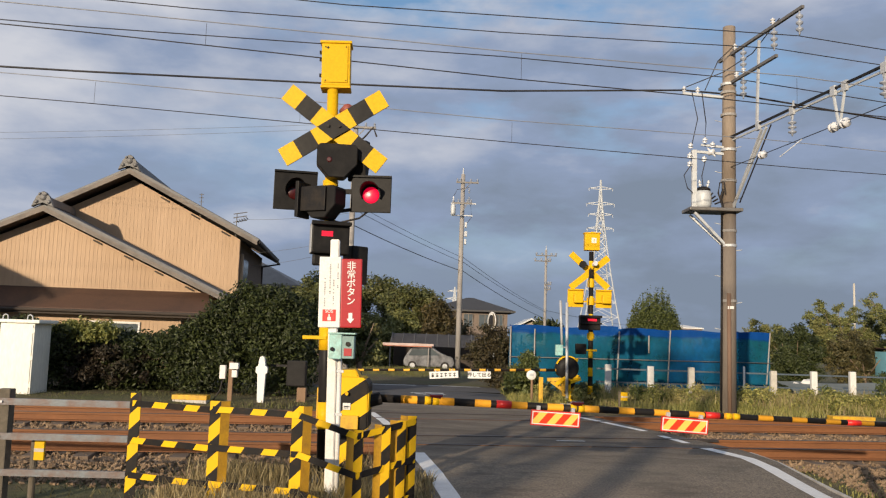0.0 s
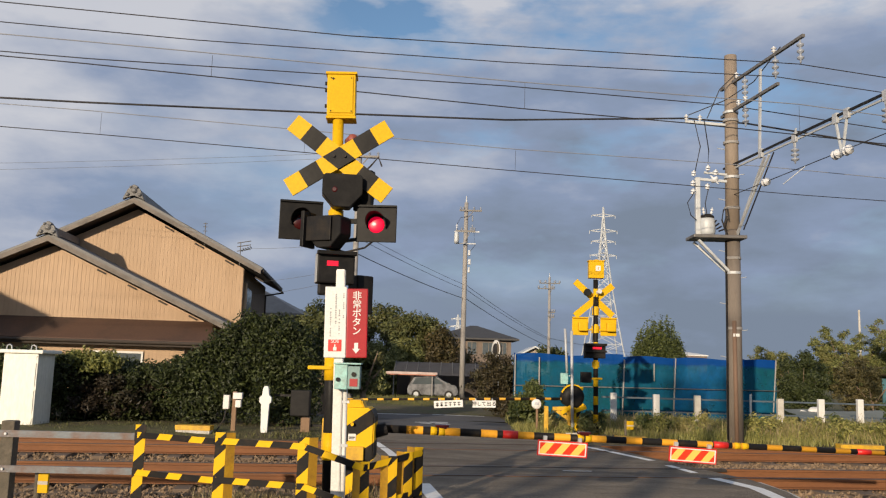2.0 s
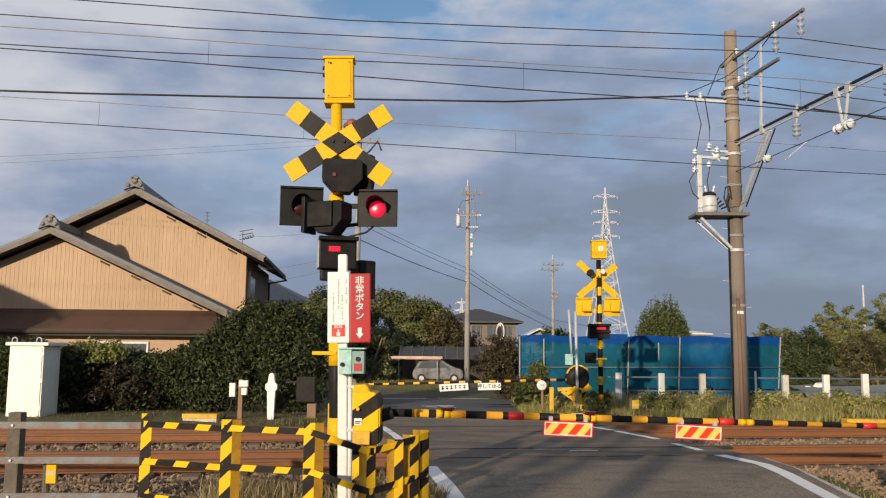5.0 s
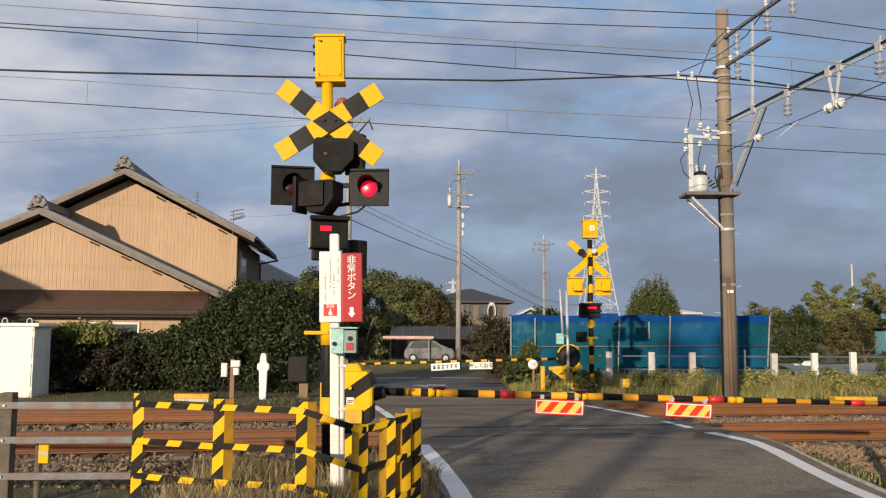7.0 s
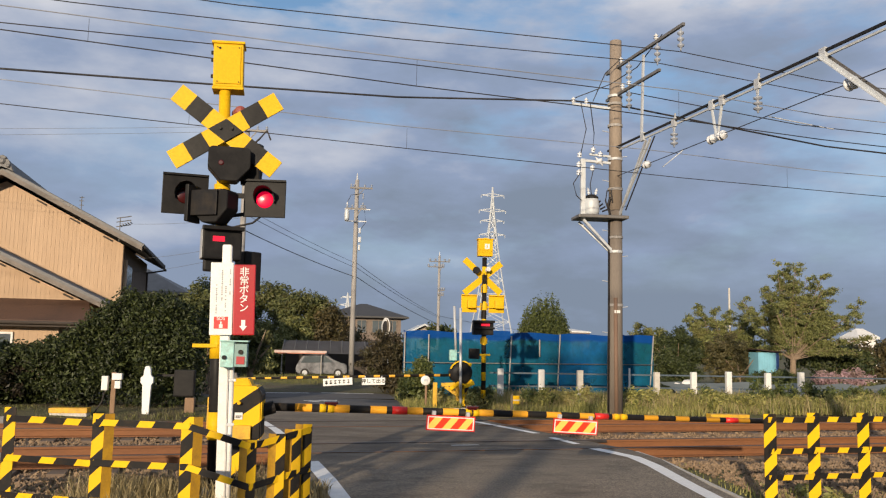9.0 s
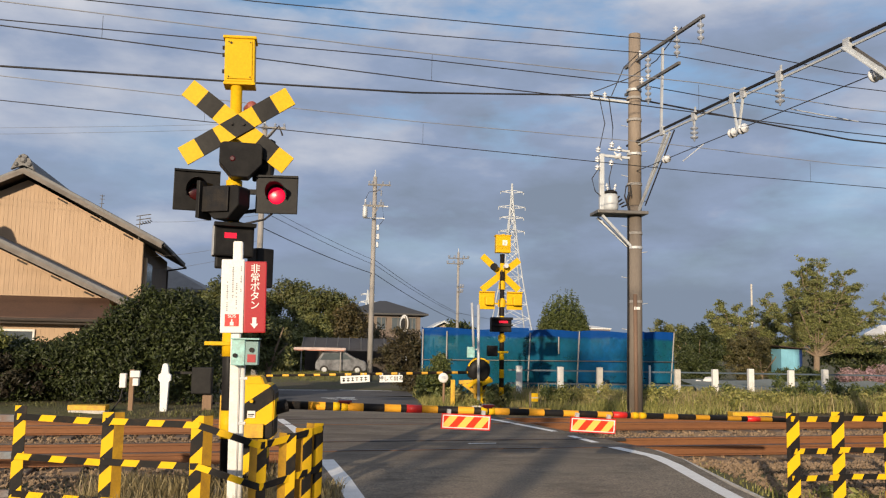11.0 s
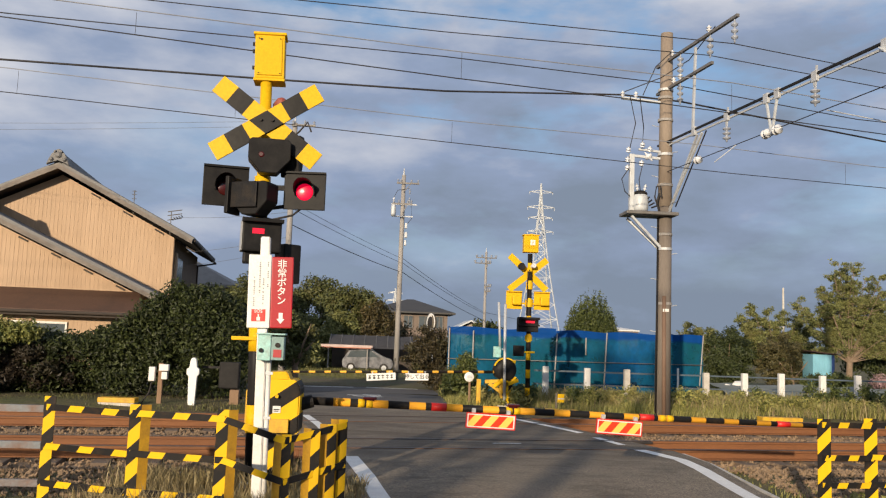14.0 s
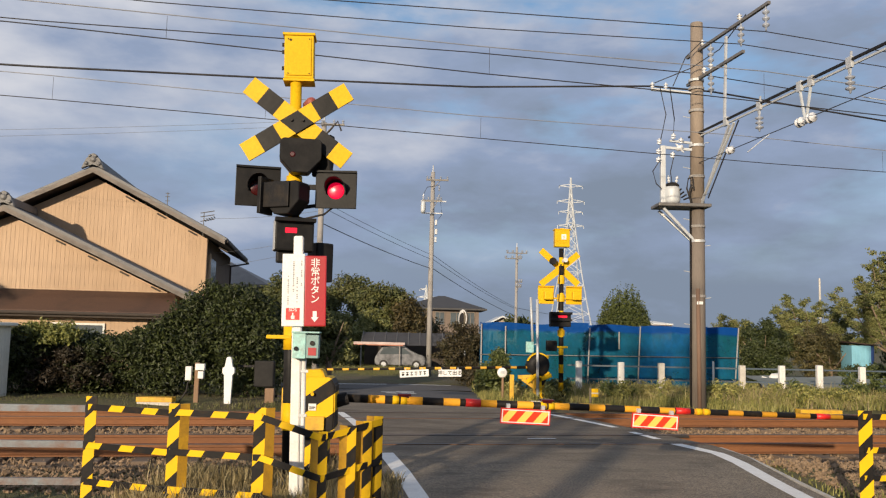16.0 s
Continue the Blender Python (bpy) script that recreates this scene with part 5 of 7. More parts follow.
def overhead_mast():
    t = thing("overhead_line_mast", POLE - Vector((0, 0, 0.05)), "weathered brown concrete mast with arms, insulators and a small transformer", "overhead mast")
    part("mast", rod(B(), POLE + Vector((0.022, 0, 4.9)), POLE + Vector((0.04, 0, 9.22)), 0.164, 0.145, 18), worn("tan_mast_concrete", (0.31, 0.25, 0.195), (0.18, 0.14, 0.108), 0.85, grain=50, stain=2.5, amount=0.7, bump=0.2, stretch=(1, 1, 0.25)), t, "tan upper concrete mast", True)
    part("lower_mast", rod(B(), POLE + Vector((0.0, 0, -0.3)), POLE + Vector((0.022, 0, 4.9)), 0.187, 0.166, 18), worn("sooty_mast_concrete", (0.20, 0.168, 0.140), (0.10, 0.080, 0.066), 0.9, grain=50, stain=2.0, amount=0.85, bump=0.25, stretch=(1, 1, 0.2)), t, "grey-brown sooty lower mast", True)
    for z, n in ((3.85, 1), (4.2, 0), (5.4, 0), (7.75, 1), (7.55, 0), (7.0, 0), (2.55, 0), (6.15, 1)):
        bm = B()
        rod(bm, POLE + Vector((0.02, 0, z)), POLE + Vector((0.02, 0, z + 0.06)), 0.185, None, 18)
        part("band", bm, M_STEEL if n else M_POLE, t, "steel clamp band")
    bm = B()
    box(bm, 6.53, 6.67, 19.195, 19.215, 2.38, 2.45)
    part("pole_plate", bm, M_WHITE, t, "small white plate")
    for i in range(9):
        z = 1.9 + i * 0.62
        s = 1 if i % 2 else -1
        part("step_iron", rod(B(), POLE + Vector((s * 0.15, -0.03, z)), POLE + Vector((s * 0.32, -0.03, z + 0.03)), 0.010, None, 6), M_STEEL, t)
    part("conduit", rod(B(), POLE + Vector((-0.02, -0.175, -0.1)), POLE + Vector((-0.03, -0.155, 2.75)), 0.05, None, 12), M_CONDUIT, t, "rust-brown cable cover", True)
    part("conduit", rod(B(), POLE + Vector((-0.17, -0.06, -0.1)), POLE + Vector((-0.155, -0.05, 4.62)), 0.028, None, 8), M_BLACK_METAL, t, "dark thin cable pipe", True)
    for z, s1 in ((8.50, 3.15), (7.80, 2.15)):
        bm = B()
        beam(bm, span(-0.45, z, 0.02), span(s1, z, 0.02), 0.065, 0.065)
        part("cross_arm", bm, M_ARMSTEEL, t, "steel cross arm")
    for s, z in ((3.02, 8.46), (2.05, 8.46), (0.72, 8.46), (0.72, 7.76)):
        insulator(t, span(s, z, 0.02), span(s, z - 0.52, 0.02), 0.075, 3, M_INS)
    for s, z in ((0.32, 8.54), (2.0, 8.54), (0.72, 7.84), (0.4, 7.84)):
        insulator(t, span(s, z, 0.02), span(s, z + 0.16, 0.02), 0.06, 2, M_PORC, "pin_insulator")
    bm = B()
    beam(bm, span(1.35, 6.5, 0.0), span(1.35, 8.42, 0.06), 0.05, 0.05)
    part("hanger_rod", bm, M_STEEL, t)
    bm = B()
    beam(bm, POLE + Vector((-1.08, 0, 7.54)), POLE + Vector((0.1, 0, 7.46)), 0.06, 0.06)
    part("side_arm", bm, M_GREYPAINT, t)
    for x in (-1.05, -0.72):
        insulator(t, POLE + Vector((x, 0, 7.55)), POLE + Vector((x, 0, 7.72)), 0.055, 2, M_PORC, "pin_insulator")
    # transformer stand
    bm = B()
    box(bm, 5.60, 6.85, 19.05, 19.75, 4.66, 4.74, 0.02)
    part("platform", bm, M_ARMSTEEL, t, "grey steel platform")
    for dy in (-0.2, 0.2):
        bm = B()
        beam(bm, (5.75, 19.4 + dy, 4.62), (6.55, 19.4 + dy * 0.4, 3.85), 0.05, 0.06)
        part("strut", bm, M_GREYPAINT, t)
    bm = B()
    box(bm, 5.73, 5.84, 19.30, 19.42, 4.75, 6.15, 0.01)
    part("stand_post", bm, M_GREYPAINT, t)
    bm = B()
    beam(bm, (5.72, 19.36, 6.12), (6.75, 19.36, 6.06), 0.05, 0.06)
    beam(bm, (5.95, 19.36, 6.28), (6.75, 19.36, 6.22), 0.05, 0.05)
    part("stand_arm", bm, M_GREYPAINT, t)
    bm = B()
    lathe(bm, (6.0, 19.35, 4.75), (6.0, 19.35, 5.16), [0.16, 0.19, 0.195, 0.195, 0.195, 0.19, 0.16], 16)
    part("transformer", bm, M_GREYPAINT, t, "small grey transformer", True)
    part("transformer_lid", lathe(B(), (6.0, 19.35, 5.16), (6.0, 19.35, 5.26), [0.165, 0.17, 0.15, 0.10], 16), M_BLACK_METAL, t, "dark transformer lid", True)
    for dx in (-0.08, 0.08):
        insulator(t, (6.0 + dx, 19.3, 5.24), (6.0 + dx * 1.4, 19.28, 5.42), 0.04, 2, M_PORC, "bushing")
    tube("jumper", [(6.40, 19.2, 4.8), (6.30, 19.18, 5.1), (6.34, 19.18, 5.35), (6.44, 19.18, 5.38), (6.47, 19.18, 5.1)], 0.018, M_RUBBER, t)
    for k in range(4):
        part("terminal", rod(B(), (6.10 + 0.05 * k, 19.28, 5.0 - 0.05 * k), (6.18 + 0.06 * k, 19.2, 5.10 - 0.07 * k), 0.02, None, 6), M_BLACK_METAL, t)
    for x, z in ((5.68, 6.16), (5.66, 5.92), (5.66, 5.72), (6.02, 6.3), (6.2, 6.2), (6.0, 5.85)):
        insulator(t, (x, 19.3, z), (x - 0.02, 19.2, z + 0.13), 0.06, 2, M_PORC, "pin_insulator")
    insulator(t, (6.08, 19.3, 6.2), (6.26, 19.25, 5.98), 0.10, 1, M_PORC, "fuse")
    tube("jumper", [(5.70, 19.3, 6.2), (5.85, 19.3, 6.9), (5.72, 19.35, 7.6)], 0.012, M_WIRE, t)
    tube("jumper", [(5.95, 19.3, 7.55), (6.05, 19.3, 6.8), (6.02, 19.3, 6.35)], 0.012, M_WIRE, t)
    tube("jumper", [(5.66, 19.2, 5.75), (5.50, 19.2, 5.5), (5.58, 19.2, 5.2), (5.72, 19.25, 5.1)], 0.012, M_WIRE, t)
    tube("jumper", [(6.0, 19.2, 5.85), (5.92, 19.2, 5.5), (5.98, 19.25, 5.15)], 0.012, M_WIRE, t)
    tube("jumper", [(6.02, 19.3, 7.6), (6.3, 19.2, 8.3), (6.62, 19.0, 8.62)], 0.012, M_WIRE, t)
    tube("jumper", [(5.6, 19.4, 7.7), (6.4, 19.1, 8.0), (6.9, 18.6, 8.3), (7.05, 17.4, 8.68)], 0.012, M_WIRE, t)
    tube("jumper", [(6.42, 19.2, 5.2), (6.36, 19.2, 5.0), (6.42, 19.2, 4.75)], 0.03, M_RUBBER, t)
    for dz, s1 in ((0.0, 1.55), (0.03, 1.75)):
        bm = B()
        beam(bm, POLE + Vector((0.08, -0.15, 4.78 + dz)), span(s1, 6.32), 0.045, 0.05)
        part("arm_brace", bm, M_GREYPAINT if dz else M_STEEL, t)
    tube("stay", [span(0.2, 4.9, 0.2), span(1.85, 6.35, 0.05)], 0.018, M_WIRE, t)


overhead_mast()


def near_mast():
    q = POLE + PERP * 10.7
    t = thing("overhead_line_mast", q - Vector((0, 0, 0.05)), "weathered concrete mast carrying the beam over the tracks", "overhead mast")
    part("mast", rod(B(), q + Vector((0, 0, -0.3)), q + Vector((0, 0, 9.0)), 0.185, 0.145, 18), M_CPOLE, t, "", True)


near_mast()


def gantry_beam():
    t = thing("gantry_beam", span(0.2, 6.3), "dark steel beam spanning both tracks with hanging insulators", "gantry beam")
    bm = B()
    beam(bm, span(-0.35, 6.47), span(10.9, 6.47), 0.045, 0.042)
    part("upper_chord", bm, M_BLACK_METAL, t, "dark steel upper chord")
    bm = B()
    beam(bm, span(-0.1, 6.40, 0.05), span(10.9, 6.40, 0.05), 0.03, 0.036)
    part("lower_chord", bm, M_GREYPAINT, t, "pale grey lower chord")
    bm = B()
    beam(bm, span(7.30, 6.40, -0.06), span(10.55, 3.60, -0.06), 0.012, 0.075)
    beam(bm, span(7.30, 6.37, -0.10), span(10.55, 3.57, -0.10), 0.075, 0.012)
    part("brace", bm, M_GREYPAINT, t, "pale grey angle-iron diagonal brace")
    bm = B()
    beam(bm, span(7.30, 6.40, 0.10), span(10.55, 3.60, 0.10), 0.012, 0.06)
    part("brace", bm, M_ARMSTEEL, t, "dull steel diagonal brace")
    for s in (1.4, 2.75, 4.15, 4.5, 5.6, 7.3):
        part("clamp", box(B(), -0.03, 0.03, -0.075, 0.075, -0.10, 0.10, 0.008, Matrix.Translation(span(s, 6.43)) @ pose(0, 0, 0, 0, 0, TURN)), M_STEEL, t)
    for s in (2.75, 5.6):
        insulator(t, span(s, 6.25), span(s, 5.88), 0.085, 3, M_INS)
        bm = B()
        beam(bm, span(s - 0.05, 6.45), span(s, 6.2), 0.03, 0.03)
        beam(bm, span(s + 0.05, 6.62), span(s, 6.2), 0.03, 0.03)
        part("hook", bm, M_STEEL, t)
    for s0 in (4.15, 4.5):
        bm = B()
        beam(bm, span(s0, 6.38), span(4.32, 5.66), 0.045, 0.03)
        part("drop_bracket", bm, M_GREYPAINT, t)
    for s0, s1 in ((4.02, 4.28), (4.36, 4.62)):
        insulator(t, span(s0, 5.72), span(s1, 5.74), 0.095, 2, M_PORC, "span_insulator")
    insulator(t, span(1.45, 5.74), span(1.72, 5.74), 0.09, 2, M_PORC, "span_insulator")
    insulator(t, span(7.75, 5.74), span(8.05, 5.76), 0.11, 2, M_PORC, "span_insulator")
    tube("span_wire", [span(0.15, 5.74), span(10.6, 5.78)], 0.009, M_WIRE, t)
    tube("pull_off", [span(3.1, 5.74), span(2.95, 5.38, -0.4)], 0.011, M_STEEL, t)
    tube("pull_off", [span(5.9, 5.74), span(6.0, 5.6, 1.3)], 0.010, M_STEEL, t)


gantry_beam()


def overhead_wire(label, pts, r, material, sag=0.0):
    tube("overhead_wire", pts, r, material, None, label, "overhead wire", sag, "", "overhead wires")


def track_line(c, x, z):
    return (x, c + SLOPE * x, z)


overhead_wire("dark contact wire over the far track", [track_line(FAR, -60, 6.6), track_line(FAR, -6.87, 5.70), track_line(FAR, 1.04, 5.50), track_line(FAR, 7.46, 5.36), track_line(FAR, 60, 4.9)], 0.0085, M_WIRE)
overhead_wire("pale messenger wire over the far track", [track_line(FAR, -60, 6.8), track_line(FAR, -7.0, 6.15), track_line(FAR, 1.02, 5.95), track_line(FAR, 6.67, 5.93), track_line(FAR, 11.0, 5.80), track_line(FAR, 60, 5.9)], 0.008, M_WIRE_PALE)
overhead_wire("dark contact wire over the near track", [track_line(NEAR, -60, 6.9), track_line(NEAR, -5.6, 5.87), track_line(NEAR, 1.0, 5.67), track_line(NEAR, 3.8, 5.63), track_line(NEAR, 8.7, 5.47), track_line(NEAR, 60, 4.9)], 0.009, M_WIRE)
overhead_wire("pale messenger wire over the near track", [track_line(NEAR, -60, 6.9), track_line(NEAR, -5.41, 6.21), track_line(NEAR, 0.9, 6.11), track_line(NEAR, 5.75, 6.10), track_line(NEAR, 8.74, 5.93), track_line(NEAR, 60, 5.9)], 0.008, M_WIRE_PALE)
overhead_wire("dark feeder wire on the outer insulators", [track_line(15.37, -60, 8.6), track_line(15.37, -2.1, 7.73), track_line(15.37, 7.04, 7.93), track_line(15.37, 10.63, 7.68), track_line(15.37, 60, 7.4)], 0.010, M_WIRE)
overhead_wire("dark feeder wire on the inner insulators", [track_line(16.33, -60, 8.5), track_line(16.33, -5.18, 7.76), track_line(16.33, 0.98, 7.82), track_line(16.33, 6.89, 7.99), track_line(16.33, 11.28, 7.71), track_line(16.33, 60, 7.4)], 0.010, M_WIRE)
overhead_wire("dark feeder wire beside the mast", [track_line(18.5, -60, 8.4), track_line(18.5, -8.1, 7.95), track_line(18.5, 1.1, 8.06), track_line(18.5, 6.6, 8.0), track_line(18.5, 12.0, 7.6), track_line(18.5, 60, 7.4)], 0.012, M_WIRE)
overhead_wire("thick black cable carried on the mast", [track_line(18.57, -60, 6.2), track_line(18.57, -8.14, 6.98), track_line(18.57, -3.06, 7.12), track_line(18.57, 1.15, 7.26), track_line(18.57, 5.55, 7.62), track_line(18.57, 7.1, 7.60), track_line(18.57, 12.9, 7.10), track_line(18.57, 60, 6.4)], 0.022, M_WIRE)
for c, xs, zz in ((FAR, (-14.0, -6.8, -3.0, 1.2, 10.2, 15.0), (0.43, 0.42, 0.42, 0.42, 0.46, 0.5)), (NEAR, (-3.8, 1.05, 5.75, 12.0), (0.34, 0.43, 0.5, 0.5))):
    for x, dz in zip(xs, zz):
        z0 = float(np.interp(x, (-6.9, 1.0, 7.5, 12.0), (5.70, 5.50, 5.36, 5.3))) if c == FAR else float(np.interp(x, (-5.6, 1.0, 3.8, 8.7), (5.87, 5.67, 5.63, 5.47)))
        tube("dropper", [track_line(c, x, z0), track_line(c, x, z0 + dz)], 0.0032, M_WIRE, None, "thin dropper between messenger and contact wire", "overhead wire", 0, "", "droppers")


# ---- old house beyond the tracks ----
def gable_ribs(bm, y, x0, x1, z0, peak_x, peak_z, slope, step=0.16):
    x = x0
    while x < x1:
        top = peak_z - slope * abs(x - peak_x)
        if top > z0 + 0.05:
            box(bm, x - 0.022, x + 0.022, y - 0.008, y, z0, top)
        x += step
    return bm


def roof_slab(bm, px, pz, ex, ez, y0, y1, th):
    n = Vector((pz - ez, 0, ex - px)).normalized() * th
    if n.z < 0:
        n = -n
    a = [(px, pz), (ex, ez), (ex + n.x, ez + n.z), (px + n.x * 0.0, pz + th * 1.1)]
    prism(bm, a, y0, y1)
    return bm


def tile_rows(bm, px, pz, ex, ez, y0, y1, th, step=0.34):
    """Raised tile courses running down the slope."""
    n = Vector((pz - ez, 0, ex - px)).normalized()
    if n.z < 0:
        n = -n
    y = y0 + 0.1
    while y < y1:
        a, b = Vector((px, y, pz)) + n * (th + 0.03), Vector((ex, y, ez)) + n * (th + 0.03)
        rod(bm, a, b, 0.06, None, 6)
        y += step
    return bm


def ridge_ornament(parent, x, y, z, s):
    bm = B()
    prism(bm, [(x - 0.55 * s, z - 0.30 * s), (x - 0.42 * s, z + 0.05 * s), (x - 0.28 * s, z + 0.22 * s), (x - 0.16 * s, z + 0.44 * s), (x, z + 0.52 * s), (x + 0.16 * s, z + 0.44 * s), (x + 0.28 * s, z + 0.22 * s), (x + 0.42 * s, z + 0.05 * s), (x + 0.55 * s, z - 0.30 * s), (x, z - 0.02 * s)], y - 0.12, y + 0.12)
    bmesh.ops.bevel(bm, geom=list(bm.edges), offset=0.03, segments=1, affect="EDGES")
    for dx, dz, r in ((0, 0.2, 0.16), (-0.3, -0.02, 0.10), (0.3, -0.02, 0.10), (-0.15, 0.36, 0.07), (0.15, 0.36, 0.07)):
        lathe(bm, (x + dx * s, y - 0.10, z + dz * s), (x + dx * s, y - 0.20, z + dz * s), [r * s, r * s, r * s * 0.5], 10)
    part("ridge_ornament", bm, M_ROOFTILE, parent, "grey clay ridge end tile")


def old_house():
    t = thing("old_house", (-14.5, 34, -0.3), "old two-gabled house with tan metal siding and grey tiled roof", "house")
    t.rotation_euler = (0, 0, radians(6.6))
    wy = 33.5
    # front wing
    px, pz, sl = -16.25, 6.24, 0.466
    wx0, wx1 = -24.0, -10.00
    wall_top = lambda x: pz - 0.42 - sl * abs(x - px)
    bm = B()
    prism(bm, [(wx0, -0.4), (wx1, -0.4), (wx1, wall_top(wx1)), (px, wall_top(px)), (wx0, wall_top(wx0))], wy, 36.0)
    w = part("front_wall", bm, M_SIDING, t, "tan vertical metal siding in sun")
    tagged(part("siding_ribs", gable_ribs(B(), wy, wx0 + 0.1, wx1, -0.3, px, pz - 0.42, sl), M_SIDING, w), kind="stuff")
    for ex in (-9.08, -24.2):
        ez = pz - sl * abs(ex - px)
        bm = roof_slab(B(), px, pz - 0.16, ex, ez - 0.16, wy - 0.75, 36.4, 0.085)
        r = part("front_roof", bm, M_ROOFTILE, t, "grey tiled roof slope")
        tagged(part("tile_course", tile_rows(B(), px, pz - 0.16, ex, ez - 0.16, wy - 0.70, 36.3, 0.075), M_ROOFTILE, r), kind="stuff")
        bm = B()
        prism(bm, [(px, pz - 0.13), (ex, ez - 0.13), (ex, ez - 0.31), (px, pz - 0.33)], wy - 0.80, wy - 0.72)
        part("bargeboard", bm, M_BARGE, t, "weathered grey bargeboard")
        bm = B()
        prism(bm, [(px, pz - 0.20), (ex, ez - 0.20), (ex, ez - 0.26), (px, pz - 0.28)], wy - 0.72, wy)
        part("soffit", bm, M_DARKWOOD, t)
    for i in range(5):
        x = -14.3 + i * 1.25
        bm = B()
        z = wall_top(x) + 0.02
        box(bm, x - 0.19, x + 0.19, wy - 0.06, wy + 0.02, z - 0.14, z - 0.07, 0, None)
        bmesh.ops.rotate(bm, verts=bm.verts, cent=(x, wy, z - 0.10), matrix=Matrix.Rotation(math.atan(sl), 3, "Y"))
        part("purlin_end", bm, M_DARKWOOD, t)
    ridge_ornament(t, px, wy - 0.8, pz + 0.04, 0.8)
    bm = B()
    prism(bm, [(px - 0.22, pz - 0.05), (px - 0.16, pz + 0.26), (px + 0.16, pz + 0.26), (px + 0.22, pz - 0.05)], wy - 0.7, 36.2)
    part("ridge", bm, M_ROOFTILE, t)
    # main wing
    mx, mz, ms, my = -13.70, 8.35, 0.517, 36.0
    mtop = lambda x: mz - 0.45 - ms * abs(x - mx)
    bm = B()
    prism(bm, [(-18.5, -0.4), (-8.97, -0.4), (-8.97, mtop(-8.97)), (mx, mtop(mx)), (-18.5, mtop(-18.5))], my, 45.6)
    w = part("main_wall", bm, M_SIDING, t, "tan vertical metal siding in sun")
    tagged(part("siding_ribs", gable_ribs(B(), my, -18.4, -8.97, 2.5, mx, mz - 0.45, ms), M_SIDING, w), kind="stuff")
    bm = B()
    box(bm, -8.967, -8.94, 36.02, 45.58, -0.4, mtop(-8.97) - 0.02)
    part("side_wall", bm, M_PLASTER, t, "brown plastered side wall")
    bm = B()
    box(bm, -8.94, -8.84, 36.35, 36.75, 3.35, 4.85, 0.01)
    part("shutter_box", bm, M_SIDING, t, "tan shutter box beside the window")
    part("side_window", box(B(), -8.94, -8.90, 36.8, 39.0, 3.45, 4.7), M_GLASS, t, "dark upstairs window")
    for ex in (-8.12, -19.28):
        ez = mz - ms * abs(ex - mx)
        bm = roof_slab(B(), mx, mz - 0.16, ex, ez - 0.16, my - 0.8, 46.6, 0.09)
        r = part("main_roof", bm, M_ROOFTILE, t, "grey tiled roof slope")
        tagged(part("tile_course", tile_rows(B(), mx, mz - 0.16, ex, ez - 0.16, my - 0.75, 46.5, 0.08), M_ROOFTILE, r), kind="stuff")
        bm = B()
        prism(bm, [(mx, mz - 0.13), (ex, ez - 0.13), (ex, ez - 0.31), (mx, mz - 0.33)], my - 0.85, my - 0.77)
        part("bargeboard", bm, M_BARGE, t, "weathered grey bargeboard")
        bm = B()
        prism(bm, [(mx, mz - 0.20), (ex, ez - 0.20), (ex, ez - 0.26), (mx, mz - 0.28)], my - 0.77, 46.2)
        part("soffit", bm, M_DARKWOOD, t)
    bm = B()
    rod(bm, (-8.06, 35.3, 5.30), (-8.06, 46.6, 5.22), 0.06, None, 8)
    rod(bm, (-8.06, 46.4, 5.2), (-8.93, 45.5, 4.95), 0.045, None, 8)
    rod(bm, (-8.90, 45.5, 4.95), (-8.90, 45.5, -0.3), 0.045, None, 8)
    part("gutter", bm, M_DARKWOOD, t)
    for i in range(4):
        x = -12.3 + i * 1.35
        bm = B()
        z = mtop(x) + 0.02
        box(bm, x - 0.21, x + 0.21, my - 0.06, my + 0.02, z - 0.15, z - 0.08)
        bmesh.ops.rotate(bm, verts=bm.verts, cent=(x, my, z - 0.11), matrix=Matrix.Rotation(math.atan(ms), 3, "Y"))
        part("purlin_end", bm, M_DARKWOOD, t)
    ridge_ornament(t, mx, my - 0.85, mz + 0.04, 0.85)
    bm = B()
    prism(bm, [(mx - 0.25, mz - 0.05), (mx - 0.18, mz + 0.30), (mx + 0.18, mz + 0.30), (mx + 0.25, mz - 0.05)], my - 0.75, 46.4)
    part("ridge", bm, M_ROOFTILE, t)
    # lean-to
    bm = B()
    a = [(-30.0, 33.5, 2.94), (-9.79, 33.5, 2.94), (-9.39, 31.8, 2.10), (-30.0, 31.8, 2.10)]
    va = [bm.verts.new(p) for p in a]
    vb = [bm.verts.new((x, y, z - 0.09)) for x, y, z in a]
    bm.faces.new(va)
    bm.faces.new(vb[::-1])
    for i in range(4):
        bm.faces.new((va[i], vb[i], vb[(i + 1) % 4], va[(i + 1) % 4]))
    part("lean_to_roof", bm, M_PENT, t, "rusty brown sheet metal lean-to roof")
    bm = B()
    box(bm, -30, -9.44, 31.84, 31.90, 1.86, 2.02)
    part("fascia", bm, M_DARKWOOD, t, "dark timber fascia under the eave")
    bm = B()
    rod(bm, (-30, 31.75, 2.00), (-9.36, 31.75, 2.00), 0.06, None, 8)
    part("gutter", bm, M_DARKWOOD, t)
    bm = B()
    box(bm, -30, -10.6, 32.4, 32.5, -0.4, 2.25)
    w = part("lean_to_wall", bm, M_SIDING, t)
    bm = B()
    x = -29.9
    while x < -10.6:
        box(bm, x - 0.022, x + 0.022, 32.392, 32.4, -0.3, 2.2)
        x += 0.16
    tagged(part("siding_ribs", bm, M_SIDING, w), kind="stuff")
    win = thing("window", (-14.4, 32.4, 1.2), "", "")
    win.parent = t
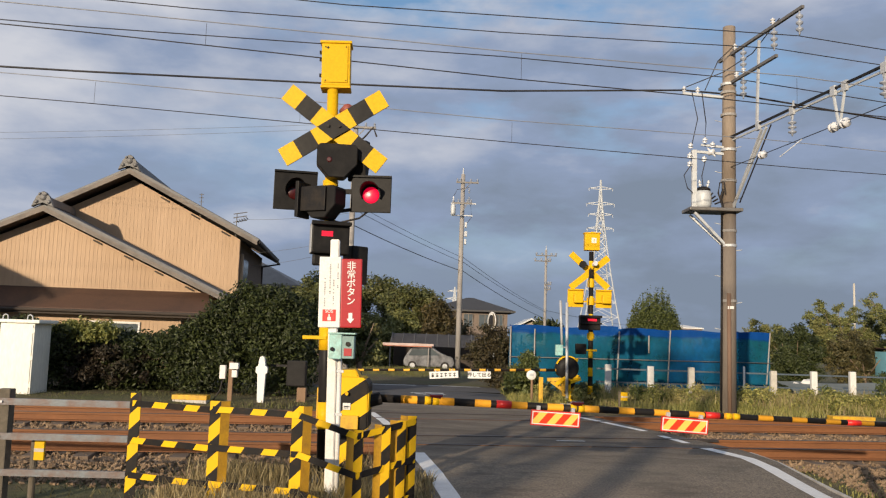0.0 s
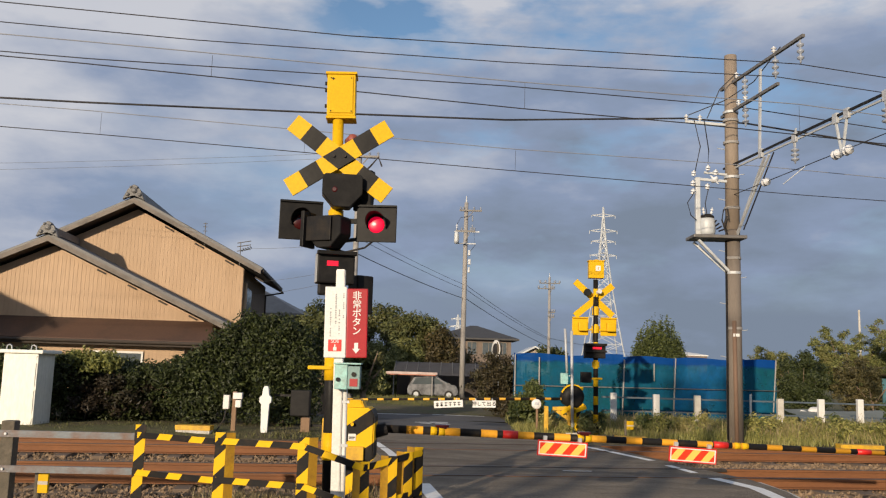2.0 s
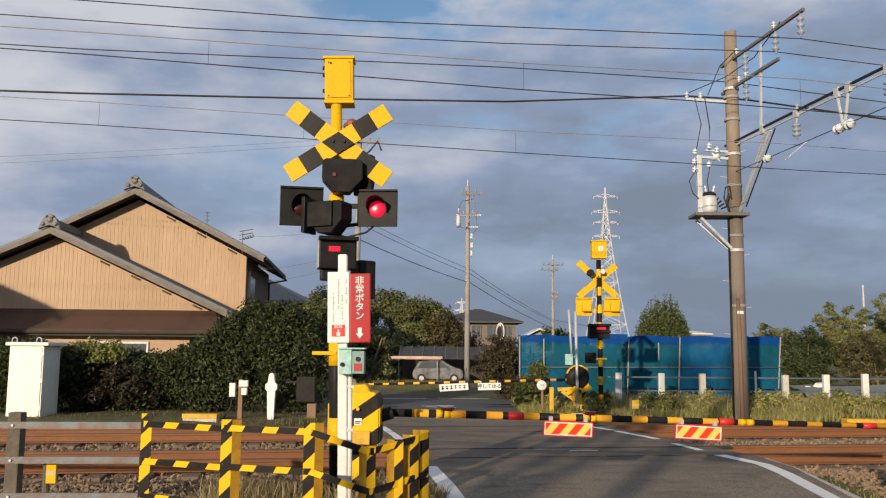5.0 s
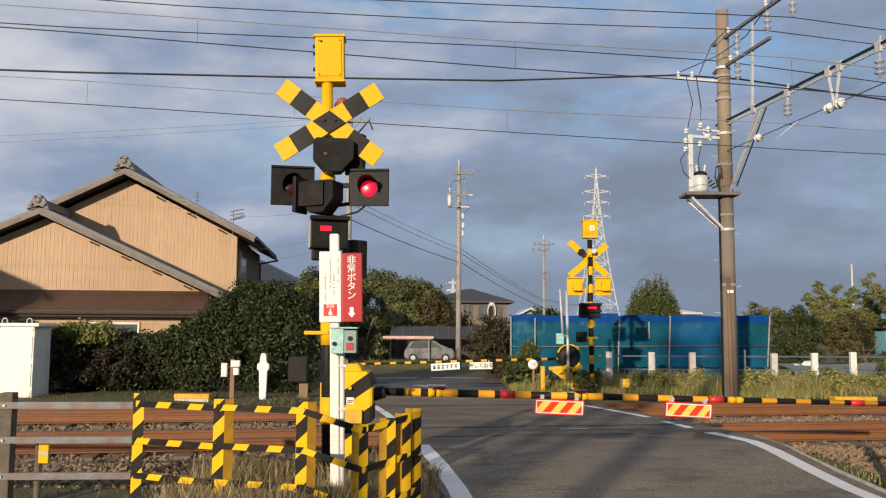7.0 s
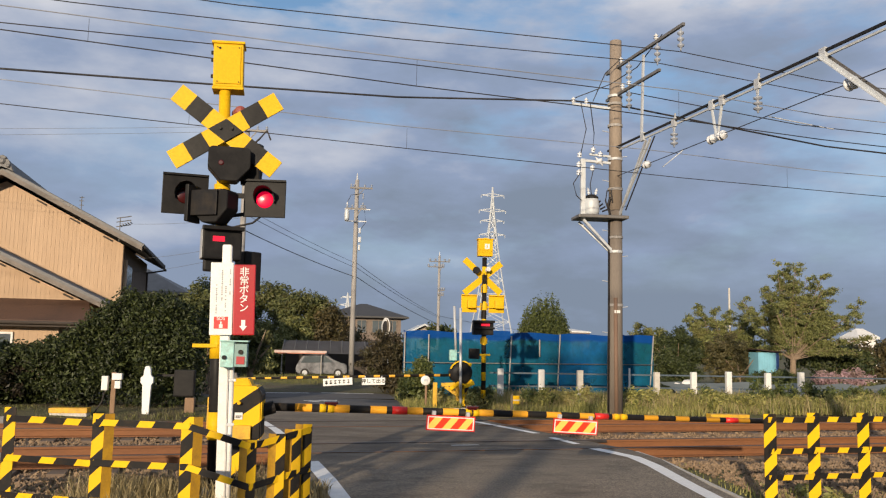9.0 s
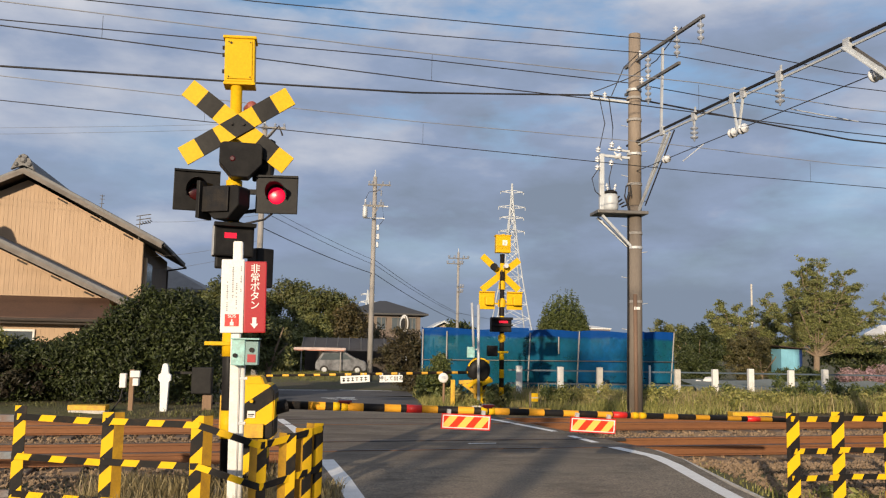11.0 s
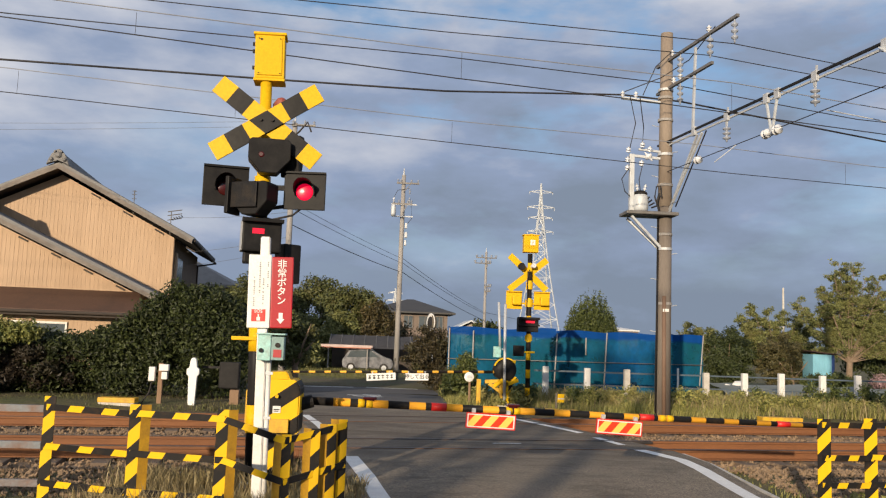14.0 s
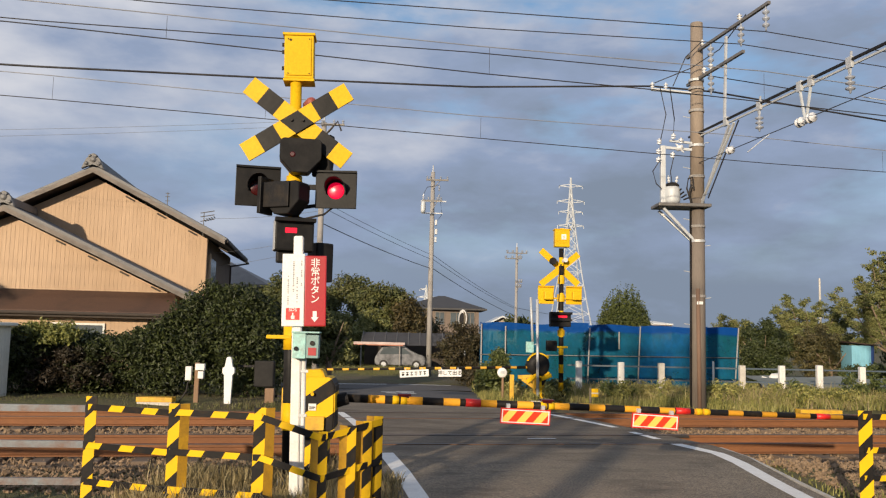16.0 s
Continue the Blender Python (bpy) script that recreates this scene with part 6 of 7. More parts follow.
    win.location = Vector((-14.4, 32.4, 1.2)) - t.location
    for x0, x1 in ((-14.20, -13.58), (-13.52, -12.22)):
        part("pane", box(B(), x0, x1, 32.36, 32.375, 0.6, 1.57), M_GLASS, win)
    bm = B()
    for x0, x1, z0, z1 in ((-14.27, -12.15, 1.57, 1.65), (-14.27, -14.20, 0.5, 1.57), (-13.58, -13.52, 0.5, 1.57), (-12.22, -12.15, 0.5, 1.57), (-14.20, -12.22, 0.5, 0.58)):
        box(bm, x0, x1, 32.33, 32.375, z0, z1)
    part("window_frame", bm, M_WHITE, win, "pale aluminium frame")
    bm = B()
    rod(bm, (-9.20, 36.3, 5.6), (-9.20, 36.3, 6.65), 0.02, None, 6)
    for z in (6.25, 6.45, 6.62):
        rod(bm, (-9.35, 36.3, z), (-8.75, 36.3, z + 0.12), 0.022, None, 5)
    for k in range(5):
        rod(bm, (-9.15 + 0.1 * k, 36.0, 6.30 + 0.04 * k), (-9.15 + 0.1 * k, 36.6, 6.30 + 0.04 * k), 0.022, None, 5)
    part("roof_aerial", bm, M_ARMSTEEL, t)
    bm = B()
    rod(bm, (-11.1, 38, 6.6), (-11.1, 38, 7.75), 0.02, None, 6)
    for z in (7.35, 7.55, 7.7):
        rod(bm, (-11.2, 38, z), (-11.0, 38, z), 0.015, None, 5)
    part("roof_aerial", bm, M_ARMSTEEL, t)


old_house()


def plain_house(name, label, x0, x1, y0, y1, zb, eave, apex, wall, roof, hip=True, over=0.5):
    t = thing(name, ((x0 + x1) / 2, (y0 + y1) / 2, zb), label, "house")
    bm = B()
    box(bm, x0, x1, y0, y1, zb - 0.3, eave)
    part("wall", bm, wall, t)
    bm = B()
    o = over
    base = [bm.verts.new(p) for p in ((x0 - o, y0 - o, eave), (x1 + o, y0 - o, eave), (x1 + o, y1 + o, eave), (x0 - o, y1 + o, eave))]
    low = [bm.verts.new((v.co.x, v.co.y, eave - 0.18)) for v in base]
    inset = (y1 - y0) / 2 if hip else -o
    ym = (y0 + y1) / 2
    top = [bm.verts.new((x0 + inset, ym, apex)), bm.verts.new((x1 - inset, ym, apex))]
    if hip:
        top[0].co.x, top[1].co.x = min(top[0].co.x, (x0 + x1) / 2 - 0.3), max(top[1].co.x, (x0 + x1) / 2 + 0.3)
    bm.faces.new((base[0], base[1], top[1], top[0]))
    bm.faces.new((base[2], base[3], top[0], top[1]))
    bm.faces.new((base[1], base[2], top[1]))
    bm.faces.new((base[3], base[0], top[0]))
    for i in range(4):
        bm.faces.new((base[i], low[i], low[(i + 1) % 4], base[(i + 1) % 4]))
    bm.faces.new(low)
    part("roof", bm, roof, t)
    return t


def house_window(t, x0, x1, y, z0, z1):
    bm = B()
    box(bm, x0, x1, y - 0.10, y - 0.05, z0, z1)
    w = part("window", bm, M_GLASS, t)
    bm = B()
    for a, b, c, d in ((x0 - 0.08, x1 + 0.08, z1, z1 + 0.08), (x0 - 0.08, x1 + 0.08, z0 - 0.08, z0), (x0 - 0.08, x0, z0, z1), (x1, x1 + 0.08, z0, z1), ((x0 + x1) / 2 - 0.04, (x0 + x1) / 2 + 0.04, z0, z1)):
        box(bm, a, b, y - 0.14, y - 0.04, c, d)
    part("window_frame", bm, M_BARGE, w)


M_NEIGHBOUR = worn("neighbour_wall", (0.40, 0.33, 0.26), (0.28, 0.23, 0.18), 0.85, stain=1.0)
# out-of-view house, added so its roof shadow falls on the old gable
t = thing("unseen_shadow_house", (-25.5, 20.5, -0.1), "unseen gabled house added to throw shadow on the old house", "house")
bm = B()
prism(bm, [(-31.5, -0.2), (-31.5, 5.5), (-26.2, 7.75), (-21.3, 5.6), (-21.3, -0.2)], 19.3, 21.7)
part("wall", bm, M_NEIGHBOUR, t)
bm = B()
prism(bm, [(-32.0, 5.45), (-26.2, 7.95), (-20.9, 5.65), (-20.9, 5.50), (-26.2, 7.78), (-32.0, 5.30)], 19.0, 22.0)
part("roof", bm, M_ROOFTILE, t)
t = thing("small_house", (7.29, 70.0, -1.0), "small house with a pale gable and grey roof", "house")
bm = B()
prism(bm, [(6.15, -1.2), (6.15, 2.32), (7.29, 2.88), (8.43, 2.32), (8.43, -1.2)], 70.0, 75.0)
part("wall", bm, M_NEIGHBOUR, t)
bm = B()
prism(bm, [(5.85, 2.26), (7.29, 2.98), (8.73, 2.26), (8.73, 2.38), (7.29, 3.12), (5.85, 2.38)], 69.5, 75.4)
part("roof", bm, M_GREYPAINT, t, "pale grey roof")
M_DARKROOF = worn("dark_slate_roof", (0.055, 0.053, 0.052), (0.035, 0.033, 0.033), 0.6, grain=6, stain=0.6)
M_BEIGE = worn("grey_beige_render", (0.20, 0.155, 0.125), (0.14, 0.11, 0.09), 0.85, grain=6, stain=0.5)
h2 = plain_house("house", "two-storey house with dark hipped roof behind trees", -1.2, 7.6, 100, 108, -1.3, 4.5, 6.15, M_BEIGE, M_DARKROOF, True, 0.9)
for x0, x1 in ((-0.2, 0.9), (2.4, 3.4), (4.2, 5.6), (6.2, 7.0)):
    house_window(h2, x0, x1, 100, 2.6, 4.0)
bm = B()
box(bm, -1.8, 6.0, 98.6, 100, 1.4, 1.7)
box(bm, -1.8, 6.0, 98.6, 98.75, -1.3, 1.5)
part("porch", bm, M_DARKWOOD, h2, "dark porch")
plain_house("house", "house with plain grey roof behind the old house", -17.0, -9.9, 53, 59, -0.6, 4.35, 6.2, M_PLASTER, M_ROOFTILE, True, 0.6)
plain_house("house", "low building with a white roof far away", 41.0, 46.5, 150, 156, -1.3, 4.1, 4.6, M_BEIGE, M_WHITE, True, 0.2)
plain_house("house", "white roofed building behind the trees", 40.1, 41.5, 60, 62, -1.0, 2.7, 3.35, M_WHITE, M_WHITE, True, 0.2)


# ---- lineside equipment ----
def relay_cabinet():
    t = thing("relay_cabinet", (-9.55, 18.75, -0.2), "tall cream painted steel relay cabinet beside the track", "relay cabinet")
    bm = B()
    box(bm, -9.95, -9.18, 18.5, 19.3, -0.25, 1.52, 0.012)
    part("body", bm, M_HUT, t)
    bm = B()
    box(bm, -10.02, -9.05, 18.42, 19.36, 1.52, 1.60, 0.02)
    part("roof", bm, M_HUT, t)
    bm = B()
    box(bm, -9.92, -9.21, 18.48, 18.5, -0.15, 1.48, 0.006)
    part("door", bm, M_HUT, t)
    for z in (0.1, 0.7, 1.3):
        part("hinge", box(B(), -9.21, -9.16, 18.465, 18.51, z, z + 0.09, 0.006), M_HUT, t)
    for x in (-9.85, -9.3):
        tube("lifting_eye", [(x - 0.06, 18.5, 1.6), (x - 0.05, 18.5, 1.68), (x, 18.5, 1.71), (x + 0.05, 18.5, 1.68), (x + 0.06, 18.5, 1.6)], 0.014, M_STEEL, t)
    bm = B()
    box(bm, -10.1, -9.0, 18.4, 19.4, -0.5, -0.22, 0.02)
    part("footing", bm, M_CONC, t)


relay_cabinet()


def white_pillar():
    bm = B()
    prof = [(-0.072, -0.15), (0.072, -0.15), (0.078, 0.57), (0.132, 0.60), (0.132, 0.72), (0.068, 0.75), (0.068, 0.88), (0.045, 0.95), (0.0, 0.965), (-0.045, 0.95), (-0.068, 0.88), (-0.068, 0.75), (-0.132, 0.72), (-0.132, 0.60), (-0.078, 0.57)]
    prism(bm, [(-4.06 + x, z) for x, z in prof], 18.46, 18.56)
    bmesh.ops.bevel(bm, geom=list(bm.edges), offset=0.01, segments=1, affect="EDGES")
    single("marker_pillar", bm, M_WHITE_CLEAN, "white lineside marker pillar with rounded top", "marker pillar")


white_pillar()


def terminal_post():
    t = thing("terminal_post", (-4.74, 18.5, -0.05), "old timber post with white terminal boxes", "terminal post")
    bm = B()
    box(bm, -4.80, -4.70, 18.5, 18.58, -0.1, 0.82, 0.01)
    part("post", bm, M_WOOD, t)
    for x0, x1, z0, z1 in ((-4.97, -4.84, 0.44, 0.74), (-4.76, -4.56, 0.66, 0.80), (-4.70, -4.58, 0.48, 0.64)):
        bm = B()
        box(bm, x0, x1, 18.38, 18.5, z0, z1, 0.012)
        part("terminal_box", bm, M_WHITE, t)
    tube("cable", [(-4.9, 18.45, 0.45), (-4.95, 18.45, 0.2), (-5.1, 18.45, -0.05)], 0.015, M_RUBBER, t)


terminal_post()


def dwarf_signal():
    t = thing("dwarf_signal", (-3.3, 18.8, -0.05), "black dwarf signal back on a timber stump", "dwarf signal")
    bm = B()
    box(bm, -3.56, -3.12, 18.75, 18.95, 0.30, 0.88, 0.03)
    part("signal_head", bm, M_BLACK, t)
    bm = B()
    box(bm, -3.30, -3.10, 18.72, 18.92, -0.1, 0.28, 0.015)
    part("stump", bm, M_WOOD, t)
    bm = B()
    beam(bm, (-3.95, 18.9, 0.75), (-3.5, 18.9, 0.75), 0.04, 0.05)
    part("bracket", bm, M_BLACK_METAL, t)
    part("cable_trough", beam(B(), (-3.1, 18.9, 0.10), (-2.5, 18.9, 0.10), 0.06, 0.05), M_BLACK_METAL, t)


dwarf_signal()


def track_marker(x0, x1, y, z, label):
    t = thing("track_marker", ((x0 + x1) / 2, y, z), label, "track marker", "low track markers")
    bm = B()
    box(bm, x0, x1, y - 0.14, y + 0.14, z - 0.12, z + 0.03, 0.02)
    part("block", bm, M_CONC, t)
    bm = B()
    box(bm, x0 - 0.01, x1 + 0.01, y - 0.15, y + 0.15, z - 0.03, z + 0.075, 0.015)
    part("yellow_cap", bm, M_YELLOW_OLD, t, "worn yellow painted cap")


track_marker(-5.86, -5.12, 18.15, 0.02, "low yellow capped block beside the track")
track_marker(8.85, 9.80, 19.15, -0.05, "low yellow capped concrete block in the grass")
track_marker(3.9, 4.6, 19.6, -0.06, "low concrete block at the road edge")


def white_fence():
    for x, mat, top in (((4.72, 0, 0.87), (5.94, 0, 0.86), (7.11, 1, 0.86), (9.47, 1, 0.84), (10.63, 0, 0.86), (11.74, 0, 0.89), (13.0, 0, 0.87), (14.08, 0, 0.91))):
        bm = B()
        box(bm, x - 0.085, x + 0.085, 23.94, 24.08, -0.35, top, 0.018)
        t = thing("fence_post", (x, 24.0, -0.1), "square concrete fence post painted white" if not mat else "square grey concrete fence post", "fence post", "concrete fence posts")
        part("post", bm, M_CONC if mat else M_WHITE, t)
    pipe = worn("blue_grey_pipe", (0.08, 0.11, 0.14), (0.05, 0.06, 0.07), 0.5, stain=3)
    for z in (0.74, 0.36):
        single("fence_rail", beam(B(), (4.4, 24.12, z), (24.0, 24.12, z + 0.02), 0.03, 0.045), pipe, "blue-grey pipe rail behind the concrete posts", "fence rail", "pipe rails")
    bm = B()
    rod(bm, (8.52, 23.7, -0.1), (8.52, 23.7, 0.95), 0.03, None, 8)
    single("stake", bm, M_WHITE, "thin white plastic stake in the grass", "stake")


white_fence()


def net_fence():
    t = thing("net_enclosure", (6.1, 26.0, -0.1), "blue and green net stretched over steel pipes", "net fence")

    def sheet(p, q, nx, nz, seed):
        bm = B()
        p, q = Vector(p), Vector(q)
        d = q - p
        nrm = Vector((d.y, -d.x, 0)).normalized()
        rows = []
        for j in range(nz + 1):
            row = []
            for i in range(nx + 1):
                s, zz = i / nx, j / nz
                sagz = 0.035 * math.sin(s * d.length * 2.6) * zz
                c = p + d * s + nrm * 0.05 * noise.noise((s * 7 + seed, zz * 2.5, seed))
                row.append(bm.verts.new((c.x, c.y, -0.3 + zz * (2.22 + sagz + 0.015 * s * d.length))))
            rows.append(row)
        for a, b in zip(rows, rows[1:]):
            for i in range(nx):
                bm.faces.new((a[i], a[i + 1], b[i + 1], b[i]))
        return bm
    for x0, x1, ma, lab in ((2.02, 5.42, M_NET, "dark blue green net panel"), (5.42, 6.98, M_NET, "dark blue green net panel"), (6.98, 9.03, M_NET_BLUE, "deep blue net panel"), (9.03, 10.15, M_NET, "dark blue green net panel")):
        part("front_net", sheet((x0, 26.0, 0), (x1, 26.0, 0), int((x1 - x0) * 9), 14, x0), ma, t, lab, True)
    part("side_net", sheet((10.15, 26.0, 0), (11.3, 33.0, 0), 40, 10, 5), M_NET, t, "blue green net panel", True)
    part("left_net", sheet((2.02, 26.0, 0), (2.6, 33.0, 0), 40, 10, 9), M_NET, t, "blue green net panel", True)
    for x, dx, z0, z1, y in ((2.05, 0.0, -0.2, 1.90, 25.93), (2.38, 0.02, -0.2, 1.62, 26.09), (2.80, 0.0, -0.2, 1.84, 25.93), (3.22, 0.05, -0.2, 1.55, 26.09), (4.75, 0.03, -0.2, 1.80, 26.09), (5.36, 0.08, -0.2, 1.84, 25.93), (5.74, 0.02, 0.9, 1.50, 26.09),
                             (6.36, 0.0, 1.2, 1.74, 25.93), (6.93, 0.10, -0.2, 1.92, 25.93), (8.14, 0.0, -0.2, 1.8, 26.09), (9.03, 0.02, -0.2, 1.9, 25.93), (9.98, 0.16, -0.2, 1.95, 25.93)):
        part("pipe", rod(B(), (x, y, z0), (x + dx, y, z1), 0.022, None, 8), M_POLE, t, "", True)
    bm = B()
    for z, y in ((1.80, 26.1), (0.95, 25.92)):
        rod(bm, (2.0, y, z), (10.2, y, z + 0.06), 0.015, None, 8)
    part("cross_pipe", bm, M_ARMSTEEL, t, "", True)


net_fence()


def tarp():
    bm = B()
    rows = []
    for j in range(5):
        rows.append([bm.verts.new((10.8 + 0.35 * i, 25.2 + 0.5 * j, 0.12 + 0.25 * j / 4 * 1.2 + 0.10 * noise.noise((i * 0.4, j * 0.7, 2)))) for i in range(40)])
    for a, b in zip(rows, rows[1:]):
        for i in range(39):
            bm.faces.new((a[i], a[i + 1], b[i + 1], b[i]))
    single("ground_net", bm, worn("pale_grey_net", (0.20, 0.22, 0.21), (0.12, 0.14, 0.11), 0.8, stain=2), "pale grey net spread over the vegetable plot", "net", smooth=True)


tarp()


def garden_shed():
    t = thing("garden_shed", (16.9, 31.5, -0.2), "small pale blue sheet metal shed among trees", "shed")
    wall = part("wall", box(B(), 16.42, 17.16, 31.0, 31.8, -0.3, 1.46), M_BLUESHED, t)
    bm = B()
    for i in range(7):
        box(bm, 16.46 + 0.105 * i, 16.48 + 0.105 * i, 30.99, 31.0, -0.3, 1.45)
    tagged(part("sheet_rib", bm, M_BLUESHED, wall), kind="stuff")
    part("side_wall", box(B(), 17.16, 17.30, 31.04, 31.8, -0.3, 1.46), worn("deep_blue_sheet", (0.05, 0.12, 0.35), (0.04, 0.08, 0.2), 0.6), t, "dark blue side")
    bm = B()
    prism(bm, [(16.34, 1.56), (17.38, 1.46), (17.38, 1.50), (16.34, 1.60)], 30.9, 31.9)
    part("roof", bm, M_PENT, t, "rusty brown sheet roof")


garden_shed()


def sack(x, y, z, r, seed):
    bm = B()
    bmesh.ops.create_icosphere(bm, subdivisions=3, radius=r, matrix=Matrix.Translation((x, y, z)) @ Matrix.Diagonal((1.25, 1, 0.85, 1)))
    for v in bm.verts:
        v.co += 0.09 * Vector(noise.noise_vector(v.co * 5 + Vector((seed, 0, 0)))) + 0.03 * Vector(noise.noise_vector(v.co * 14))
    single("plastic_sack", bm, M_WHITE, "crumpled white plastic sack lying in the garden", "sack", "plastic sacks")


sack(11.45, 26.9, 0.18, 0.22, 1)
sack(11.78, 27.0, 0.26, 0.27, 2)
sack(12.05, 26.9, 0.12, 0.18, 3)


def carport():
    t = thing("carport", (-1.2, 50, -0.6), "low carport with dark curved sheet roof", "carport")
    bm = B()
    n = 10
    rows = []
    for i in range(n + 1):
        a = math.pi * 0.5 * i / n
        rows.append([bm.verts.new((x, 50.0 + 2.0 * math.sin(a), 0.78 + 0.75 * math.sin(a) ** 0.8)) for x in (-3.2, -1.8, -0.4, 1.0, 2.4)])
    for a, b in zip(rows, rows[1:]):
        for k in range(4):
            bm.faces.new((a[k], a[k + 1], b[k + 1], b[k]))
    bmesh.ops.solidify(bm, geom=list(bm.faces), thickness=0.04)
    part("roof", bm, M_SHEET, t, "dark translucent curved roof sheet")
    bm = B()
    box(bm, -3.65, -0.6, 49.8, 50.0, 0.80, 0.95, 0.02)
    part("front_beam", bm, worn("pinkish_white_paint", (0.62, 0.50, 0.46), (0.35, 0.25, 0.22), 0.6, stain=1.5, amount=0.8), t, "faded pinkish white front beam")
    for k in range(9):
        tube("roof_rib", [(-3.2 + 0.7 * k, 50.0 + 2.0 * math.sin(a), 0.81 + 0.75 * math.sin(a) ** 0.8) for a in (math.pi * 0.5 * i / 8 for i in range(9))], 0.03, M_ARMSTEEL, t)
    bm = B()
    box(bm, -3.60, -0.7, 49.66, 49.72, 0.76, 0.80)
    part("trim", bm, worn("faded_orange", (0.6, 0.2, 0.12), (0.4, 0.2, 0.1), 0.6), t)
    for x in (-3.2, -0.9, 1.8):
        part("leg", rod(B(), (x, 49.9, -0.9), (x, 49.9, 0.8), 0.035, None, 8), M_POLE, t)
    # dark sheet standing in for the shade under the carport roof
    bm = B()
    box(bm, -3.2, 2.6, 53.5, 53.7, -0.9, 1.3)
    part("shade_backdrop", bm, M_DARKWOOD, t)


carport()


def parked_car(x, y, z):
    t = thing("car", (x, y, z), "small car under a silver cover in the carport", "car")
    bm = B()
    prism(bm, [(-1.45, 0.22), (-1.5, 0.62), (-1.38, 0.82), (-1.05, 1.30), (0.25, 1.36), (0.85, 0.92), (1.45, 0.80), (1.55, 0.55), (1.5, 0.22)], -0.75, 0.75)
    bmesh.ops.bevel(bm, geom=list(bm.edges), offset=0.06, segments=2, affect="EDGES")
    bmesh.ops.translate(bm, verts=bm.verts, vec=(x, y, z))
    part("body", bm, worn("silver_cover", (0.20, 0.205, 0.22), (0.05, 0.05, 0.055), 0.4, 0.3, grain=8, stain=2.5, amount=0.9), t, "silver body")
    bm = B()
    prism(bm, [(-1.2, 0.84), (-0.98, 1.22), (0.2, 1.26), (0.68, 0.90)], -0.79, -0.755)
    bmesh.ops.translate(bm, verts=bm.verts, vec=(x, y, z))
    part("side_window", bm, M_GLASS, t)
    for dx in (-0.95, 1.0):
        w = part("wheel", rod(B(), (x + dx, y - 0.78, z + 0.26), (x + dx, y - 0.6, z + 0.26), 0.26, None, 16), M_RUBBER, t, "black tyre")
        part("rim", rod(B(), (x + dx, y - 0.80, z + 0.26), (x + dx, y - 0.775, z + 0.26), 0.15, None, 12), M_STEEL, w)


parked_car(-0.9, 50.9, -0.62)


# ---- poles and far things ----
def utility_pole(x, y, zb, top, r, arms, label, transformer=False, knob=0.05):
    t = thing("utility_pole", (x, y, zb), label, "utility pole", "utility poles")
    part("pole", rod(B(), (x, y, zb - 0.3), (x, y, top - 0.3), r, r * 0.7, 12), M_POLE, t, "", True)
    part("tip", rod(B(), (x, y, top - 0.35), (x, y, top), r * 0.35, r * 0.15, 8), M_STEEL, t)
    for z, w0, w1 in arms:
        bm = B()
        beam(bm, (x - w0, y - r, z), (x + w1, y - r, z), 0.06, 0.07)
        beam(bm, (x + w1 * 0.5, y - r, z), (x, y - r, z - 0.4), 0.03, 0.03)
        part("cross_arm", bm, M_ARMSTEEL, t)
        for q in (-w0 + 0.05, -w0 * 0.4, w1 * 0.5, w1 - 0.05):
            insulator(t, (x + q, y - r, z + 0.02), (x + q, y - r, z + 0.13 + knob), knob, 2, M_INS, "pin_insulator")
    if transformer:
        bm = B()
        lathe(bm, (x - 0.40, y - 0.1, top - 2.15), (x - 0.40, y - 0.1, top - 1.6), [0.09, 0.11, 0.11, 0.11, 0.10, 0.05], 12)
        part("transformer", bm, M_GREYPAINT, t, "grey pole transformer", True)
        insulator(t, (x - 0.40, y - 0.1, top - 1.6), (x - 0.40, y - 0.1, top - 1.3), 0.05, 3, M_PORC, "bushing")
        part("transformer_arm", beam(B(), (x - 0.5, y - r, top - 1.62), (x + 0.6, y - r, top - 1.62), 0.05, 0.05), M_STEEL, t)
        part("transformer_arm", beam(B(), (x - 0.45, y - r, top - 2.15), (x + 0.45, y - r, top - 2.15), 0.05, 0.05), M_STEEL, t)
        for dz, w in ((2.55, 0.10), (2.95, 0.12), (3.3, 0.09)):
            part("switch_box", box(B(), x + r, x + r + w, y - 0.16, y - 0.02, top - dz - 0.12, top - dz + 0.12, 0.02), M_STEEL, t)
        for dz in (0.9, 1.3):
            insulator(t, (x + 0.28, y - r, top - dz), (x + 0.28, y - r, top - dz - 0.28), 0.05, 3, M_INS)
        tube("jumper", [(x - 0.40, y - 0.1, top - 1.32), (x - 0.25, y - 0.1, top - 1.0), (x + 0.28, y - r, top - 0.9)], 0.012, M_WIRE, t)
        tube("jumper", [(x + 0.35, y - r, top - 1.6), (x + 0.42, y - 0.1, top - 2.2), (x + 0.2, y - 0.1, top - 2.5)], 0.012, M_WIRE, t)
    return t


utility_pole(0.60, 36.0, -0.3, 8.9, 0.125, ((8.22, 0.30, 0.68), (7.30, 0.45, 0.42)), "slim grey concrete utility pole with transformer", True)
utility_pole(7.23, 60.0, -0.9, 8.2, 0.12, ((7.45, 0.75, 0.75), (7.05, 0.85, 0.35), (5.35, 0.05, 0.4), (5.0, 0.05, 0.35)), "slim grey utility pole far down the road", False, 0.11)
utility_pole(-3.30, 28.0, -0.2, 8.95, 0.12, ((8.55, 0.1, 0.7),), "grey concrete utility pole behind the crossing signal")
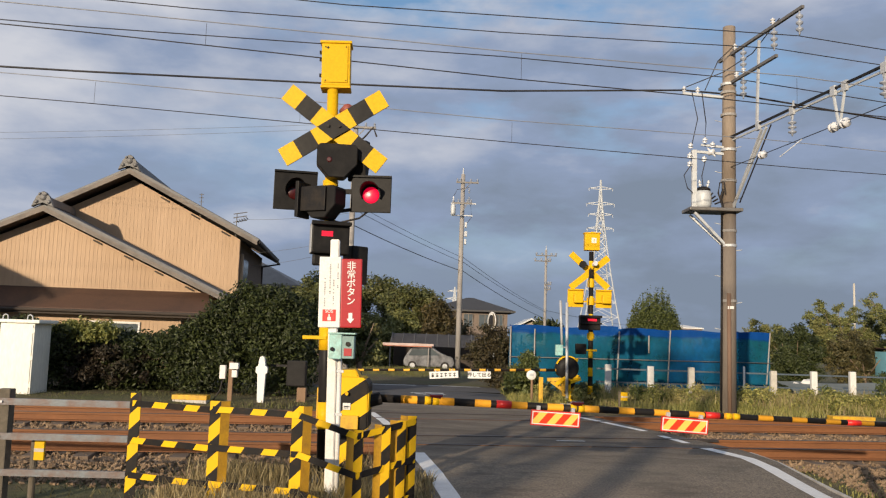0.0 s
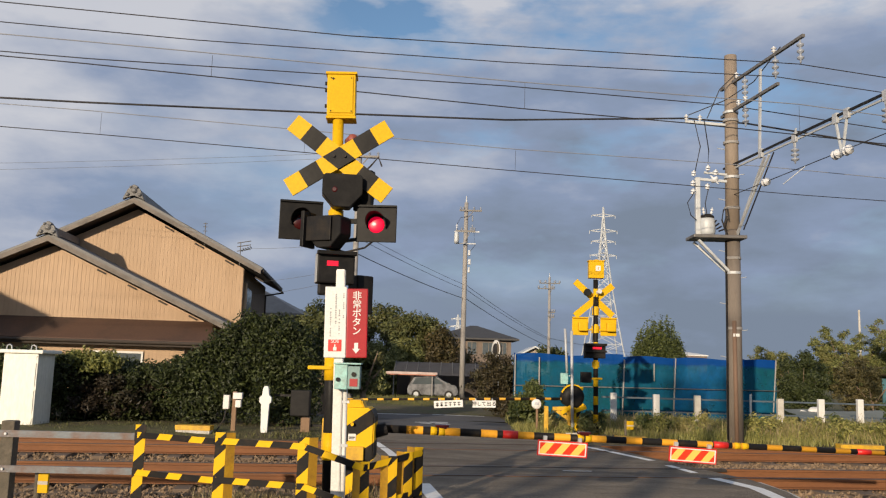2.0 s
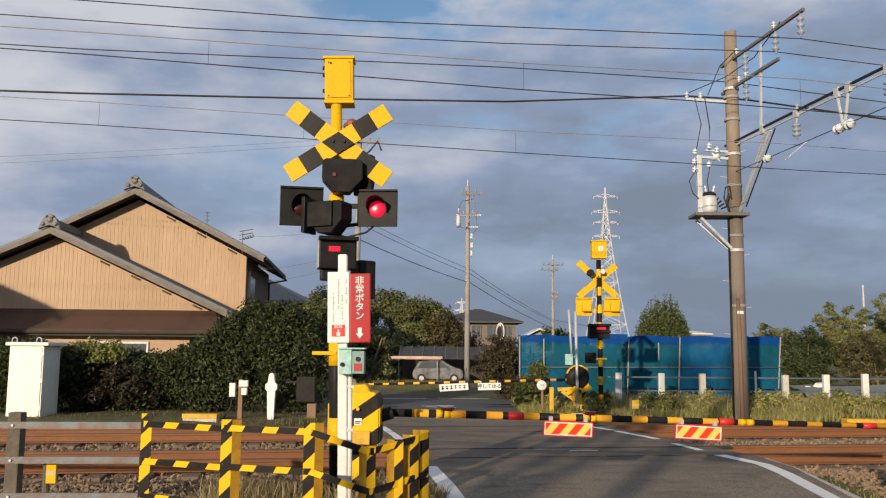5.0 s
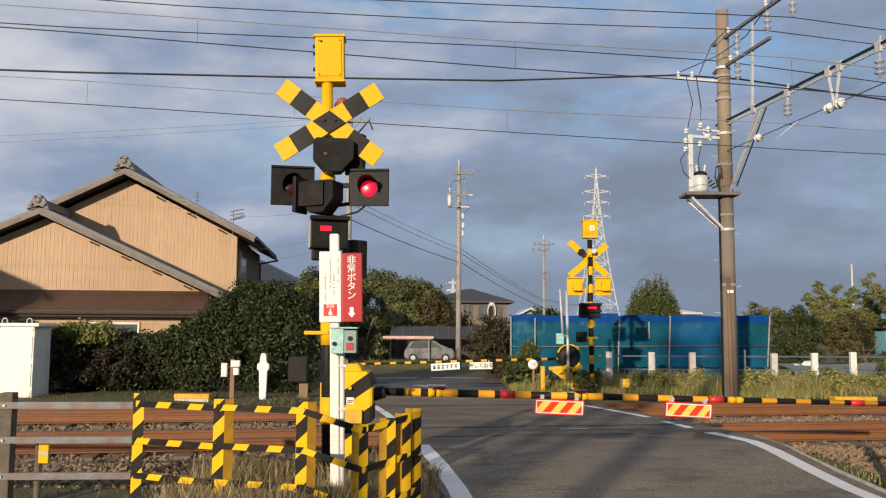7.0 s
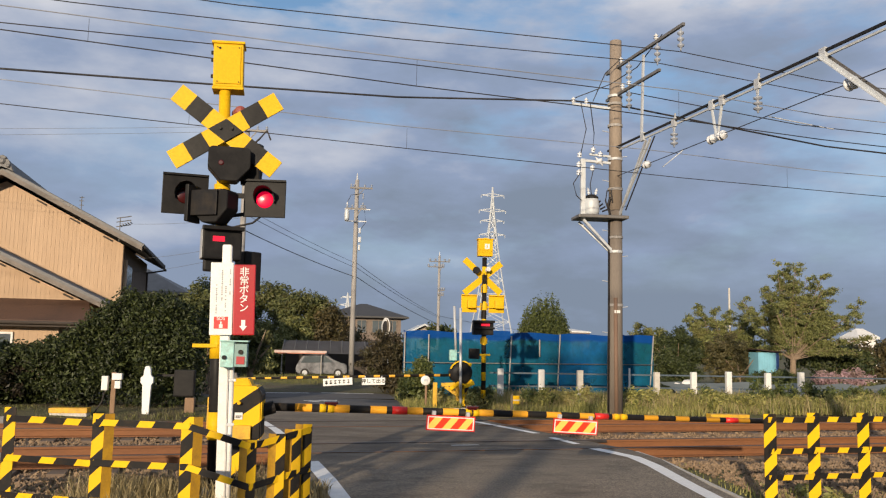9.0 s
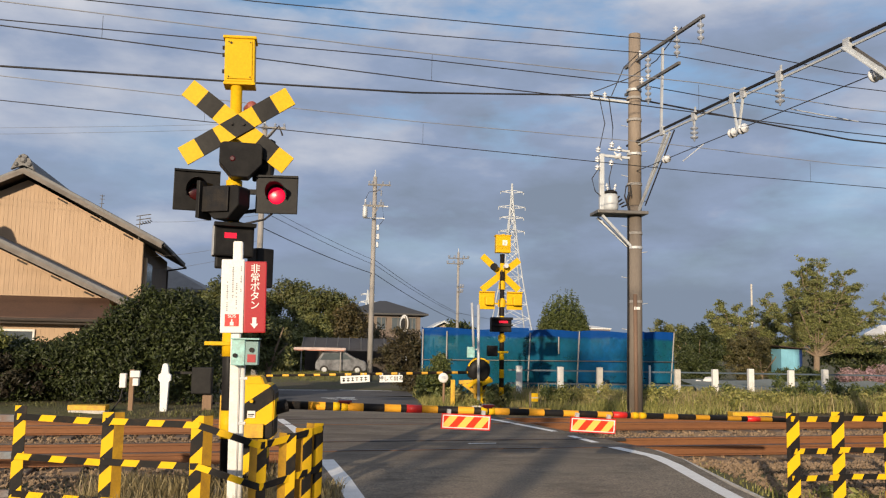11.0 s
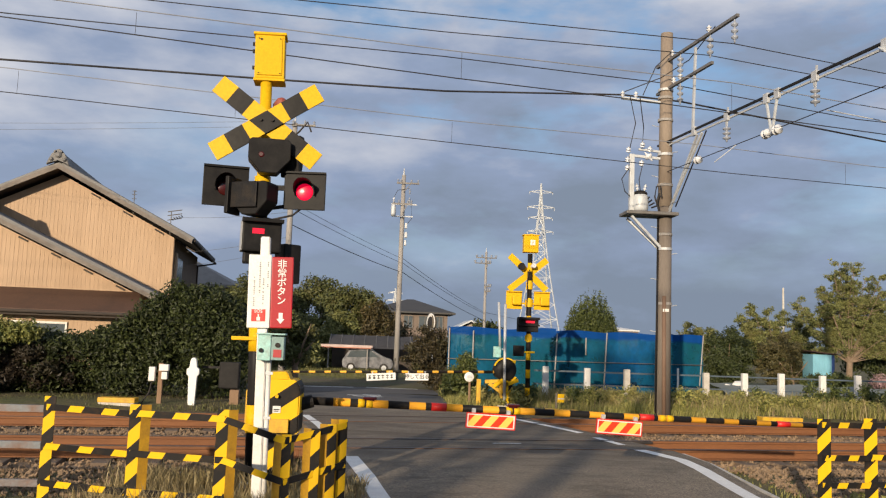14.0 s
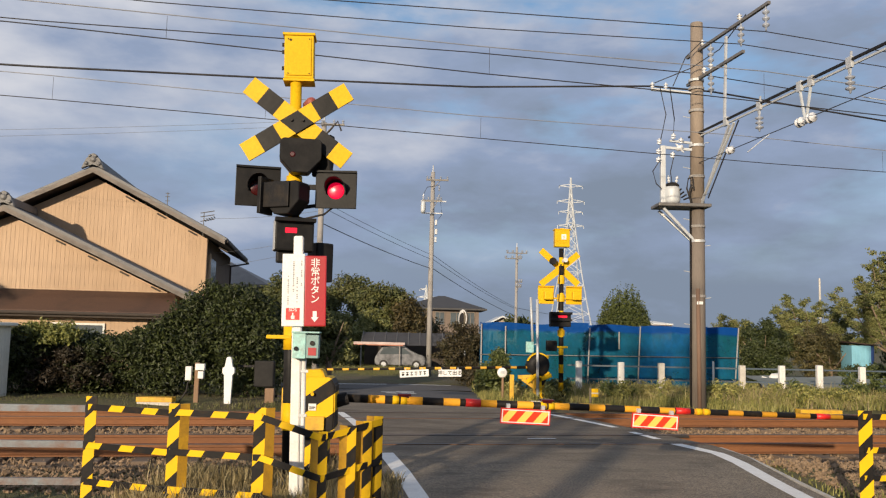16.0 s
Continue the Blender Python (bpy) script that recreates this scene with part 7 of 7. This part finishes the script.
# unseen poles behind the viewer whose shadows fall over the road
utility_pole(-4.60, -6.3, -0.1, 9.2, 0.215, ((8.6, 0.7, 0.7),), "concrete utility pole at the near roadside")
# this pair is invented to shade the striped fence and left road edge
utility_pole(-8.60, -12.0, -0.1, 10.5, 0.20, ((9.8, 0.7, 0.7),), "unseen concrete pole beside another, added to shade the fence")
utility_pole(-8.27, -12.6, -0.1, 10.2, 0.20, ((9.5, 0.7, 0.7),), "unseen concrete pole beside another, added to shade the fence")
for c, q, r, sg in (((-3.30, 28.0, 5.75), (0.6, 36.0, 4.75), 0.012, 0.06), ((-3.30, 28.0, 5.2), (0.6, 36.0, 4.35), 0.02, 0.08), ((-3.30, 28.0, 5.95), (0.6, 36.0, 4.95), 0.010, 0.06), ((0.6, 36, 5.0), (7.23, 60, 3.5), 0.014, 0.15), ((0.6, 36, 4.8), (7.23, 60, 3.4), 0.014, 0.15), ((0.6, 36, 4.4), (7.23, 60, 2.9), 0.02, 0.15),
                    ((7.23, 60, 3.5), (30, 110, 3.2), 0.02, 0.3), ((-3.3, 28, 8.72), (-45, 34, 8.9), 0.008, 0.4), ((-3.3, 28, 8.55), (-45, 34, 8.5), 0.008, 0.4), ((-3.3, 28, 5.6), (-9.45, 36.9, 6.4), 0.009, 0.1), ((-3.3, 28, 4.75), (-9.3, 38.3, 5.0), 0.008, 0.1), ((-3.3, 28, 4.4), (-9.4, 39.5, 4.5), 0.008, 0.1)):
    tube("service_wire", [c, q], r * 0.75, M_SERVICE, None, "dark service wire between utility poles", "service wire", sg, "", "service wires")


def pylon(x, y, zb, top, w, label, arm_z):
    t = thing("pylon", (x, y, zb), label, "pylon", "pylons")
    th = 0.0011 * y

    def half(z):
        k = (z - zb) / (top - zb)
        return w * ((1 - k) ** 1.5 * 0.9 + 0.10 * (1 - k) + 0.012)
    lv = [zb + (top - zb) * (1 - (1 - i / 14) ** 1.25) for i in range(15)]
    bm = B()
    for a, b in zip(lv, lv[1:]):
        p, q = half(a), half(b)
        for sx, sy in ((-1, -1), (1, -1), (1, 1), (-1, 1)):
            beam(bm, (x + sx * p, y + sy * p, a), (x + sx * q, y + sy * q, b), th, th)
        for f in (-1, 1):
            beam(bm, (x - p, y + f * p, a), (x + q, y + f * q, b), th * 0.5, th * 0.5)
            beam(bm, (x + p, y + f * p, a), (x - q, y + f * q, b), th * 0.5, th * 0.5)
            beam(bm, (x - q, y + f * q, b), (x + q, y + f * q, b), th * 0.5, th * 0.5)
    part("lattice", bm, M_GREYPAINT, t, "pale grey steel lattice")
    for z, ln in arm_z:
        bm = B()
        for s in (-1, 1):
            beam(bm, (x, y, z + ln * 0.16), (x + s * ln, y, z), th * 0.7, th * 0.7)
            beam(bm, (x, y, z - ln * 0.10), (x + s * ln, y, z), th * 0.7, th * 0.7)
            beam(bm, (x + s * ln, y, z), (x + s * ln, y, z - ln * 0.22), th * 0.6, th * 0.6)
            beam(bm, (x + s * ln * 0.5, y, z - ln * 0.05), (x + s * ln * 0.5, y, z + ln * 0.08), th * 0.5, th * 0.5)
        part("cross_arm", bm, M_GREYPAINT, t)
    return t


pylon(55.8, 300, -1.3, 59.3, 7.5, "tall pale steel lattice pylon in the distance", ((56.2, 4.3), (50.5, 5.0), (46.6, 4.4), (41.5, 4.8)))
pylon(8.6, 700, -1.3, 41.0, 8.0, "faint steel lattice pylon on the horizon", ((37.5, 5.5), (31.0, 7.0), (25.0, 6.0)))
bm = B()
rod(bm, (39.4, 80, -1.3), (39.4, 80, 7.7), 0.13, 0.09, 8)
single("slim_mast", bm, M_CONC, "slim pale concrete mast far behind the trees", "mast")


def road_mirror():
    t = thing("road_mirror", (1.85, 31.0, -0.2), "round traffic mirror on a slim post", "traffic mirror")
    part("post", rod(B(), (1.80, 31.05, -0.4), (1.86, 31.05, 2.0), 0.04, None, 8), M_GREYPAINT, t)
    bm = B()
    lathe(bm, (1.86, 31.0, 2.12), (1.72, 30.95, 2.12), [0.26, 0.33, 0.34, 0.32], 24)
    part("mirror_back", bm, M_DARKPOST, t, "dull brown mirror back", True)
    bm = B()
    lathe(bm, (1.75, 30.96, 2.12), (1.715, 30.945, 2.12), [0.325, 0.345, 0.345, 0.325], 24)
    part("rim", bm, M_WHITE, t, "pale mirror rim", True)
    bm = B()
    lathe(bm, (1.735, 30.955, 2.12), (1.70, 30.94, 2.12), [0.315, 0.30, 0.2, 0.02], 24)
    part("mirror_glass", bm, worn("mirror_glass", (0.42, 0.42, 0.43), (0.30, 0.29, 0.28), 0.12, 0.9, bump=0), t, "curved mirror glass", True)


road_mirror()


# ---- planting ----
def hedge():
    t = thing("overgrown_hedge", (-6.6, 21, -0.1), "dense overgrown green hedge along the railway", "hedge")
    g = np.random.default_rng(3)
    xs = (-18.0, -12.0, -10.2, -9.25, -8.2, -7.3, -6.55, -5.82, -5.39, -4.88, -4.35, -3.89, -3.45)
    zs = (1.5, 1.55, 1.55, 1.45, 1.32, 1.26, 1.45, 1.85, 2.36, 2.58, 2.56, 2.42, 1.90)
    lob = []
    for _ in range(190):
        x = g.uniform(-13.5, -3.35)
        top = float(np.interp(x, xs, zs)) + 0.18
        r = g.uniform(0.24, 0.56)
        back = 0.55 if -9.0 < x < -7.75 else 0.0
        lob.append((x, g.uniform(19.9 + back, 21.6 + back) + 0.12 * (x + 7), g.uniform(0.1, top - r * 0.9), r, r, r * 0.85))
    for _ in range(150):
        x = g.uniform(-13.0, -3.5)
        r = g.uniform(0.16, 0.34)
        back = 0.55 if -9.0 < x < -7.75 else 0.0
        lob.append((x, g.uniform(20.0 + back, 21.2 + back) + 0.08 * (x + 7), float(np.interp(x, xs, zs)) - r * 0.8, r * 1.2, r, r * 0.9))
    # shoots standing out of the outline
    for _ in range(220):
        x = g.uniform(-12.5, -3.4)
        r = g.uniform(0.05, 0.12)
        back = 0.55 if -9.0 < x < -7.75 else 0.0
        lob.append((x, g.uniform(19.8 + back, 21.0 + back) + 0.08 * (x + 7), float(np.interp(x, xs, zs)) + g.uniform(-0.5, 0.06), r * 1.2, r, r * 1.6))
    for _ in range(60):
        x = g.uniform(-6.0, -3.5)
        r = g.uniform(0.3, 0.5)
        lob.append((x, g.uniform(19.9, 21.2), g.uniform(0.3, float(np.interp(x, xs, zs)) - r), r, r, r * 0.9))
    crown_part(t, lob, 125000, 0.049, L_HEDGE, "foliage", 1.1, 0.38)
    bare = [(g.uniform(-9.0, -7.1), g.uniform(19.75, 20.4), g.uniform(0.25, 1.15), 0.16, 0.16, 0.14) for _ in range(40)]
    crown_part(t, bare, 4200, 0.05, leafy("dead_hedge_leaves", (0.016, 0.012, 0.007), (0.055, 0.040, 0.023), (0.030, 0.028, 0.011)), "dead_foliage", 1.0, 0.9, "brown dead twiggy patch")
    for x in (-12.0, -10.5, -9.3, -8.0, -6.7, -5.4, -4.2):
        part("stem", limbs(B(), (x, 21.2, -0.1), 1.4, 0.5, 0.06, int(-x * 10), 5), M_BARK, t)


hedge()
t = thing("yellow_green_bush", (-9.0, 20.2, 0.0), "sunlit yellow-green bush behind the cabinet", "bush")
crown_part(t, lobes_in((-8.6, 19.9, 1.42), (0.7, 0.35, 0.20), 34, 0.15, 21), 3600, 0.05, leafy("yellow_green_leaves", (0.10, 0.12, 0.03), (0.30, 0.30, 0.08), (0.30, 0.22, 0.12)), "foliage")
bm = limbs(B(), (-8.9, 20.6, -0.1), 1.2, 0.4, 0.04, 5, 5)
part("stem", bm, M_BARK, t)


def tree(name, label, base, height, spread, lobes, count, leaf, material, trunk=0.12, flat=0.5, shell=0.5, seed=1, category="tree", nl=7):
    t = thing(name, base, label, category)
    part("trunk", limbs(B(), base, height * 0.74, spread * 0.75, trunk, seed, nl), M_BARK, t)
    crown_part(t, lobes, count, leaf, material, "crown", flat, shell)
    return t


tree("tree", "dark leafy tree behind the hedge", (-3.9, 26, -0.1), 3.0, 0.9, lobes_in((-4.35, 26, 2.2), (0.75, 0.8, 1.05), 60, 0.20, 31) + lobes_in((-3.55, 26, 1.7), (0.7, 0.7, 1.0), 40, 0.22, 33), 13000, 0.06, L_WOOD, seed=31)
tree("tree", "dark leafy tree behind the signal post", (-2.6, 25.5, -0.1), 2.6, 0.8, lobes_in((-2.75, 25.5, 1.3), (0.5, 0.7, 0.85), 20, 0.28, 32), 5600, 0.075, L_WOOD, seed=32)
for i, (x, y, z, rx, rz, mat, n) in enumerate(((-8.7, 60, 2.5, 2.8, 3.1, L_DARK, 10000), (-5.3, 61, 2.7, 2.5, 3.1, L_WOOD, 14000), (-2.2, 59, 2.7, 1.9, 3.0, L_WOOD, 12000), (-5.0, 56, 0.9, 1.8, 2.0, L_OLIVE, 6000), (-3.0, 57, 1.2, 1.5, 2.1, L_OLIVE, 6000),
                                              (-0.5, 58, 1.9, 1.1, 2.5, L_BROWN, 6500), (1.0, 64, 0.8, 1.4, 1.9, L_BROWN, 3200), (-6.4, 53, 0.6, 1.6, 1.7, L_HEDGE, 5000), (-4.3, 47.5, 0.1, 0.8, 1.0, L_OLIVE, 2600), (3.0, 90, -0.3, 6.0, 1.6, L_BROWN, 5200))):
    tree("tree", ("bushy dark green tree beyond the field", "olive green bushy tree beyond the field", "brown autumn bush beyond the field")[(L_DARK, L_OLIVE, L_BROWN).index(mat) if mat in (L_DARK, L_OLIVE, L_BROWN) else 1], (x, y, -0.6), z + rz + 0.6, rx * 0.7,
         lobes_in((x, y, z), (rx, 1.2, rz), 46, 0.15 * (rx + rz), 100 + i), n, 0.12 if y < 80 else 0.25, mat, 0.12, seed=60 + i)
g = random.Random(77)
flame = []
for k in range(46):
    rr, aa = 1.22 * math.sqrt((k + 0.5) / 46), k * 2.4
    top = 3.95 - 1.25 * (rr / 1.22) ** 2.6 + g.uniform(-0.28, 0.12)
    for n in range(12):
        u = n / 11
        w = 0.26 * (1 - u ** 2.5) + 0.05
        q = rr * (0.82 + 0.22 * math.sin(u * 2.6))
        flame.append((10.05 + q * math.cos(aa) + g.uniform(-0.05, 0.05), 40 + q * math.sin(aa), 0.35 + (top - 0.35) * u, w, w, 0.26))
tree("tree", "dense upright green conifer with ragged top", (10.1, 40, -0.4), 4.2, 0.7, flame, 44000, 0.060, L_CYPRESS, 0.12, 0.7, 0.7, seed=41)
tree("bush", "small dark rounded tree behind the net", (7.4, 62, -0.9), 3.0, 1.0, lobes_in((7.6, 62, 2.2), (1.1, 0.8, 0.7), 20, 0.45, 42), 2600, 0.14, L_DARK, 0.1, seed=42, category="tree")
# garden trees beyond the concrete posts
tree("tree", "dense dark green garden tree", (13.9, 33, -0.25), 2.7, 1.1, lobes_in((13.98, 33, 1.05), (0.95, 0.8, 1.35), 120, 0.26, 51), 28000, 0.055, leafy("deep_green_leaves", (0.014, 0.026, 0.008), (0.085, 0.105, 0.030), (0.06, 0.075, 0.022)), 0.1, seed=51)
tree("tree", "olive brown bushy garden tree", (16.1, 32, -0.25), 2.5, 1.2, lobes_in((15.85, 32.2, 1.1), (1.15, 0.8, 1.2), 130, 0.17, 52), 15000, 0.05, leafy("olive_brown_leaves", (0.05, 0.05, 0.02), (0.17, 0.145, 0.055), (0.13, 0.095, 0.04)), 0.1, seed=52)
tree("tree", "pale olive bush with feathery top", (14.4, 38, -0.3), 2.8, 1.2, lobes_in((14.6, 38, 1.6), (1.2, 0.8, 1.15), 90, 0.18, 54), 9000, 0.055, L_OLIVE, 0.08, seed=54)
tree("tree", "brown hedge far behind the garden", (26.0, 37, -0.3), 2.6, 2.0, lobes_in((26.5, 37, 1.0), (3.6, 1.0, 1.1), 40, 0.5, 55), 6500, 0.10, L_BROWN, 0.1, seed=55, category="hedge")
tree("tree", "green bushes under the garden tree", (22.5, 35.5, -0.3), 2.0, 1.6, lobes_in((22.3, 35.5, 1.0), (2.0, 0.9, 1.0), 34, 0.45, 56), 6500, 0.09, L_DARK, 0.1, seed=56, category="bush")


def spray_tree(label, base, fork, tips, r, seed, count, leaf, material, reach):
    """An open tree: limbs from a fork, each carrying flat leafy sprays with gaps between them."""
    g = random.Random(seed)
    base, fork = Vector(base), Vector(fork)
    t = thing("tree", base, label, "tree")
    bm = B()
    rod(bm, base - Vector((0, 0, 0.2)), fork, r * 1.2, r * 0.95, 10)
    lob, thick = [], 0
    for dx, dz, k in tips:
        dy = g.uniform(-0.8, 0.8)
        end = Vector((fork.x + dx, fork.y + dy, fork.z + dz))
        mid = fork.lerp(end, 0.45) + Vector((g.uniform(-0.15, 0.15), 0, g.uniform(-0.05, 0.2)))
        w = 0.42 if thick % 5 == 0 else 0.18
        thick += 1
        rod(bm, fork, mid, r * w, r * w * 0.6, 8)
        rod(bm, mid, end, r * w * 0.6, r * 0.06, 7)
        k = int(k * 1.9)
        for i in range(k):
            s = 0.34 + 0.68 * (i + g.random()) / k
            p = fork.lerp(mid, s / 0.45) if s < 0.45 else mid.lerp(end, (s - 0.45) / 0.55)
            out = 1 if g.random() < 0.5 + 0.32 * max(-1, min(1, dx)) else -1
            d = Vector((out * g.uniform(0.5, 1.0), g.uniform(-0.7, 0.7), g.uniform(-0.12, 0.55))).normalized()
            ln = reach * g.uniform(0.5, 1.0) * (1.25 - 0.7 * s)
            q = p + d * ln
            rod(bm, p, q, 0.014, 0.005, 5)
            for n in range(9):
                c = p.lerp(q, 0.25 + 0.75 * n / 8)
                w = (0.115 - 0.008 * n) * g.uniform(0.7, 1.25)
                lob.append((c.x + g.uniform(-0.08, 0.08), c.y + g.uniform(-0.12, 0.12), c.z + g.uniform(-0.05, 0.09), w * 1.3, w * 1.2, w * 0.55))
    part("trunk", bm, M_BARK, t, "pale forked trunk and limbs")
    crown_part(t, lob, count, leaf, material, "crown", 0.8, 0.95)
    return t


def crown_tips(profile, count, sprays, seed):
    """Limb ends spread evenly inside a crown given as (height, left, right)."""
    g = random.Random(seed)
    hs = [p[0] for p in profile]
    out = [(p[k] * 0.97, p[0], sprays) for p in profile for k in (1, 2)]
    while len(out) < count:
        h = g.uniform(hs[0], hs[-1])
        l, r = (float(np.interp(h, hs, [p[k] for p in profile])) for k in (1, 2))
        c = [(g.uniform(l, r), h, sprays) for _ in range(12)]
        out.append(max(c, key=lambda q: min((q[0] - o[0]) ** 2 + (q[1] - o[1]) ** 2 for o in out)))
    return out


spray_tree("spreading garden tree with pale trunk and open olive crown", (19.55, 34, -0.3), (19.6, 34, 1.15),
           crown_tips(((0.35, -1.3, 2.7), (1.0, -1.5, 3.15), (1.8, -1.5, 3.2), (2.5, -2.0, 3.1), (3.1, -1.2, 1.9), (3.7, -0.7, 1.3), (4.15, -0.45, 0.75)), 40, 6, 12),
           0.125, 12, 88000, 0.040, L_GARDEN, 0.95)
spray_tree("olive green spreading garden tree behind the shed", (17.6, 37, -0.3), (17.6, 37, 0.7),
           crown_tips(((0.3, -1.6, 2.2), (1.2, -1.8, 2.3), (2.2, -1.6, 2.1), (2.75, -0.9, 1.9)), 34, 8, 14),
           0.10, 13, 70000, 0.045, L_GARDEN, 0.8)
t = thing("flower_bush", (18.0, 28, -0.1), "pink flowering bushes behind the posts", "flowers")
crown_part(t, lobes_in((18.0, 28, 0.55), (1.35, 0.5, 0.34), 40, 0.17, 71), 4600, 0.045, L_PINK, "blossom", 0.9, 0.8)
crown_part(t, lobes_in((18.2, 28.1, 0.25), (1.6, 0.5, 0.3), 20, 0.25, 72), 2600, 0.06, L_OLIVE, "foliage")
t = thing("garden_shrub", (16.6, 29.5, -0.1), "low green shrubs in front of the shed", "shrub")
crown_part(t, lobes_in((16.1, 29.5, 0.42), (1.2, 0.4, 0.33), 40, 0.17, 91), 5000, 0.055, L_CYPRESS, "foliage")
t = thing("roadside_bush", (1.9, 23, -0.1), "untidy green bushes at the road edge", "bush")
crown_part(t, lobes_in((2.2, 22.2, 0.65), (0.32, 0.35, 0.6), 34, 0.15, 81), 3600, 0.055, L_CYPRESS, "foliage", 0.7, 0.7)
crown_part(t, lobes_in((1.98, 23.3, 0.3), (0.28, 0.5, 0.3), 34, 0.14, 82), 3600, 0.05, L_DARK, "brown_foliage", 0.7, 0.7)
t = thing("roadside_bush", (2.0, 29, -0.2), "brown and green thicket round the mirror post", "bush")
crown_part(t, lobes_in((1.55, 28.3, 0.95), (0.85, 1.0, 1.05), 90, 0.2, 83), 10500, 0.05, L_THICKET, "foliage", 0.7, 0.7)
crown_part(t, lobes_in((2.15, 27.2, 0.25), (0.4, 0.7, 0.4), 26, 0.18, 84), 3400, 0.06, L_THICKET, "lower_foliage", 0.7, 0.7)


def far_woods():
    g = np.random.default_rng(5)
    lob = [(x, 240 + g.uniform(-20, 20), g.uniform(-1, 2.2), g.uniform(4, 9), 3, g.uniform(1.4, 3.0)) for x in np.arange(-260, 330, 5.0)]
    v, f = leaf_mesh(lob, 16000, 0.9, 0.5, 0.5)
    tagged(soup("far_woods", v, f, L_DARK), "far dark line of trees and bushes on the horizon", "woods", kind="stuff")


far_woods()
blades("verge_grass", [(2.3, 4.3, 20.6, 24.2, -0.08, 0.8), (4.3, 9.0, 19.5, 23.9, -0.08, 0.85), (9.0, 14.0, 20.4, 24.6, -0.08, 1.1), (14.0, 20.0, 21.2, 25.5, -0.08, 1.1), (4.5, 10.0, 24.0, 26.0, -0.08, 0.9), (10, 20, 24.5, 30, -0.12, 0.7), (1.7, 2.6, 19.8, 24.5, -0.06, 0.9)],
       95000, 0.34, L_GRASS, "tall green and straw verge grass beyond the tracks")
blades("verge_grass", [(-12, -2.5, 17.9, 20.3, -0.12, 0.6), (-3.4, -2.3, 20, 24, -0.08, 0.8)], 8500, 0.24, leafy("hedge_foot_grass", (0.05, 0.055, 0.018), (0.20, 0.20, 0.06), (0.13, 0.10, 0.045)), "short uneven grass under the hedge")
blades("dry_grass", [(-2.5, -0.75, 7.3, 9.2, -0.10, 1.0), (-2.4, -0.75, 6.2, 8.0, -0.08, 1.0), (-0.45, -0.12, 6.2, 9.4, -0.06, 0.35)], 9500, 0.40, L_DRY, "dry straw-coloured grass behind the fence")
blades("dry_grass", [(-9, -2.6, 6.4, 8.6, -0.10, 0.6)], 2600, 0.22, L_DULL, "dull short grass under the guard rail")
blades("dry_grass", [(4.6, 7.5, 6.6, 9.0, -0.06, 0.5), (4.55, 5.2, 9.0, 11.4, -0.08, 0.35), (-2.6, -0.75, 6.2, 8.0, -0.08, 0.6)], 2800, 0.22, L_GRASS, "green weeds growing among the ballast edge")
blades("dry_grass", [(2.4, 4.3, 20.4, 23.5, -0.08, 0.7), (4.3, 14.0, 20.2, 24.0, -0.08, 1.0), (14.0, 20.0, 21.6, 25.5, -0.08, 1.0)], 7000, 0.50, L_DRY, "tall straw stalks standing in the verge grass")
blades("field_grass", [(-14, 0.3, 29, 47, -0.40, 0.9)], 30000, 0.22, leafy("field_grass_leaves", (0.08, 0.09, 0.02), (0.20, 0.19, 0.06), (0.16, 0.14, 0.05)), "rough grass field beyond the side road")


def weeds():
    g = np.random.default_rng(17)
    lob = []
    for _ in range(150):
        x = g.uniform(2.5, 19)
        r = g.uniform(0.10, 0.24)
        lob.append((x, g.uniform(19.9, 23.8) + 0.10 * (x - 4), g.uniform(0.0, 0.28), r, r, r))
    for _ in range(26):
        lob.append((g.uniform(4.7, 7.0), g.uniform(7.2, 9.4), g.uniform(-0.05, 0.02), 0.10, 0.10, 0.06))
    v, f = leaf_mesh(lob, 23500, 0.045, 0.9, 0.9)
    tagged(soup("verge_weeds", v, f, L_GRASS), "leafy sunlit weeds among the verge grass", "weeds", kind="stuff")
    lob = []
    for x, y, h in ((10.4, 23.0, 0.35), (12.6, 23.2, 0.55), (13.9, 23.3, 0.6), (14.2, 22.6, 0.4), (15.6, 23.4, 0.5), (7.9, 22.4, 0.3), (5.2, 21.6, 0.35), (17.2, 23.6, 0.6), (11.6, 22.4, 0.3), (3.4, 21.2, 0.35), (18.5, 24.0, 0.5)):
        for _ in range(9):
            r = g.uniform(0.09, 0.18)
            lob.append((x + g.normal() * 0.35, y + g.normal() * 0.2, g.uniform(0.0, h), r, r, r))
    v, f = leaf_mesh(lob, 12000, 0.05, 0.9, 0.9)
    tagged(soup("verge_weeds", v, f, L_CYPRESS), "dark green leafy weeds in clumps on the verge", "weeds", kind="stuff")
    lob = [(g.uniform(2.6, 10.2), g.uniform(27, 31), g.uniform(0.0, 1.25), g.uniform(0.3, 0.5), 0.4, 0.4) for _ in range(95)]
    v, f = leaf_mesh(lob, 20000, 0.07, 0.8, 0.8)
    tagged(soup("netted_plants", v, f, L_DARK), "dark leafy crop growing behind the net", "plants", kind="stuff")


weeds()
